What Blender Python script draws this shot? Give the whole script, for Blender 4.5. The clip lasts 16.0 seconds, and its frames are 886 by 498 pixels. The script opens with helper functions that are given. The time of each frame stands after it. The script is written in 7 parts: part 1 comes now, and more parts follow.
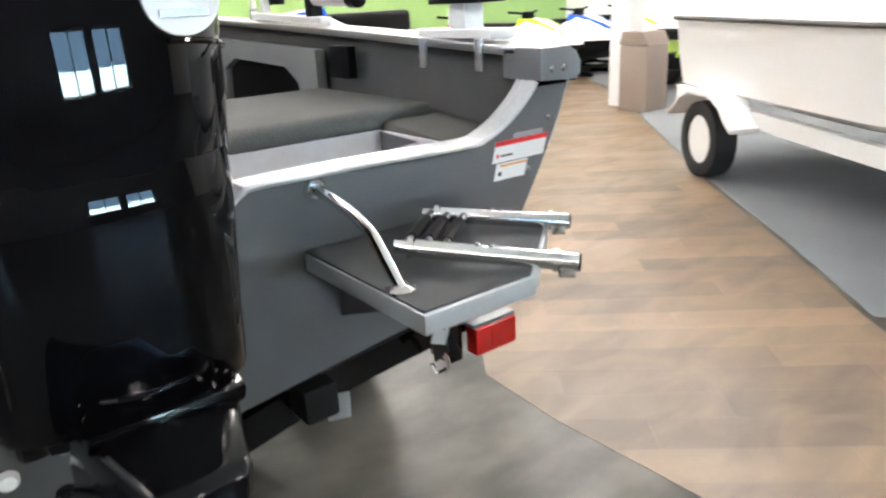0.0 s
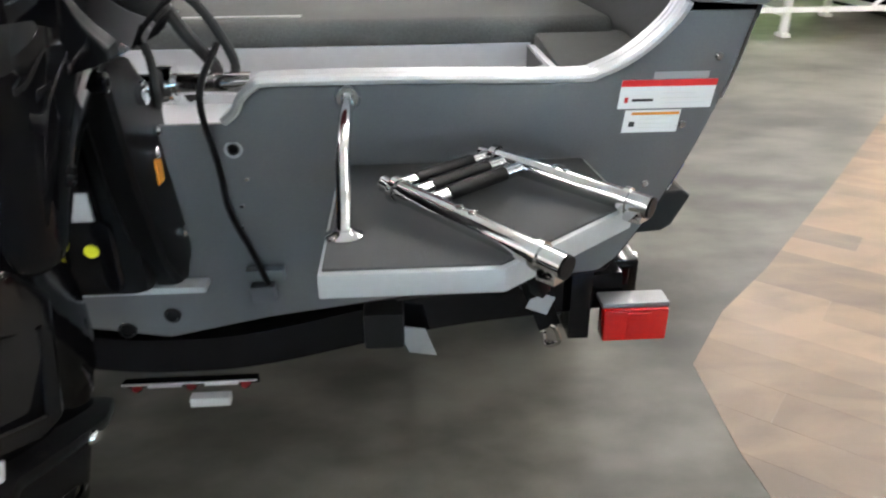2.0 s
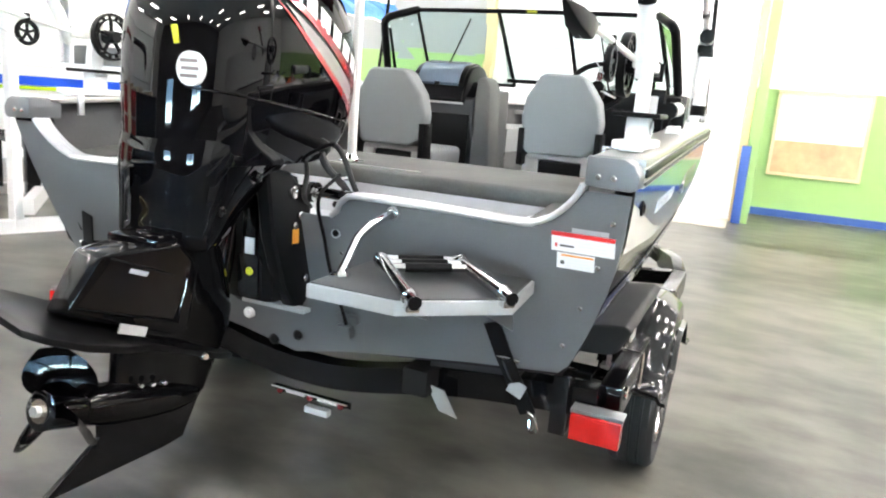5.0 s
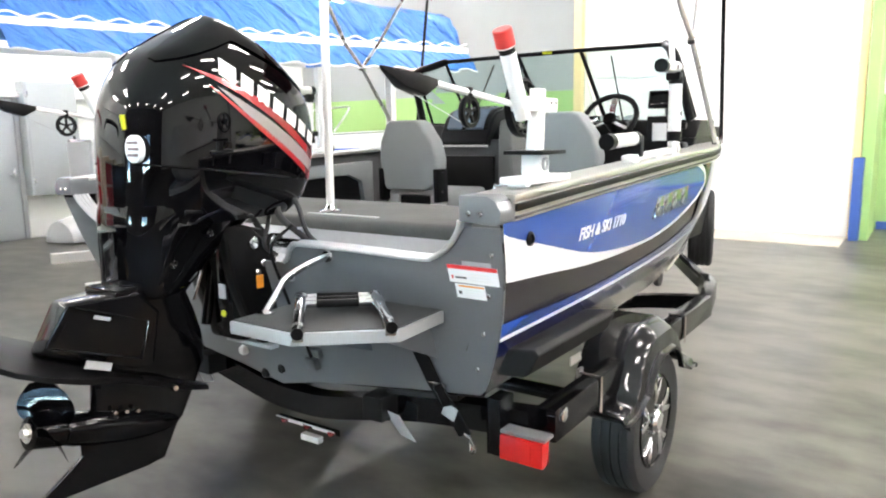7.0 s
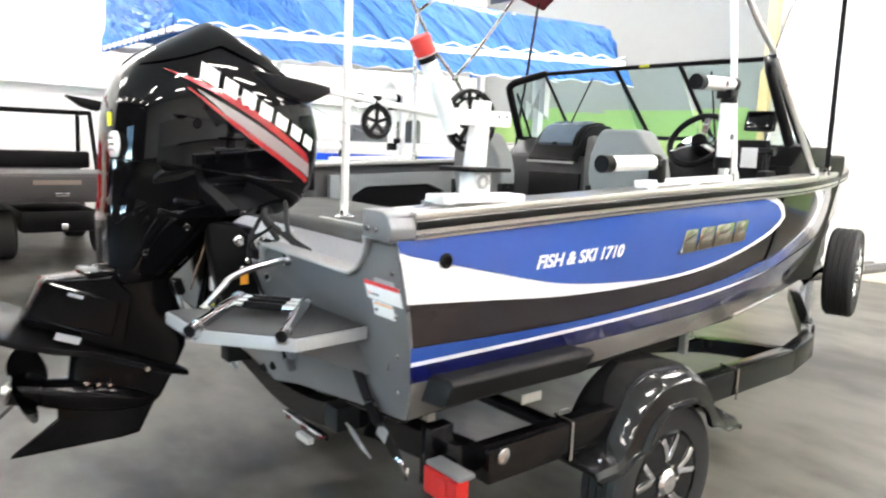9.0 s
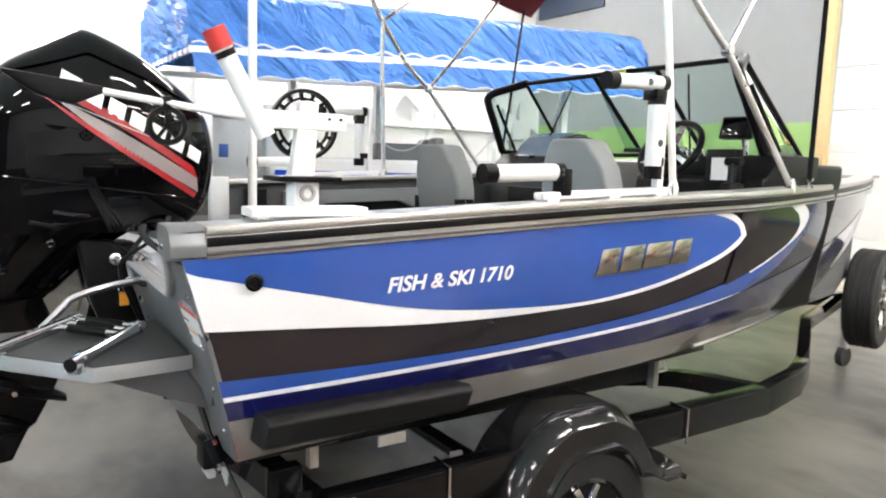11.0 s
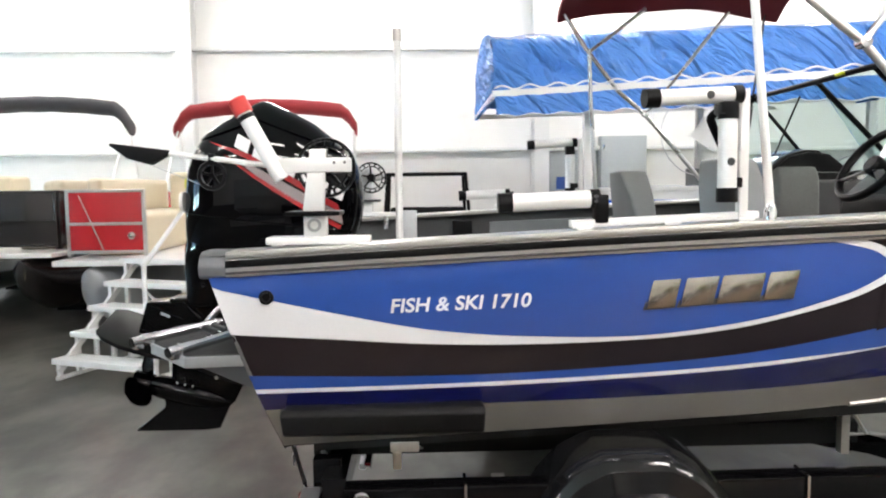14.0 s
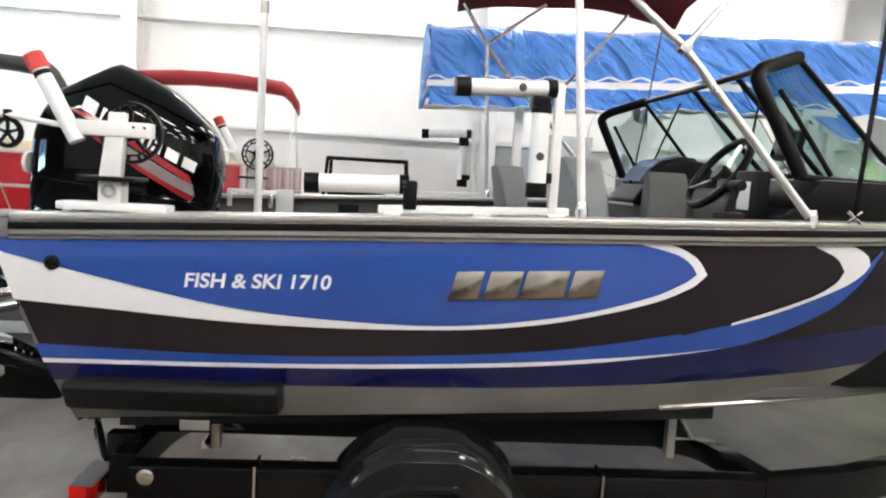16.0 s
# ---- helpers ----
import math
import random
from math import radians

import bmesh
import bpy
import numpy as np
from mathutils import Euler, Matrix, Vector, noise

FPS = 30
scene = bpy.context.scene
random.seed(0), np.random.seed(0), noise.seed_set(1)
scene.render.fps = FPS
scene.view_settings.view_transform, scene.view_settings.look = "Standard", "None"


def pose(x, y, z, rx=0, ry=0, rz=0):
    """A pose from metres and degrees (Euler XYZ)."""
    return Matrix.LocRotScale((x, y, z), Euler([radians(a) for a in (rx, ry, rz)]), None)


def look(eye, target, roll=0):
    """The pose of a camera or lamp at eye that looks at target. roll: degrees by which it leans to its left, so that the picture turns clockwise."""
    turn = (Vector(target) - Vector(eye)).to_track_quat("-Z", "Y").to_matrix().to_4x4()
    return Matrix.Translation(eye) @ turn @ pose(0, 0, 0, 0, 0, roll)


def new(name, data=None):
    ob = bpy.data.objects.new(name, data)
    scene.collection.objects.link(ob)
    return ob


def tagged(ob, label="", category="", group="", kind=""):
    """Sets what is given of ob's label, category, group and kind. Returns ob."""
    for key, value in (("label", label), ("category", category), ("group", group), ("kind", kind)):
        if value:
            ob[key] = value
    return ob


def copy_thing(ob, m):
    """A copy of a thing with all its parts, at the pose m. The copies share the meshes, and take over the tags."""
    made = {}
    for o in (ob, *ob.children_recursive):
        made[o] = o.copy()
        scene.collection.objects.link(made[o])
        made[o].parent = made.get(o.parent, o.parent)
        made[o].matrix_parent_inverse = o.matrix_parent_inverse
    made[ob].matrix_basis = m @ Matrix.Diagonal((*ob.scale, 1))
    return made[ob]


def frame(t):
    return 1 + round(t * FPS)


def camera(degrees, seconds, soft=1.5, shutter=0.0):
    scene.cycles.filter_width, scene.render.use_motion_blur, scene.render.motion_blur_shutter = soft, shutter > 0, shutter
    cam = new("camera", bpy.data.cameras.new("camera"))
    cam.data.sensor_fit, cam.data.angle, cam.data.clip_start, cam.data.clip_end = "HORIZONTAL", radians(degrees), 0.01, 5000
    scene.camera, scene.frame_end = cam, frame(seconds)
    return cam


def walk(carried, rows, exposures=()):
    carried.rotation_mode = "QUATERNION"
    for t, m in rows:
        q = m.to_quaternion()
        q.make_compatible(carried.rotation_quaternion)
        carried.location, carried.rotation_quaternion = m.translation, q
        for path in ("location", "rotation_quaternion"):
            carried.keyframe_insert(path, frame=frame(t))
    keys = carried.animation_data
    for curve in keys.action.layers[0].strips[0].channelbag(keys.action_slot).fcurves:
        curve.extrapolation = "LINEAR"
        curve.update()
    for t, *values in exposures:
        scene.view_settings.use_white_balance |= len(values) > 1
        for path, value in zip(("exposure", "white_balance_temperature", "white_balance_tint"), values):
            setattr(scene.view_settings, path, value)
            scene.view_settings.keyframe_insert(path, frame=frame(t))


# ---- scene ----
cam = camera(63.7, 16.0, 2.0, 0.4)
PATH = [
    (0, (-0.172, -1.177, 1.452), (0.953, 0.339, 0.791), -3.0),
    (0.5, (0.078, -1.012, 1.464), (0.993, 0.64, 0.806), -3.7),
    (1, (0.294, -0.944, 1.412), (1.035, 0.76, 0.673), 0.4),
    (1.5, (0.44, -0.996, 1.406), (0.861, 0.762, 0.549), -0.7),
    (2, (0.526, -1.148, 1.407), (0.628, 0.65, 0.538), -0.6),
    (2.5, (0.628, -1.303, 1.436), (0.544, 0.571, 0.741), -0.3),
    (3, (0.768, -1.437, 1.448), (0.51, 0.464, 0.885), -0.0),
    (3.5, (0.91, -1.556, 1.456), (0.46, 0.324, 0.943), -1.0),
    (4, (1.047, -1.671, 1.446), (0.511, 0.21, 1.026), -0.7),
    (4.2, (1.105, -1.735, 1.443), (0.529, 0.134, 1.026), 1.1),
    (6.3, (1.792, -1.745, 1.449), (0.744, -0.079, 1.09), 0.7),
    (6.5, (1.849, -1.703, 1.469), (0.788, -0.045, 1.114), -1.2),
    (7, (2.036, -1.611, 1.497), (0.912, 0.013, 1.184), -0.7),
    (7.5, (2.172, -1.461, 1.481), (0.858, 0.012, 1.157), 0.2),
    (8, (2.346, -1.355, 1.472), (0.876, -0.05, 1.103), 0.7),
    (8.5, (2.479, -1.223, 1.487), (0.942, 0.013, 1.155), 1.8),
    (9, (2.535, -1.01, 1.51), (1.002, 0.241, 1.22), 2.3),
    (9.2, (2.526, -0.921, 1.505), (1.003, 0.35, 1.246), 2.8),
    (11.3, (2.786, -0.228, 1.496), (1.054, 0.744, 1.261), 1.2),
    (11.5, (2.847, -0.138, 1.529), (1.054, 0.709, 1.268), 0.9),
    (12, (2.94, -0.035, 1.52), (1.043, 0.555, 1.282), -0.1),
    (12.5, (3.046, 0.101, 1.52), (1.088, 0.455, 1.319), 0.7),
    (13, (3.092, 0.254, 1.516), (1.124, 0.493, 1.248), -1.4),
    (13.5, (3.11, 0.449, 1.512), (1.13, 0.618, 1.286), -1.2),
    (14, (3.151, 0.616, 1.514), (1.159, 0.679, 1.344), -0.7),
    (14.5, (3.202, 0.792, 1.508), (1.209, 0.748, 1.348), -1.4),
    (15, (3.255, 0.956, 1.504), (1.262, 0.982, 1.336), -0.4),
    (15.5, (3.229, 1.047, 1.509), (1.241, 1.189, 1.348), 1.3),
    (16, (3.137, 1.092, 1.498), (1.152, 1.248, 1.305), 3.4),
]
EXPOSURE = [(0, 0.5), (0.5, 0.62), (1, 0.42), (1.5, 0.22), (2, 0.34), (2.5, 0.62), (3, 0.97), (4, 1.05), (6.5, 0.88), (7.5, 0.75), (9, 0.78), (11.5, 0.25), (12.5, 0.12), (13.5, 0.05), (14.5, -0.15), (16, -0.2)]
walk(cam, [(t, look(*p)) for t, *p in PATH], EXPOSURE)

# ---- world and exposure ----
world = bpy.data.worlds.new("world")
scene.world = world
world.use_nodes = True
wn = world.node_tree.nodes
sky = wn.new("ShaderNodeTexSky")
sky.sky_type, sky.sun_disc, sky.sun_elevation = "NISHITA", False, radians(40)
world.node_tree.links.new(sky.outputs["Color"], wn["Background"].inputs["Color"])
wn["Background"].inputs["Strength"].default_value = 0.06
LAMP = 70.0      # strength of the ceiling fixtures

# ---- materials ----
def material(name, color, rough=0.5, metal=0.0, grain=40.0, vary=0.08, wear=0.0, bump=0.0, coat=0.0, stain=1.5, ior=1.45, dark=None, spread=0.1):
    """Principled surface with variation at two scales, roughness breakup and fine relief."""
    m = bpy.data.materials.new(name)
    m.use_nodes = True
    nt = m.node_tree
    b = nt.nodes["Principled BSDF"]
    co = nt.nodes.new("ShaderNodeTexCoord").outputs["Object"]

    def noise_tex(scale, detail=4.0):
        n = nt.nodes.new("ShaderNodeTexNoise")
        n.inputs["Scale"].default_value, n.inputs["Detail"].default_value = scale, detail
        nt.links.new(co, n.inputs["Vector"])
        return n.outputs["Fac"]

    fine, broad = noise_tex(grain), noise_tex(stain, 6.0)
    mix = nt.nodes.new("ShaderNodeMix")
    mix.data_type = "RGBA"
    lo = dark if dark else tuple(c * (1 - vary) for c in color)
    hi = color if dark else tuple(min(1, c * (1 + vary)) for c in color)
    mix.inputs["A"].default_value, mix.inputs["B"].default_value = (*lo, 1), (*hi, 1)
    both = nt.nodes.new("ShaderNodeMath")
    both.operation = "MULTIPLY_ADD"
    nt.links.new(broad, both.inputs[0])
    both.inputs[1].default_value = 0.6
    half = nt.nodes.new("ShaderNodeMath")
    half.operation = "MULTIPLY"
    nt.links.new(fine, half.inputs[0])
    half.inputs[1].default_value = 0.4
    nt.links.new(half.outputs[0], both.inputs[2])
    ramp = nt.nodes.new("ShaderNodeMapRange")
    ramp.inputs["From Min"].default_value, ramp.inputs["From Max"].default_value = 0.3, 0.7
    nt.links.new(both.outputs[0], ramp.inputs["Value"])
    nt.links.new(ramp.outputs["Result"], mix.inputs["Factor"])
    nt.links.new(mix.outputs["Result"], b.inputs["Base Color"])
    rr = nt.nodes.new("ShaderNodeMapRange")
    rr.inputs["To Min"].default_value = max(0.02, rough * (1 - spread * 2))
    rr.inputs["To Max"].default_value = min(1.0, rough * (1 + spread * 2) + wear)
    nt.links.new(broad, rr.inputs["Value"])
    nt.links.new(rr.outputs["Result"], b.inputs["Roughness"])
    b.inputs["Metallic"].default_value, b.inputs["IOR"].default_value = metal, ior
    b.inputs["Coat Weight"].default_value, b.inputs["Coat Roughness"].default_value = coat, 0.06
    if bump:
        bp = nt.nodes.new("ShaderNodeBump")
        bp.inputs["Strength"].default_value, bp.inputs["Distance"].default_value = bump, 0.003
        nt.links.new(fine, bp.inputs["Height"])
        nt.links.new(bp.outputs["Normal"], b.inputs["Normal"])
    return m


def glowing(name, color, strength):
    m = material(name, color, 0.4)
    b = m.node_tree.nodes["Principled BSDF"]
    b.inputs["Emission Color"].default_value, b.inputs["Emission Strength"].default_value = (*color, 1), strength
    return m


def glass(name, tint, rough=0.0):
    m = bpy.data.materials.new(name)
    m.use_nodes = True
    b = m.node_tree.nodes["Principled BSDF"]
    b.inputs["Base Color"].default_value, b.inputs["Roughness"].default_value = (*tint, 1), rough
    b.inputs["Transmission Weight"].default_value, b.inputs["IOR"].default_value = 1.0, 1.1
    return m


def concrete(name):
    """Sealed grey concrete with broad darker traffic stains and a fine speckle."""
    m = material(name, (0.20, 0.205, 0.20), 0.32, grain=3.0, vary=0.1, stain=0.7, bump=0.0, spread=0.15, ior=1.26)
    nt = m.node_tree
    next(n for n in nt.nodes if n.type == "MAP_RANGE" and n.inputs["From Min"].default_value > 0.2).interpolation_type = "SMOOTHERSTEP"
    co = next(n for n in nt.nodes if n.type == "TEX_COORD")
    mp = nt.nodes.new("ShaderNodeMapping")
    mp.inputs["Location"].default_value, mp.inputs["Scale"].default_value = (4.3, 2.1, 0), (0.8, 1.25, 1)
    nt.links.new(co.outputs["Object"], mp.inputs["Vector"])
    for n in nt.nodes:
        if n.type == "TEX_NOISE":
            nt.links.new(mp.outputs["Vector"], n.inputs["Vector"])
    mix = next(n for n in nt.nodes if n.type == "MIX")
    mix.inputs["A"].default_value, mix.inputs["B"].default_value = (0.022, 0.0215, 0.0185, 1), (0.128, 0.123, 0.106, 1)
    return m


def planks(name):
    """Tan wood-look boards: streaky grain, each board of its own brown."""
    m = material(name, (0.36, 0.25, 0.16), 0.42, grain=60, bump=0.04, spread=0.2)
    nt = m.node_tree
    b = nt.nodes["Principled BSDF"]
    co = next(n for n in nt.nodes if n.type == "TEX_COORD")
    mp = nt.nodes.new("ShaderNodeMapping")
    mp.inputs["Rotation"].default_value, mp.inputs["Scale"].default_value = (0, 0, radians(40)), (1.0, 2.2, 1)
    nt.links.new(co.outputs["Object"], mp.inputs["Vector"])
    nz = nt.nodes.new("ShaderNodeTexNoise")
    nz.inputs["Scale"].default_value, nz.inputs["Detail"].default_value, nz.inputs["Distortion"].default_value = 2.6, 8.0, 0.8
    nt.links.new(mp.outputs["Vector"], nz.inputs["Vector"])
    own = nt.nodes.new("ShaderNodeObjectInfo")
    add = nt.nodes.new("ShaderNodeMath")
    add.operation = "MULTIPLY_ADD"
    nt.links.new(own.outputs["Random"], add.inputs[0])
    add.inputs[1].default_value = 0.45
    nt.links.new(nz.outputs["Fac"], add.inputs[2])
    rp = nt.nodes.new("ShaderNodeValToRGB")
    rp.color_ramp.elements[0].position, rp.color_ramp.elements[1].position = 0.36, 1.15
    rp.color_ramp.elements[0].color, rp.color_ramp.elements[1].color = (0.080, 0.054, 0.034, 1), (0.200, 0.135, 0.081, 1)
    nt.links.new(add.outputs[0], rp.inputs["Fac"])
    nt.links.new(rp.outputs["Color"], b.inputs["Base Color"])
    return m


def tarp(name, color):
    """Glossy vinyl with soft creases."""
    m = material(name, color, 0.17, grain=6, vary=0.12, stain=1.0, spread=0.3)
    nt = m.node_tree
    b = nt.nodes["Principled BSDF"]
    co = next(n for n in nt.nodes if n.type == "TEX_COORD")
    mp = nt.nodes.new("ShaderNodeMapping")
    mp.vector_type = "TEXTURE"
    mp.inputs["Rotation"].default_value, mp.inputs["Scale"].default_value = (radians(-52), 0, 0), (1, 0.7, 0.22)
    nt.links.new(co.outputs["Object"], mp.inputs["Vector"])
    nz = nt.nodes.new("ShaderNodeTexNoise")
    nz.inputs["Scale"].default_value, nz.inputs["Detail"].default_value, nz.inputs["Distortion"].default_value = 1.0, 4.0, 1.2
    nt.links.new(mp.outputs["Vector"], nz.inputs["Vector"])
    bp = nt.nodes.new("ShaderNodeBump")
    bp.inputs["Strength"].default_value, bp.inputs["Distance"].default_value = 1.0, 0.36
    nt.links.new(nz.outputs["Fac"], bp.inputs["Height"])
    nt.links.new(bp.outputs["Normal"], b.inputs["Normal"])
    return m


M_CONCRETE = concrete("sealed_concrete")
M_PLANK = planks("tan_plank_flooring")
M_GREYCARPET = material("grey_carpet", (0.125, 0.132, 0.14), 0.95, grain=220, vary=0.25, bump=0.4)
M_WALL = material("white_wall_panel", (0.86, 0.86, 0.84), 0.55, grain=3, vary=0.03)
M_WALLTRIM = material("white_steel", (0.78, 0.79, 0.78), 0.4, grain=8, vary=0.04)
# For the unseen south wall: dark to reduce fill light and reflections.
M_SOUTH = material("dark_fill_cutting_wall", (0.10, 0.10, 0.10), 0.7, grain=5, vary=0.06)
M_GREYWALL = material("pale_grey_wall", (0.30, 0.315, 0.315), 0.7, grain=5, vary=0.03)
M_GREYDOOR = material("pale_blue_grey_enamel", (0.40, 0.43, 0.44), 0.45, grain=20, vary=0.04)
M_GREEN = material("green_wall_paint", (0.29, 0.46, 0.16), 0.6, grain=4, vary=0.05)
M_BLUEPAINT = material("blue_trim_paint", (0.03, 0.08, 0.30), 0.4, grain=12)
M_NAVYSIGN = material("slate_blue_board", (0.035, 0.05, 0.085), 0.5, grain=10, vary=0.05)
M_APRON = material("pale_concrete_apron", (0.46, 0.43, 0.36), 0.6, grain=18, vary=0.14, stain=3.0)
M_CEIL = material("ceiling_sheet", (0.75, 0.75, 0.73), 0.7, grain=3, vary=0.04)
M_DOOR = material("white_door_sheet", (0.88, 0.88, 0.87), 0.4, grain=3, vary=0.02)
M_YELLOW = material("cream_door_frame", (0.75, 0.58, 0.30), 0.5, grain=12)
M_CHARCOAL = material("charcoal_hull_paint", (0.017, 0.013, 0.016), 0.10, 0.0, grain=300, vary=0.2, ior=1.42, spread=0.2)
M_BLUE = material("royal_blue_hull_graphic", (0.026, 0.080, 0.35), 0.14, 0.15, grain=250, vary=0.08, coat=0.8)
M_NAVY = material("navy_hull_graphic", (0.004, 0.006, 0.062), 0.12, 0.0, grain=250, vary=0.1, coat=0.8)
M_WHITEG = material("white_hull_graphic", (0.80, 0.80, 0.82), 0.2, 0.0, grain=150, vary=0.04, coat=0.6)
M_BARE = material("silver_grey_hull_paint", (0.30, 0.285, 0.265), 0.25, 0.5, grain=250, vary=0.12, coat=0.5)
M_GUIDE = material("black_guide_padding", (0.009, 0.009, 0.0095), 0.6, grain=150, vary=0.25, bump=0.2, ior=1.25)
M_DARKPATCH = material("dark_grey_pad", (0.045, 0.045, 0.047), 0.45, grain=120, vary=0.2)
M_TRANSOM = material("grey_transom_paint", (0.145, 0.149, 0.155), 0.36, 0.35, grain=260, vary=0.1, coat=0.25, stain=2.0, bump=0.02)
M_GUNWALE = material("brushed_aluminium_rail", (0.50, 0.49, 0.47), 0.30, 0.85, grain=70, vary=0.12)
M_ALU = material("bare_aluminium", (0.74, 0.74, 0.75), 0.28, 0.9, grain=60, vary=0.08)
M_COAMING = material("satin_aluminium_bead", (0.66, 0.66, 0.67), 0.36, 0.65, grain=60, vary=0.06)
M_SHEET = material("matte_aluminium_sheet", (0.62, 0.63, 0.65), 0.42, 0.55, grain=50, vary=0.06)
M_WELL = material("pale_aluminium_sheet", (0.74, 0.75, 0.78), 0.5, 0.25, grain=50, vary=0.06)
M_PLATEDGE = material("light_grey_edge_trim", (0.40, 0.41, 0.42), 0.4, 0.3, grain=80, vary=0.06)
M_CARPET = material("dark_grey_marine_carpet", (0.072, 0.073, 0.074), 0.98, grain=260, vary=0.35, bump=0.7, stain=3)
M_DECKCARPET = material("worn_grey_deck_carpet", (0.094, 0.094, 0.090), 0.95, grain=240, vary=0.35, bump=0.7, stain=4)
M_PLATTOP = material("dark_textured_step_pad", (0.062, 0.064, 0.066), 0.7, grain=420, vary=0.3, bump=0.8)
M_BLACKGLOSS = material("gloss_black_cowl", (0.0012, 0.0012, 0.0016), 0.025, 0.0, grain=200, vary=0.2, ior=1.33)
M_BLACKSATIN = material("satin_black_casting", (0.0025, 0.0025, 0.003), 0.10, 0.0, grain=120, vary=0.3, ior=1.3)
M_BLACK = material("black_plastic", (0.004, 0.004, 0.0045), 0.36, ior=1.22, grain=160, vary=0.3, bump=0.1)
M_RUBBER = material("black_rubber", (0.011, 0.011, 0.0115), 0.7, grain=140, vary=0.3, bump=0.25)
M_TRAILER = material("gloss_black_trailer_paint", (0.003, 0.003, 0.0035), 0.13, 0.0, grain=140, vary=0.3, ior=1.33)
M_FENDER = material("gloss_dark_fender_paint", (0.007, 0.007, 0.0074), 0.12, 0.0, grain=60, vary=0.05, ior=1.42, spread=0.05)
M_CHROME = material("polished_stainless", (0.78, 0.78, 0.79), 0.09, 1.0, grain=30, vary=0.06, spread=0.3)
M_WHITEALU = material("white_anodised_aluminium", (0.82, 0.82, 0.81), 0.35, 0.1, grain=60, vary=0.05)
M_SEAT = material("grey_seat_vinyl", (0.20, 0.21, 0.215), 0.62, grain=320, vary=0.15, bump=0.3)
M_SEATLIGHT = material("light_grey_seat_vinyl", (0.50, 0.50, 0.49), 0.55, grain=300, vary=0.08, bump=0.2)
# Blue-grey reflection of overhead light, put into the lid's base colour.
M_LIDFACE = material("painted_sheen_lid_plastic", (0.11, 0.14, 0.18), 0.12, grain=30, vary=0.1)
M_RED = material("red_lens", (0.36, 0.006, 0.005), 0.18, grain=60, vary=0.1, coat=0.6)
M_DARKRED = material("dark_red_lens", (0.10, 0.004, 0.006), 0.18, grain=60, vary=0.1, coat=0.6)
M_REDCAP = material("red_rubber_cap", (0.52, 0.035, 0.03), 0.5, grain=60)
M_REDSTRIPE = material("red_cowl_graphic", (0.27, 0.016, 0.02), 0.2, grain=100, coat=0.8)
M_GREYSTRIPE = material("grey_cowl_graphic", (0.24, 0.20, 0.20), 0.2, grain=100, coat=0.8)
M_WHITE = material("white_vinyl_label", (0.83, 0.83, 0.83), 0.35, grain=50, vary=0.02)
M_ORANGE = material("orange_label_print", (0.80, 0.30, 0.03), 0.4, grain=50)
M_REDPRINT = material("red_label_print", (0.70, 0.03, 0.03), 0.4, grain=50)
M_YELLOWDOT = material("yellow_label_print", (0.72, 0.74, 0.03), 0.4, grain=50)
M_TARP = tarp("blue_vinyl_canopy", (0.08, 0.23, 0.64))
M_REDCANVAS = material("burgundy_canvas", (0.14, 0.012, 0.02), 0.85, grain=200, vary=0.2, bump=0.3)
M_DARKCANVAS = material("charcoal_canvas", (0.045, 0.045, 0.05), 0.85, grain=200, vary=0.2, bump=0.3)
M_REDPANEL = material("red_fence_panel", (0.42, 0.012, 0.018), 0.22, 0.1, grain=60, coat=0.6)
M_BLACKPANEL = material("black_fence_panel", (0.016, 0.013, 0.013), 0.22, grain=60, coat=0.5)
M_BEIGE = material("beige_boat_vinyl", (0.68, 0.60, 0.45), 0.6, grain=120, vary=0.08)
M_WHITEGEL = material("white_gelcoat", (0.88, 0.88, 0.88), 0.14, grain=20, vary=0.02, coat=0.6)
M_GLASS = glass("clear_windscreen_glass", (0.64, 0.75, 0.74))
M_UTV = material("grey_utility_body", (0.055, 0.052, 0.052), 0.5, grain=90, vary=0.15)
M_LIME = material("lime_gelcoat", (0.42, 0.66, 0.02), 0.2, grain=40, coat=0.5)
M_ORANGEGEL = material("orange_gelcoat", (0.85, 0.14, 0.01), 0.2, grain=40, coat=0.5)
M_BLUEGEL = material("bright_blue_gelcoat", (0.02, 0.09, 0.62), 0.2, grain=40, coat=0.5)
M_BROWNBOX = material("taupe_laminate", (0.23, 0.18, 0.15), 0.55, grain=60, vary=0.1)
M_WOODFRAME = material("pale_wood_frame", (0.62, 0.50, 0.30), 0.5, grain=30, vary=0.15)
M_MAPSAND = material("tan_map_print", (0.55, 0.36, 0.20), 0.5, grain=6, vary=0.25)
M_MAPPALE = material("pale_map_print", (0.80, 0.78, 0.72), 0.5, grain=6, vary=0.08)
M_PALLET = material("pine_board", (0.52, 0.44, 0.24), 0.7, grain=30, vary=0.2)
M_LAMP = glowing("lamp_diffuser", (1.0, 0.938, 0.90), LAMP)
M_BADGE = material("bronze_chrome", (0.42, 0.39, 0.35), 0.16, 1.0, grain=30, vary=0.1)
M_DAYLIGHT = glowing("daylight_backdrop", (0.45, 0.66, 1.0), 11.0)
M_SNOWLIGHT = glowing("bright_ground_backdrop", (0.75, 0.93, 1.0), 80.0)

# ---- mesh helpers ----
def thing(name, at, label, category, group="", kind=""):
    e = new(name)
    e.empty_display_size = 0.1
    e.location = at
    return tagged(e, label, category, group, kind)


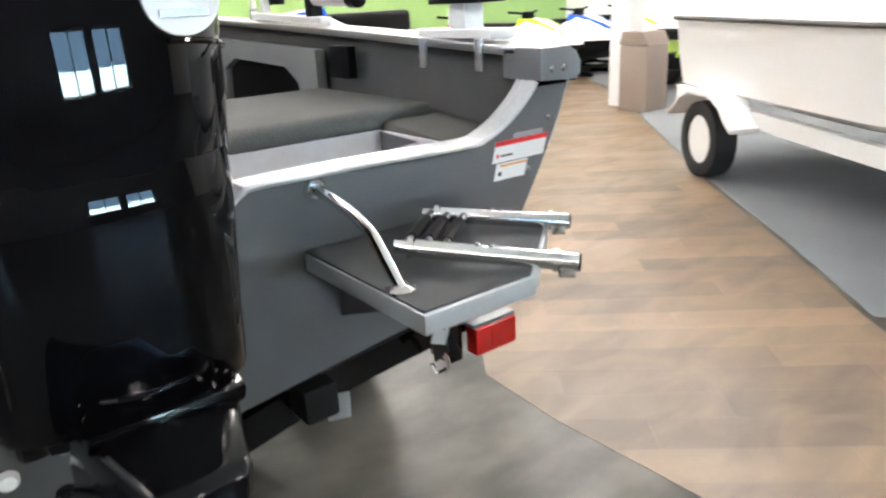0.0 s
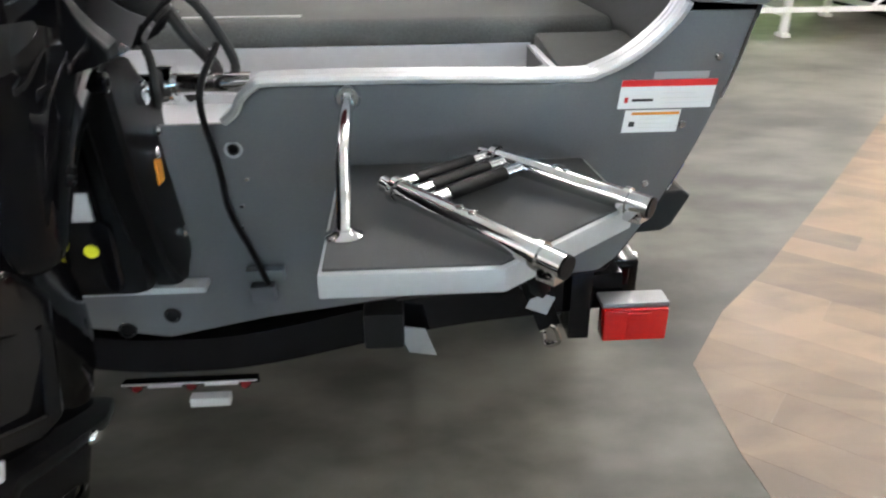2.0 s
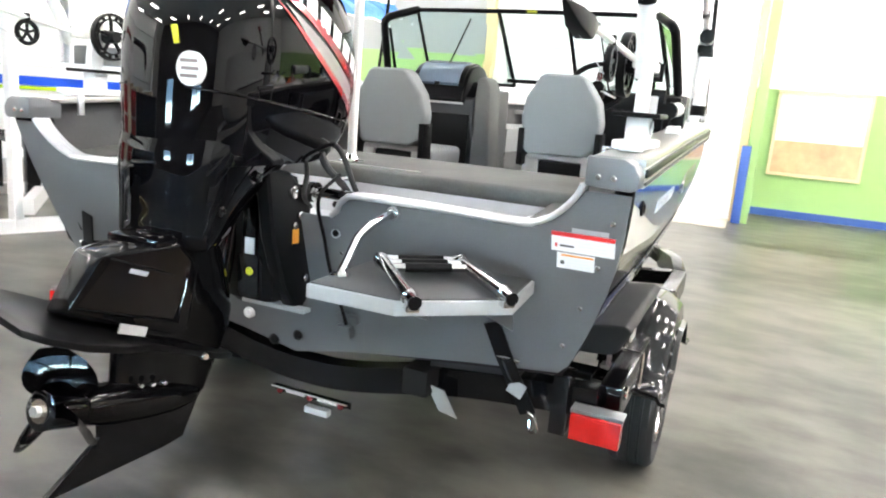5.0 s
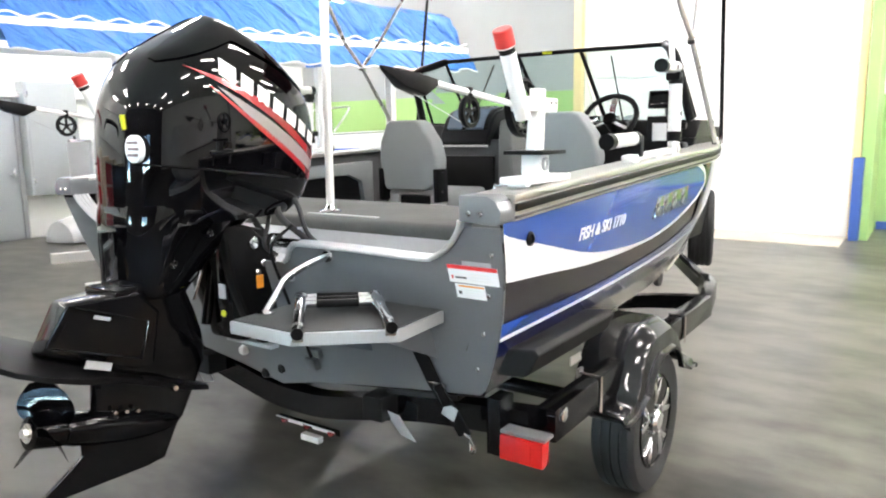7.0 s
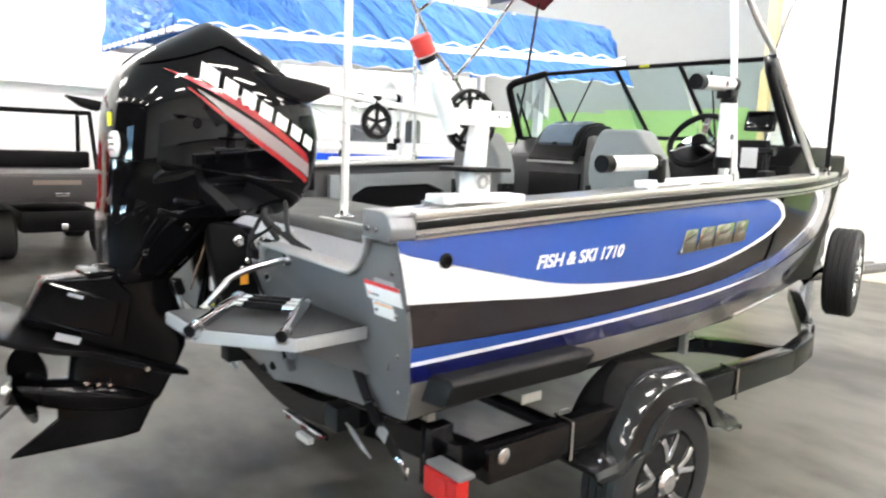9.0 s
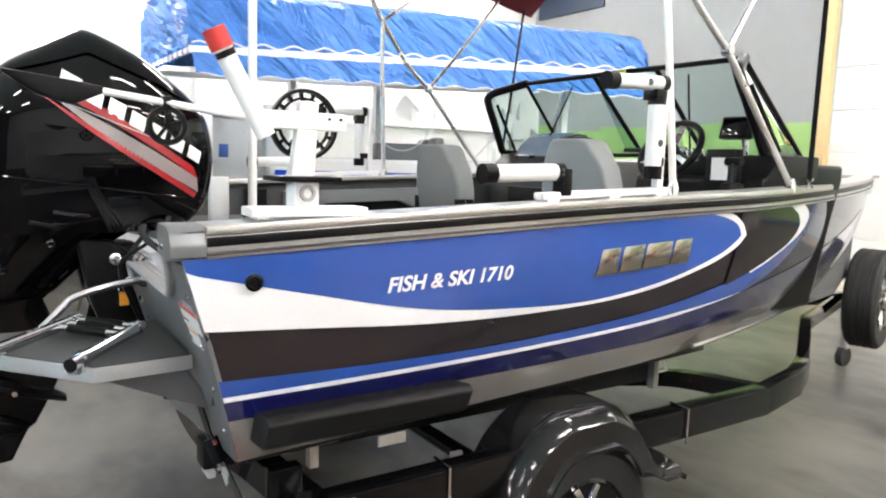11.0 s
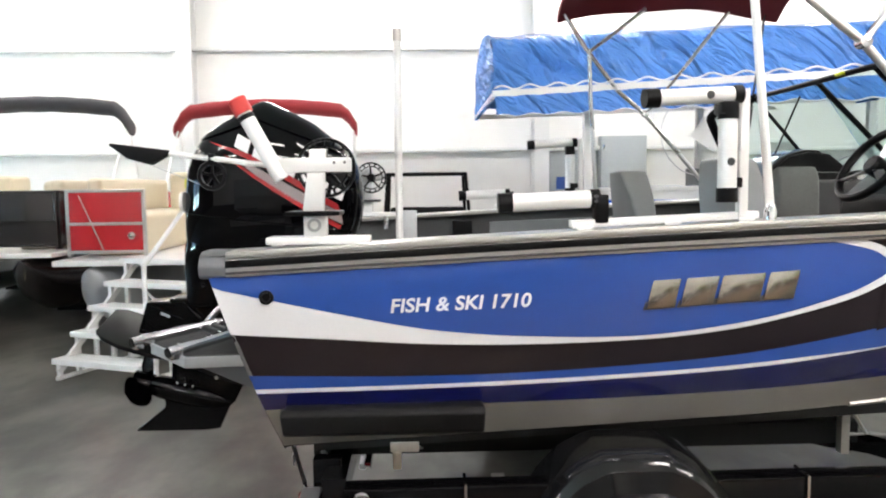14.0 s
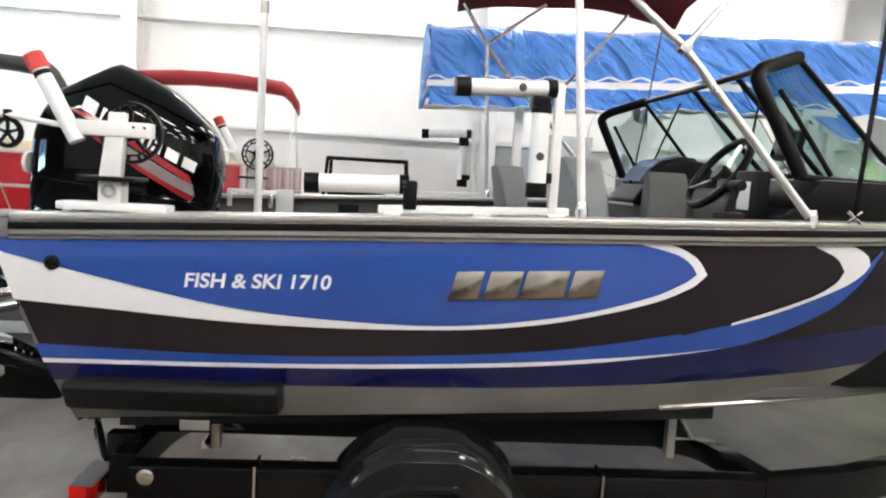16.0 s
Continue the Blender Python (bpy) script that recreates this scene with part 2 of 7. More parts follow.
def part(name, bm, mat, parent=None, label="", angle=35, normals=True):
    """Links a bmesh, in world coordinates, as one mesh object, under a thing or a part."""
    if normals:
        bmesh.ops.recalc_face_normals(bm, faces=bm.faces)
    me = bpy.data.meshes.new(name)
    bm.to_mesh(me)
    bm.free()
    me.materials.append(mat)
    me.shade_smooth()
    me.set_sharp_from_angle(angle=radians(angle))
    ob = new(name, me)
    if parent is not None:
        ob.parent = parent
        if parent.type == "EMPTY":
            ob.matrix_parent_inverse = Matrix.Translation(-Vector(parent.location))
    if label:
        ob["label"] = label
    return ob


def whole(name, bm, mat, label, category, group="", kind="", angle=35):
    return tagged(part(name, bm, mat, None, "", angle), label, category, group, kind)


def poly(bm, rings, closed=True, caps=True):
    """Skins a list of rings of points into bm."""
    rows = [[bm.verts.new(p) for p in r] for r in rings]
    n = len(rows[0])
    for a, b in zip(rows, rows[1:]):
        for i in range(n if closed else n - 1):
            j = (i + 1) % n
            bm.faces.new((a[i], a[j], b[j], b[i]))
    if caps and closed and n > 2:
        bm.faces.new(rows[0][::-1])
        bm.faces.new(rows[-1])
    return bm


def loft(rings, closed=True, caps=True):
    return poly(bmesh.new(), rings, closed, caps)


def soften(bm, width, segments=2, angle=30):
    if width > 0:
        bm.normal_update()
        es = [e for e in bm.edges if len(e.link_faces) == 2 and e.calc_face_angle(0) > radians(angle)]
        bmesh.ops.bevel(bm, geom=es, offset=width, segments=segments, affect="EDGES", profile=0.6, clamp_overlap=True)
    return bm


def box(c, s, bevel=0.0, turn=None, segments=2):
    """A box of centre c and size s, bevelled; turn: a matrix applied about the centre."""
    bm = bmesh.new()
    bmesh.ops.create_cube(bm, size=1)
    bmesh.ops.scale(bm, vec=s, verts=bm.verts)
    soften(bm, bevel, segments)
    if turn is not None:
        bmesh.ops.transform(bm, matrix=turn, verts=bm.verts)
    bmesh.ops.translate(bm, vec=c, verts=bm.verts)
    return bm


def rz(a):
    return Matrix.Rotation(radians(a), 4, "Z")


def rx(a):
    return Matrix.Rotation(radians(a), 4, "X")


def ry(a):
    return Matrix.Rotation(radians(a), 4, "Y")


def join(*bms):
    out = bms[0]
    for b in bms[1:]:
        me = bpy.data.meshes.new("tmp")
        b.to_mesh(me)
        b.free()
        out.from_mesh(me)
        bpy.data.meshes.remove(me)
    return out


def tube(points, r, n=12, taper=None, flat=None):
    """A round (or flat: width, height) bar along a line of points."""
    pts = [Vector(p) for p in points]
    rings, side = [], None
    for i, p in enumerate(pts):
        d = (pts[min(i + 1, len(pts) - 1)] - pts[max(i - 1, 0)]).normalized()
        if side is None:
            ref = Vector((0, 0, 1)) if abs(d.z) < 0.9 else Vector((0, 1, 0))
            side = d.cross(ref).normalized()
        side = (side - d * side.dot(d)).normalized()
        up = side.cross(d)
        k = 1.0 if taper is None else taper[i]
        if flat:
            w, h = flat[0] / 2, flat[1] / 2
            rings.append([p + side * a * w * k + up * b * h * k for a, b in ((-1, -1), (1, -1), (1, 1), (-1, 1))])
        else:
            rings.append([p + (side * math.cos(2 * math.pi * j / n) + up * math.sin(2 * math.pi * j / n)) * r * k for j in range(n)])
    return loft(rings)


def arc(points, steps=6):
    """A smooth line through points (Catmull-Rom)."""
    p = [Vector(q) for q in points]
    p = [p[0] * 2 - p[1]] + p + [p[-1] * 2 - p[-2]]
    out = []
    for i in range(1, len(p) - 2):
        for k in range(steps):
            t = k / steps
            a, b, c, d = p[i - 1:i + 3]
            out.append(0.5 * ((2 * b) + (c - a) * t + (2 * a - 5 * b + 4 * c - d) * t * t + (3 * b - a - 3 * c + d) * t ** 3))
    out.append(p[-2])
    return out


def lathe(profile, at, axis="x", n=32, hollow=False):
    """Turns (radius, along) pairs round an axis through at; hollow: a ring, open in the middle."""
    if hollow:
        profile = list(profile) + [profile[0]]
    rings = []
    for r, h in profile:
        ring = []
        for j in range(n):
            a = 2 * math.pi * j / n
            c, s = r * math.cos(a), r * math.sin(a)
            v = {"x": (h, c, s), "y": (c, h, s), "z": (c, s, h)}[axis]
            ring.append(Vector(at) + Vector(v))
        rings.append(ring)
    return loft(rings, True, not hollow)


def prism(outline, axis, a, b, bevel=0.0, segments=2):
    """A flat outline of (u, v) pushed from a to b along an axis. x: (y, z); y: (x, z); z: (x, y)."""
    def at(u, v, h):
        return {"x": (h, u, v), "y": (u, h, v), "z": (u, v, h)}[axis]
    bm = loft([[at(u, v, a) for u, v in outline], [at(u, v, b) for u, v in outline]])
    bmesh.ops.recalc_face_normals(bm, faces=bm.faces)
    return soften(bm, bevel, segments)


def curve1(table, x):
    """Smooth value of a small table of (x, value) rows."""
    if x <= table[0][0]:
        return table[0][1]
    if x >= table[-1][0]:
        return table[-1][1]
    for i in range(len(table) - 1):
        if table[i][0] <= x <= table[i + 1][0]:
            (x0, y0), (x1, y1) = table[i], table[i + 1]
            def slope(k):
                k0, k1 = max(k - 1, 0), min(k + 1, len(table) - 1)
                return (table[k1][1] - table[k0][1]) / (table[k1][0] - table[k0][0])
            h, t = x1 - x0, (x - x0) / (x1 - x0)
            return (y0 * (1 + 2 * t) * (1 - t) ** 2 + slope(i) * h * t * (1 - t) ** 2
                    + y1 * t * t * (3 - 2 * t) + slope(i + 1) * h * t * t * (t - 1))


def bolt(at, axis="y", r=0.006, h=0.005, sign=-1):
    return lathe([(r, 0), (r, sign * h * 0.5), (r * 0.7, sign * h), (0.0005, sign * h)], at, axis, 10)

# ---- the hall ----
XW, XE, YS, YN, ZC = -9.55, 13.0, -11.0, 11.2, 5.6
floor = whole("floor", box(((XW + XE) / 2, (YS + YN) / 2, -0.1), (XE - XW + 1, YN - YS + 1, 0.2)), M_CONCRETE, "dark grey sealed concrete floor with dull stains", "floor", kind="structure")
aisle = [(1.47, -0.15), (1.45, 0.38), (1.48, 0.80), (1.72, 1.13), (2.06, 1.47), (2.8, 2.31), (4.9, 4.75), (7.6, 8.0), (9.6, 10.4), (10.9, 9.2), (9.2, 6.9),
         (7.22, 4.6), (4.62, 1.8), (3.78, 0.8), (3.09, 0.04), (2.5, -0.72), (2.1, -1.15), (1.7, -1.25), (1.5, -1.0)]
floor_cover = whole("floor_covering", prism(aisle, "z", 0.0, 0.001), M_BROWNBOX, "tan wood-look plank flooring laid as an aisle", "flooring", kind="structure")
side = [(7.24, 4.57), (4.64, 1.77), (3.80, 0.77), (3.11, 0.01), (4.2, -1.2), (9.5, -1.2), (12.8, 2.5), (12.8, 9.0), (10.92, 9.15), (9.22, 6.87)]
whole("carpet", prism(side, "z", 0.0, 0.003), M_GREYCARPET, "flat grey carpet beside the tan aisle", "carpet", kind="structure")
whole("ceiling", box(((XW + XE) / 2, (YS + YN) / 2, ZC + 0.1), (XE - XW + 1, YN - YS + 1, 0.2)), M_CEIL, "pale metal sheet ceiling high above the boats", "ceiling", kind="structure")
wall_w = whole("wall_west", box((XW - 0.15, (YS + YN) / 2, ZC / 2), (0.3, YN - YS + 0.6, ZC)), M_WALL, "bright white panelled hall wall", "wall", kind="structure")
def pierced(a, b, y, holes, lo, hi):
    """A wall along x at y with openings from lo to hi."""
    bits, x = [], a
    for h0, h1 in holes:
        bits += [box(((x + h0) / 2, y, ZC / 2), (h0 - x, 0.3, ZC)), box(((h0 + h1) / 2, y, lo / 2), (h1 - h0, 0.3, lo)), box(((h0 + h1) / 2, y, (hi + ZC) / 2), (h1 - h0, 0.3, ZC - hi))]
        x = h1
    return join(*bits, box(((x + b) / 2, y, ZC / 2), (b - x, 0.3, ZC)))


HOLES = ((-7.6, -6.0), (1.2, 2.9), (3.2, 4.9))
whole("wall_south", pierced(XW, XE, YS - 0.15, HOLES, 0.9, 2.6), M_SOUTH, "unseen hall wall, kept dark to cut fill light, with tall shop windows", "wall", kind="structure")
for n, (h0, h1) in enumerate(HOLES):
    w = whole("window_%d" % (n + 1), join(box(((h0 + h1) / 2, YS - 0.15, 0.93), (h1 - h0, 0.12, 0.06)), box(((h0 + h1) / 2, YS - 0.15, 2.57), (h1 - h0, 0.12, 0.06)), box((h0 + 0.03, YS - 0.15, 1.75), (0.06, 0.12, 1.58)), box((h1 - 0.03, YS - 0.15, 1.75), (0.06, 0.12, 1.58)), box(((h0 + h1) / 2, YS - 0.15, 1.75), (0.05, 0.1, 1.58))), M_BLACK, "dark-framed tall shop window", "window", kind="structure")
    g = part("pane", box(((h0 + h1) / 2, YS - 0.15, 1.75), (h1 - h0 - 0.1, 0.008, 1.56)), M_GLASS, w)
    g.visible_shadow = False
whole("backdrop", box((-0.7, YS - 2.0, 3.2), (18, 0.05, 3.4)), M_DAYLIGHT, "dim blue daylight outside the windows", "daylight", kind="structure")
whole("backdrop_ground", box((-0.7, YS - 2.0, 0.7), (18, 0.05, 1.6)), M_SNOWLIGHT, "bright sunlit ground outside the windows", "daylight", kind="structure")
whole("wall_east", box((XE + 0.15, (YS + YN) / 2, ZC / 2), (0.3, YN - YS + 0.6, ZC)), M_WALL, "plain white hall wall", "wall", kind="structure")

# steel girts and columns on the white wall
for z in (2.185, 3.94):
    part("girt", box((XW + 0.06, (YS + 9.6) / 2, z), (0.12, 9.6 - YS, 0.07), 0.01), M_WALLTRIM, wall_w)
for y in (-9.4, -3.33, 2.74, 8.8):
    part("column", join(box((XW + 0.02, y, ZC / 2), (0.03, 0.26, ZC)), box((XW + 0.16, y, ZC / 2), (0.28, 0.02, ZC)), box((XW + 0.3, y, ZC / 2), (0.03, 0.26, ZC))), M_WALLTRIM, wall_w)

# north side: grey over green wall with a big white door, then a set-back green wall
wall_n = whole("wall_north", join(box(((XW - 3.14) / 2, 9.97, 3.92), (-3.14 - XW, 0.3, 3.36)), box(((-3.14 + 1.15) / 2, 9.97, 5.1), (4.29, 0.3, 1.0))), M_GREYWALL, "pale grey painted wall above a green band", "wall", kind="structure")
part("wall_sign", box((-8.45, 9.80, 5.02), (1.9, 0.04, 0.94), 0.006), M_NAVYSIGN, wall_n, "plain dark slate-blue board high on the wall")
part("green_band", box(((XW - 3.14) / 2, 9.97, 1.12), (-3.14 - XW, 0.304, 2.24)), M_GREEN, wall_n, "green painted lower wall")
door = whole("door_1", box(((-3.0 + 1.05) / 2, 10.0, 2.4), (4.03, 0.04, 4.8)), M_DOOR, "large closed white sectional overhead door", "door", kind="structure")
for i in range(8):
    part("panel", box(((-3.0 + 1.05) / 2, 9.96, 0.3 + 0.6 * i), (4.03, 0.05, 0.592), 0.006), M_DOOR, door)
part("door_frame", join(box((-3.07, 9.86, 2.4), (0.14, 0.12, 4.8)), box((1.1, 9.86, 2.4), (0.1, 0.1, 4.8))), M_YELLOW, door, "cream painted door frame")
whole("trim_1", box((1.15, 9.68, 0.57), (0.13, 0.22, 1.14), 0.02), M_BLUEPAINT, "blue painted guard post beside the white door", "post", kind="structure")
whole("trim_2", box((-0.9, 9.36, 0.008), (3.9, 1.0, 0.016), 0.006), M_APRON, "pale worn concrete apron before the white door", "threshold", kind="structure")
whole("wall_return", box((1.24, 10.3, ZC / 2), (0.14, 1.2, ZC)), M_GREEN, "green painted return wall", "wall", kind="structure")
wall_f = whole("wall_far", box(((0.2 + XE) / 2, YN + 0.15, ZC / 2 + 1.02), (XE - 0.2, 0.3, ZC - 2.04)), M_WALL, "white upper wall over a green band", "wall", kind="structure")
part("green_band", box(((0.2 + XE) / 2, YN + 0.14, 1.02), (XE - 0.2, 0.3, 2.04)), M_GREEN, wall_f, "green painted lower wall")
whole("baseboard", box(((1.32 + XE) / 2, YN - 0.035, 0.06), (XE - 1.32, 0.05, 0.12)), M_BLUEPAINT, "dark blue painted baseboard", "baseboard", kind="structure")


def ceiling_light():
    e = thing("ceiling_light", (0, 0, 0), "white ceiling fixture with glowing tubes", "ceiling light", "ceiling fixtures")
    part("housing", box((0, 0, 0.16), (0.06, 0.9, 0.14), 0.005), M_WALLTRIM, e)
    part("housing", box((0, 0, 0.05), (0.42, 1.3, 0.09), 0.01), M_WALLTRIM, e)
    for k in (-0.12, 0, 0.12):
        part("tube", box((k, 0, -0.02), (0.07, 1.2, 0.04), 0.015), M_LAMP, e, "glowing white tube")
    return e


lamp = ceiling_light()
# Seven extra fixtures added and four grid ones dropped, to tune brightness by area.
spots = [(x, y) for x in (-8.6, -6.2, -2.4, 1.4, 5.2, 9.0) for y in (-8.5, -4.5, -0.5, 3.5, 7.5) if (x, y) not in ((1.4, -0.5), (-2.4, -4.5), (-2.4, -0.5), (1.4, -4.5))] + [(10.6, 5.5), (3.3, 5.5), (3.3, 9.4), (7.1, 5.5), (7.1, 9.6), (6.4, 1.6), (3.4, 1.9)]
lamp.location = (*spots[0], ZC - 0.22)
for s in spots[1:]:
    copy_thing(lamp, Matrix.Translation((*s, ZC - 0.22)))

# ---- the boat: x to starboard, y to the bow ----
def gun_z(y):
    return 1.326 + 0.05 * y - 0.0035 * y * y


def gun_x(y):
    return 1.10 * (1 - (max(0.0, y - 2.0) / 3.1) ** 1.5)


def chine_z(y):
    return 0.70 + 0.045 * y + 0.5 * (max(0.0, y - 3.0) / 2.1) ** 2


def chine_x(y):
    return 0.945 * (1 - (max(0.0, y - 1.6) / 3.5) ** 1.6)


def keel_z(y):
    return 0.575 + 0.04 * y + 0.715 * (max(0.0, y - 3.0) / 2.1) ** 2.2


def stern_y(z):
    return 0.302 * (1.29 - z)


def hull_x(y, z):
    s = min(1.0, max(0.0, (z - chine_z(y)) / max(0.02, gun_z(y) - chine_z(y))))
    return chine_x(y) + (gun_x(y) - chine_x(y)) * (1 - (1 - s) ** 2.1)


def rake(bm, gap=0.0):
    """Leans upright stern pieces onto the sloping transom plane."""
    for v in bm.verts:
        v.co.y += stern_y(v.co.z) - gap
    return bm


boat = thing("fishing_boat", (0, 0.1, 0.58), "blue, white and charcoal aluminium fishing boat on a black trailer", "boat")
rings = []
for i in range(61):
    y = 5.1 * (i / 60) ** 1.0
    ring = []
    gz, cz = gun_z(y), chine_z(y)
    side_z = [gz + (cz - gz) * k / 10 for k in range(11)]
    half = [(hull_x(y, z), z) for z in side_z] + [(chine_x(y) * (1 - k / 5), cz + (keel_z(y) - cz) * k / 5) for k in range(1, 6)]
    line = [(x, z) for x, z in half] + [(-x, z) for x, z in half[-2::-1]]
    for x, z in line:
        ring.append((x, max(y, stern_y(z) + 0.001), z))
    rings.append(ring)
part("hull", loft(rings, False, False), M_CHARCOAL, boat, "gloss charcoal painted hull", 50)


def band(name, lo, hi, y0, y1, lift, mat, label, rows=8, cols=70):
    """A painted area on the starboard side between two height curves."""
    g = []
    for i in range(cols + 1):
        y = y0 + (y1 - y0) * math.sin(math.pi / 2 * i / cols)
        a, b = lo(y), hi(y)
        b = max(a + 0.0004, b)
        col = []
        for j in range(rows + 1):
            z = a + (b - a) * j / rows
            yy = max(y, stern_y(z) + 0.002)
            col.append((hull_x(yy, z) + lift, yy, z))
        g.append(col)
    return part(name, loft(g, False, False), mat, boat, label, 60)


def rail_low(y):
    return gun_z(y) - 0.06


T_BLUE_LO = [(0.0, 1.238), (0.324, 1.165), (0.641, 1.10), (0.965, 1.072), (1.297, 1.07), (1.632, 1.115), (1.885, 1.187), (1.98, 1.235), (2.012, 1.262)]
T_BLUE_HI = [(1.80, 1.35), (1.945, 1.318), (1.99, 1.292), (2.012, 1.262)]
T_WHITE_LO = [(0.0, 1.10), (0.326, 1.078), (0.642, 1.055), (0.966, 1.048), (1.297, 1.057), (1.465, 1.072), (1.632, 1.099), (1.885, 1.166), (2.005, 1.222), (2.046, 1.262)]
T_WHITE_HI = [(1.80, 1.365), (1.94, 1.343), (2.012, 1.306), (2.046, 1.262)]
T_CH_LO = [(2.0, 1.066), (2.156, 1.111), (2.42, 1.202), (2.50, 1.25), (2.522, 1.286)]
T_CH_HI = [(2.30, 1.40), (2.41, 1.357), (2.487, 1.325), (2.522, 1.286)]
T_W2_LO = [(2.16, 1.103), (2.300, 1.145), (2.524, 1.232), (2.600, 1.28), (2.619, 1.309)]
T_W2_HI = [(2.412, 1.39), (2.546, 1.365), (2.605, 1.335), (2.619, 1.309)]
T_B2_HI = [(0.0, 0.967), (0.646, 0.951), (1.136, 0.964), (1.641, 1.007), (2.156, 1.105), (2.3, 1.142), (2.5, 1.229), (2.6, 1.30), (2.66, 1.36)]
T_STRIPE = [(0.0, 0.911), (0.65, 0.916), (1.14, 0.93), (1.65, 0.962), (2.15, 1.025), (2.3, 1.065), (2.5, 1.16), (2.6, 1.25), (2.66, 1.345)]
T_NAVY_HI = [(0.0, 0.911), (0.65, 0.916), (1.14, 0.93), (1.65, 0.962), (2.15, 1.022), (2.4, 1.06), (2.69, 1.10), (3.4, 1.21), (4.0, 1.3)]
T_NAVY_LO = [(0.0, 0.847), (0.97, 0.853), (1.66, 0.875), (2.38, 0.925), (2.69, 0.957), (3.4, 1.09), (4.0, 1.29)]
band("bare_strip", lambda y: chine_z(y) + 0.004, lambda y: curve1(T_NAVY_LO, y), 0.0, 3.4, 0.0015, M_BARE, "silver grey lower hull side")
band("navy_strip", lambda y: curve1(T_NAVY_LO, y), lambda y: curve1(T_NAVY_HI, y), 0.0, 4.0, 0.002, M_NAVY, "navy blue lower hull graphic")
band("blue_strip", lambda y: curve1(T_STRIPE, y), lambda y: curve1(T_B2_HI, y), 0.0, 2.66, 0.003, M_BLUE, "royal blue lower hull graphic")
band("white_pinstripe", lambda y: curve1(T_STRIPE, y) - 0.007 * min(1, (2.15 - y) / 0.4), lambda y: curve1(T_STRIPE, y) + 0.007 * min(1, (2.15 - y) / 0.4), 0.0, 2.15, 0.004, M_WHITEG, "thin white pinstripe", 2)
band("white_crescent", lambda y: curve1(T_W2_LO, y), lambda y: min(rail_low(y), curve1(T_W2_HI, y)), 2.16, 2.619, 0.004, M_WHITEG, "white crescent graphic")
band("charcoal_oval", lambda y: curve1(T_CH_LO, y), lambda y: min(rail_low(y), curve1(T_CH_HI, y)), 2.0, 2.522, 0.0055, M_CHARCOAL, "charcoal oval graphic")
band("white_swoosh", lambda y: curve1(T_WHITE_LO, y), lambda y: min(rail_low(y), curve1(T_WHITE_HI, y)), 0.0, 2.046, 0.0065, M_WHITEG, "white swoosh graphic")
band("blue_panel", lambda y: curve1(T_BLUE_LO, y), lambda y: min(rail_low(y), curve1(T_BLUE_HI, y)), 0.0, 2.012, 0.0078, M_BLUE, "royal blue upper hull graphic")
part("spray_strake", tube([(chine_x(y) + 0.012, y, chine_z(y) + 0.01) for y in [2.0 + 0.1 * k for k in range(18)]], 0.009, 6), M_BARE, boat)

# gunwale rails
for s in (1, -1):
    ys = [0.06 + 5.0 * k / 50 for k in range(51)]
    def rail(dx, dz, w, h):
        return loft([[(s * (gun_x(y) + dx - w / 2), y, gun_z(y) + dz - h / 2), (s * (gun_x(y) + dx + w / 2), y, gun_z(y) + dz - h / 2),
                      (s * (gun_x(y) + dx + w / 2), y, gun_z(y) + dz + h / 2), (s * (gun_x(y) + dx - w / 2), y, gun_z(y) + dz + h / 2)] for y in ys])
    part("gunwale_cap", soften(rail(-0.05, 0.0, 0.13, 0.022), 0.006), M_GUNWALE, boat, "brushed aluminium gunwale")
    rub = part("rub_rail", soften(rail(0.006, -0.0365, 0.02, 0.05), 0.004), M_GUNWALE, boat, "ribbed aluminium rub rail")
    part("rub_insert", soften(rail(0.018, -0.024, 0.009, 0.022), 0.004), M_BLACK, rub, "black rubber insert")
    part("rub_insert", soften(rail(0.018, -0.05, 0.006, 0.008), 0.002), M_DARKPATCH, rub)
    cap = prism([(s * 0.985, 1.268), (s * 1.098, 1.262), (s * 1.114, 1.272), (s * 1.116, 1.30), (s * 1.10, 1.327), (s * 1.075, 1.340), (s * 0.985, 1.340)], "y", -0.018, 0.11, 0.006)
    c = part("corner_cap", cap, M_TRANSOM, boat, "grey cast gunwale corner")
    for dx in (1.017, 1.054):
        part("bolt", bolt((s * dx, -0.018, 1.292), "y", 0.008, 0.006), M_CHROME, c)
    part("inner_side", loft([[(s * (gun_x(y) - 0.055), y, gun_z(y) - 0.012), (s * (gun_x(y) - 0.075), y, 1.12), (s * (chine_x(y) - 0.03), y, 0.86)] for y in [0.12 + 0.1 * k for k in range(46)]], False, False), M_CARPET, boat, "dark carpeted inner side")

# transom
right = [(0.0, 0.552), (0.218, 0.602), (0.661, 0.672), (0.93, 0.705)] + [(hull_x(stern_y(z), z) + 0.001, z) for z in (0.735, 0.79, 0.87, 0.963, 1.05, 1.14, 1.252)] + [(0.985, 1.252),
         (0.970, 1.235), (0.943, 1.202), (0.906, 1.169), (0.86, 1.145), (0.812, 1.137), (0.546, 1.142), (0.316, 1.142), (0.284, 1.135), (0.261, 1.115), (0.246, 1.09), (0.222, 1.073), (0.0, 1.07)]
outline = right + [(-x, z) for x, z in right[-2:0:-1]]
part("transom", rake(prism(outline, "y", 0.0, 0.012, 0.002)), M_TRANSOM, boat, "grey painted aluminium transom")
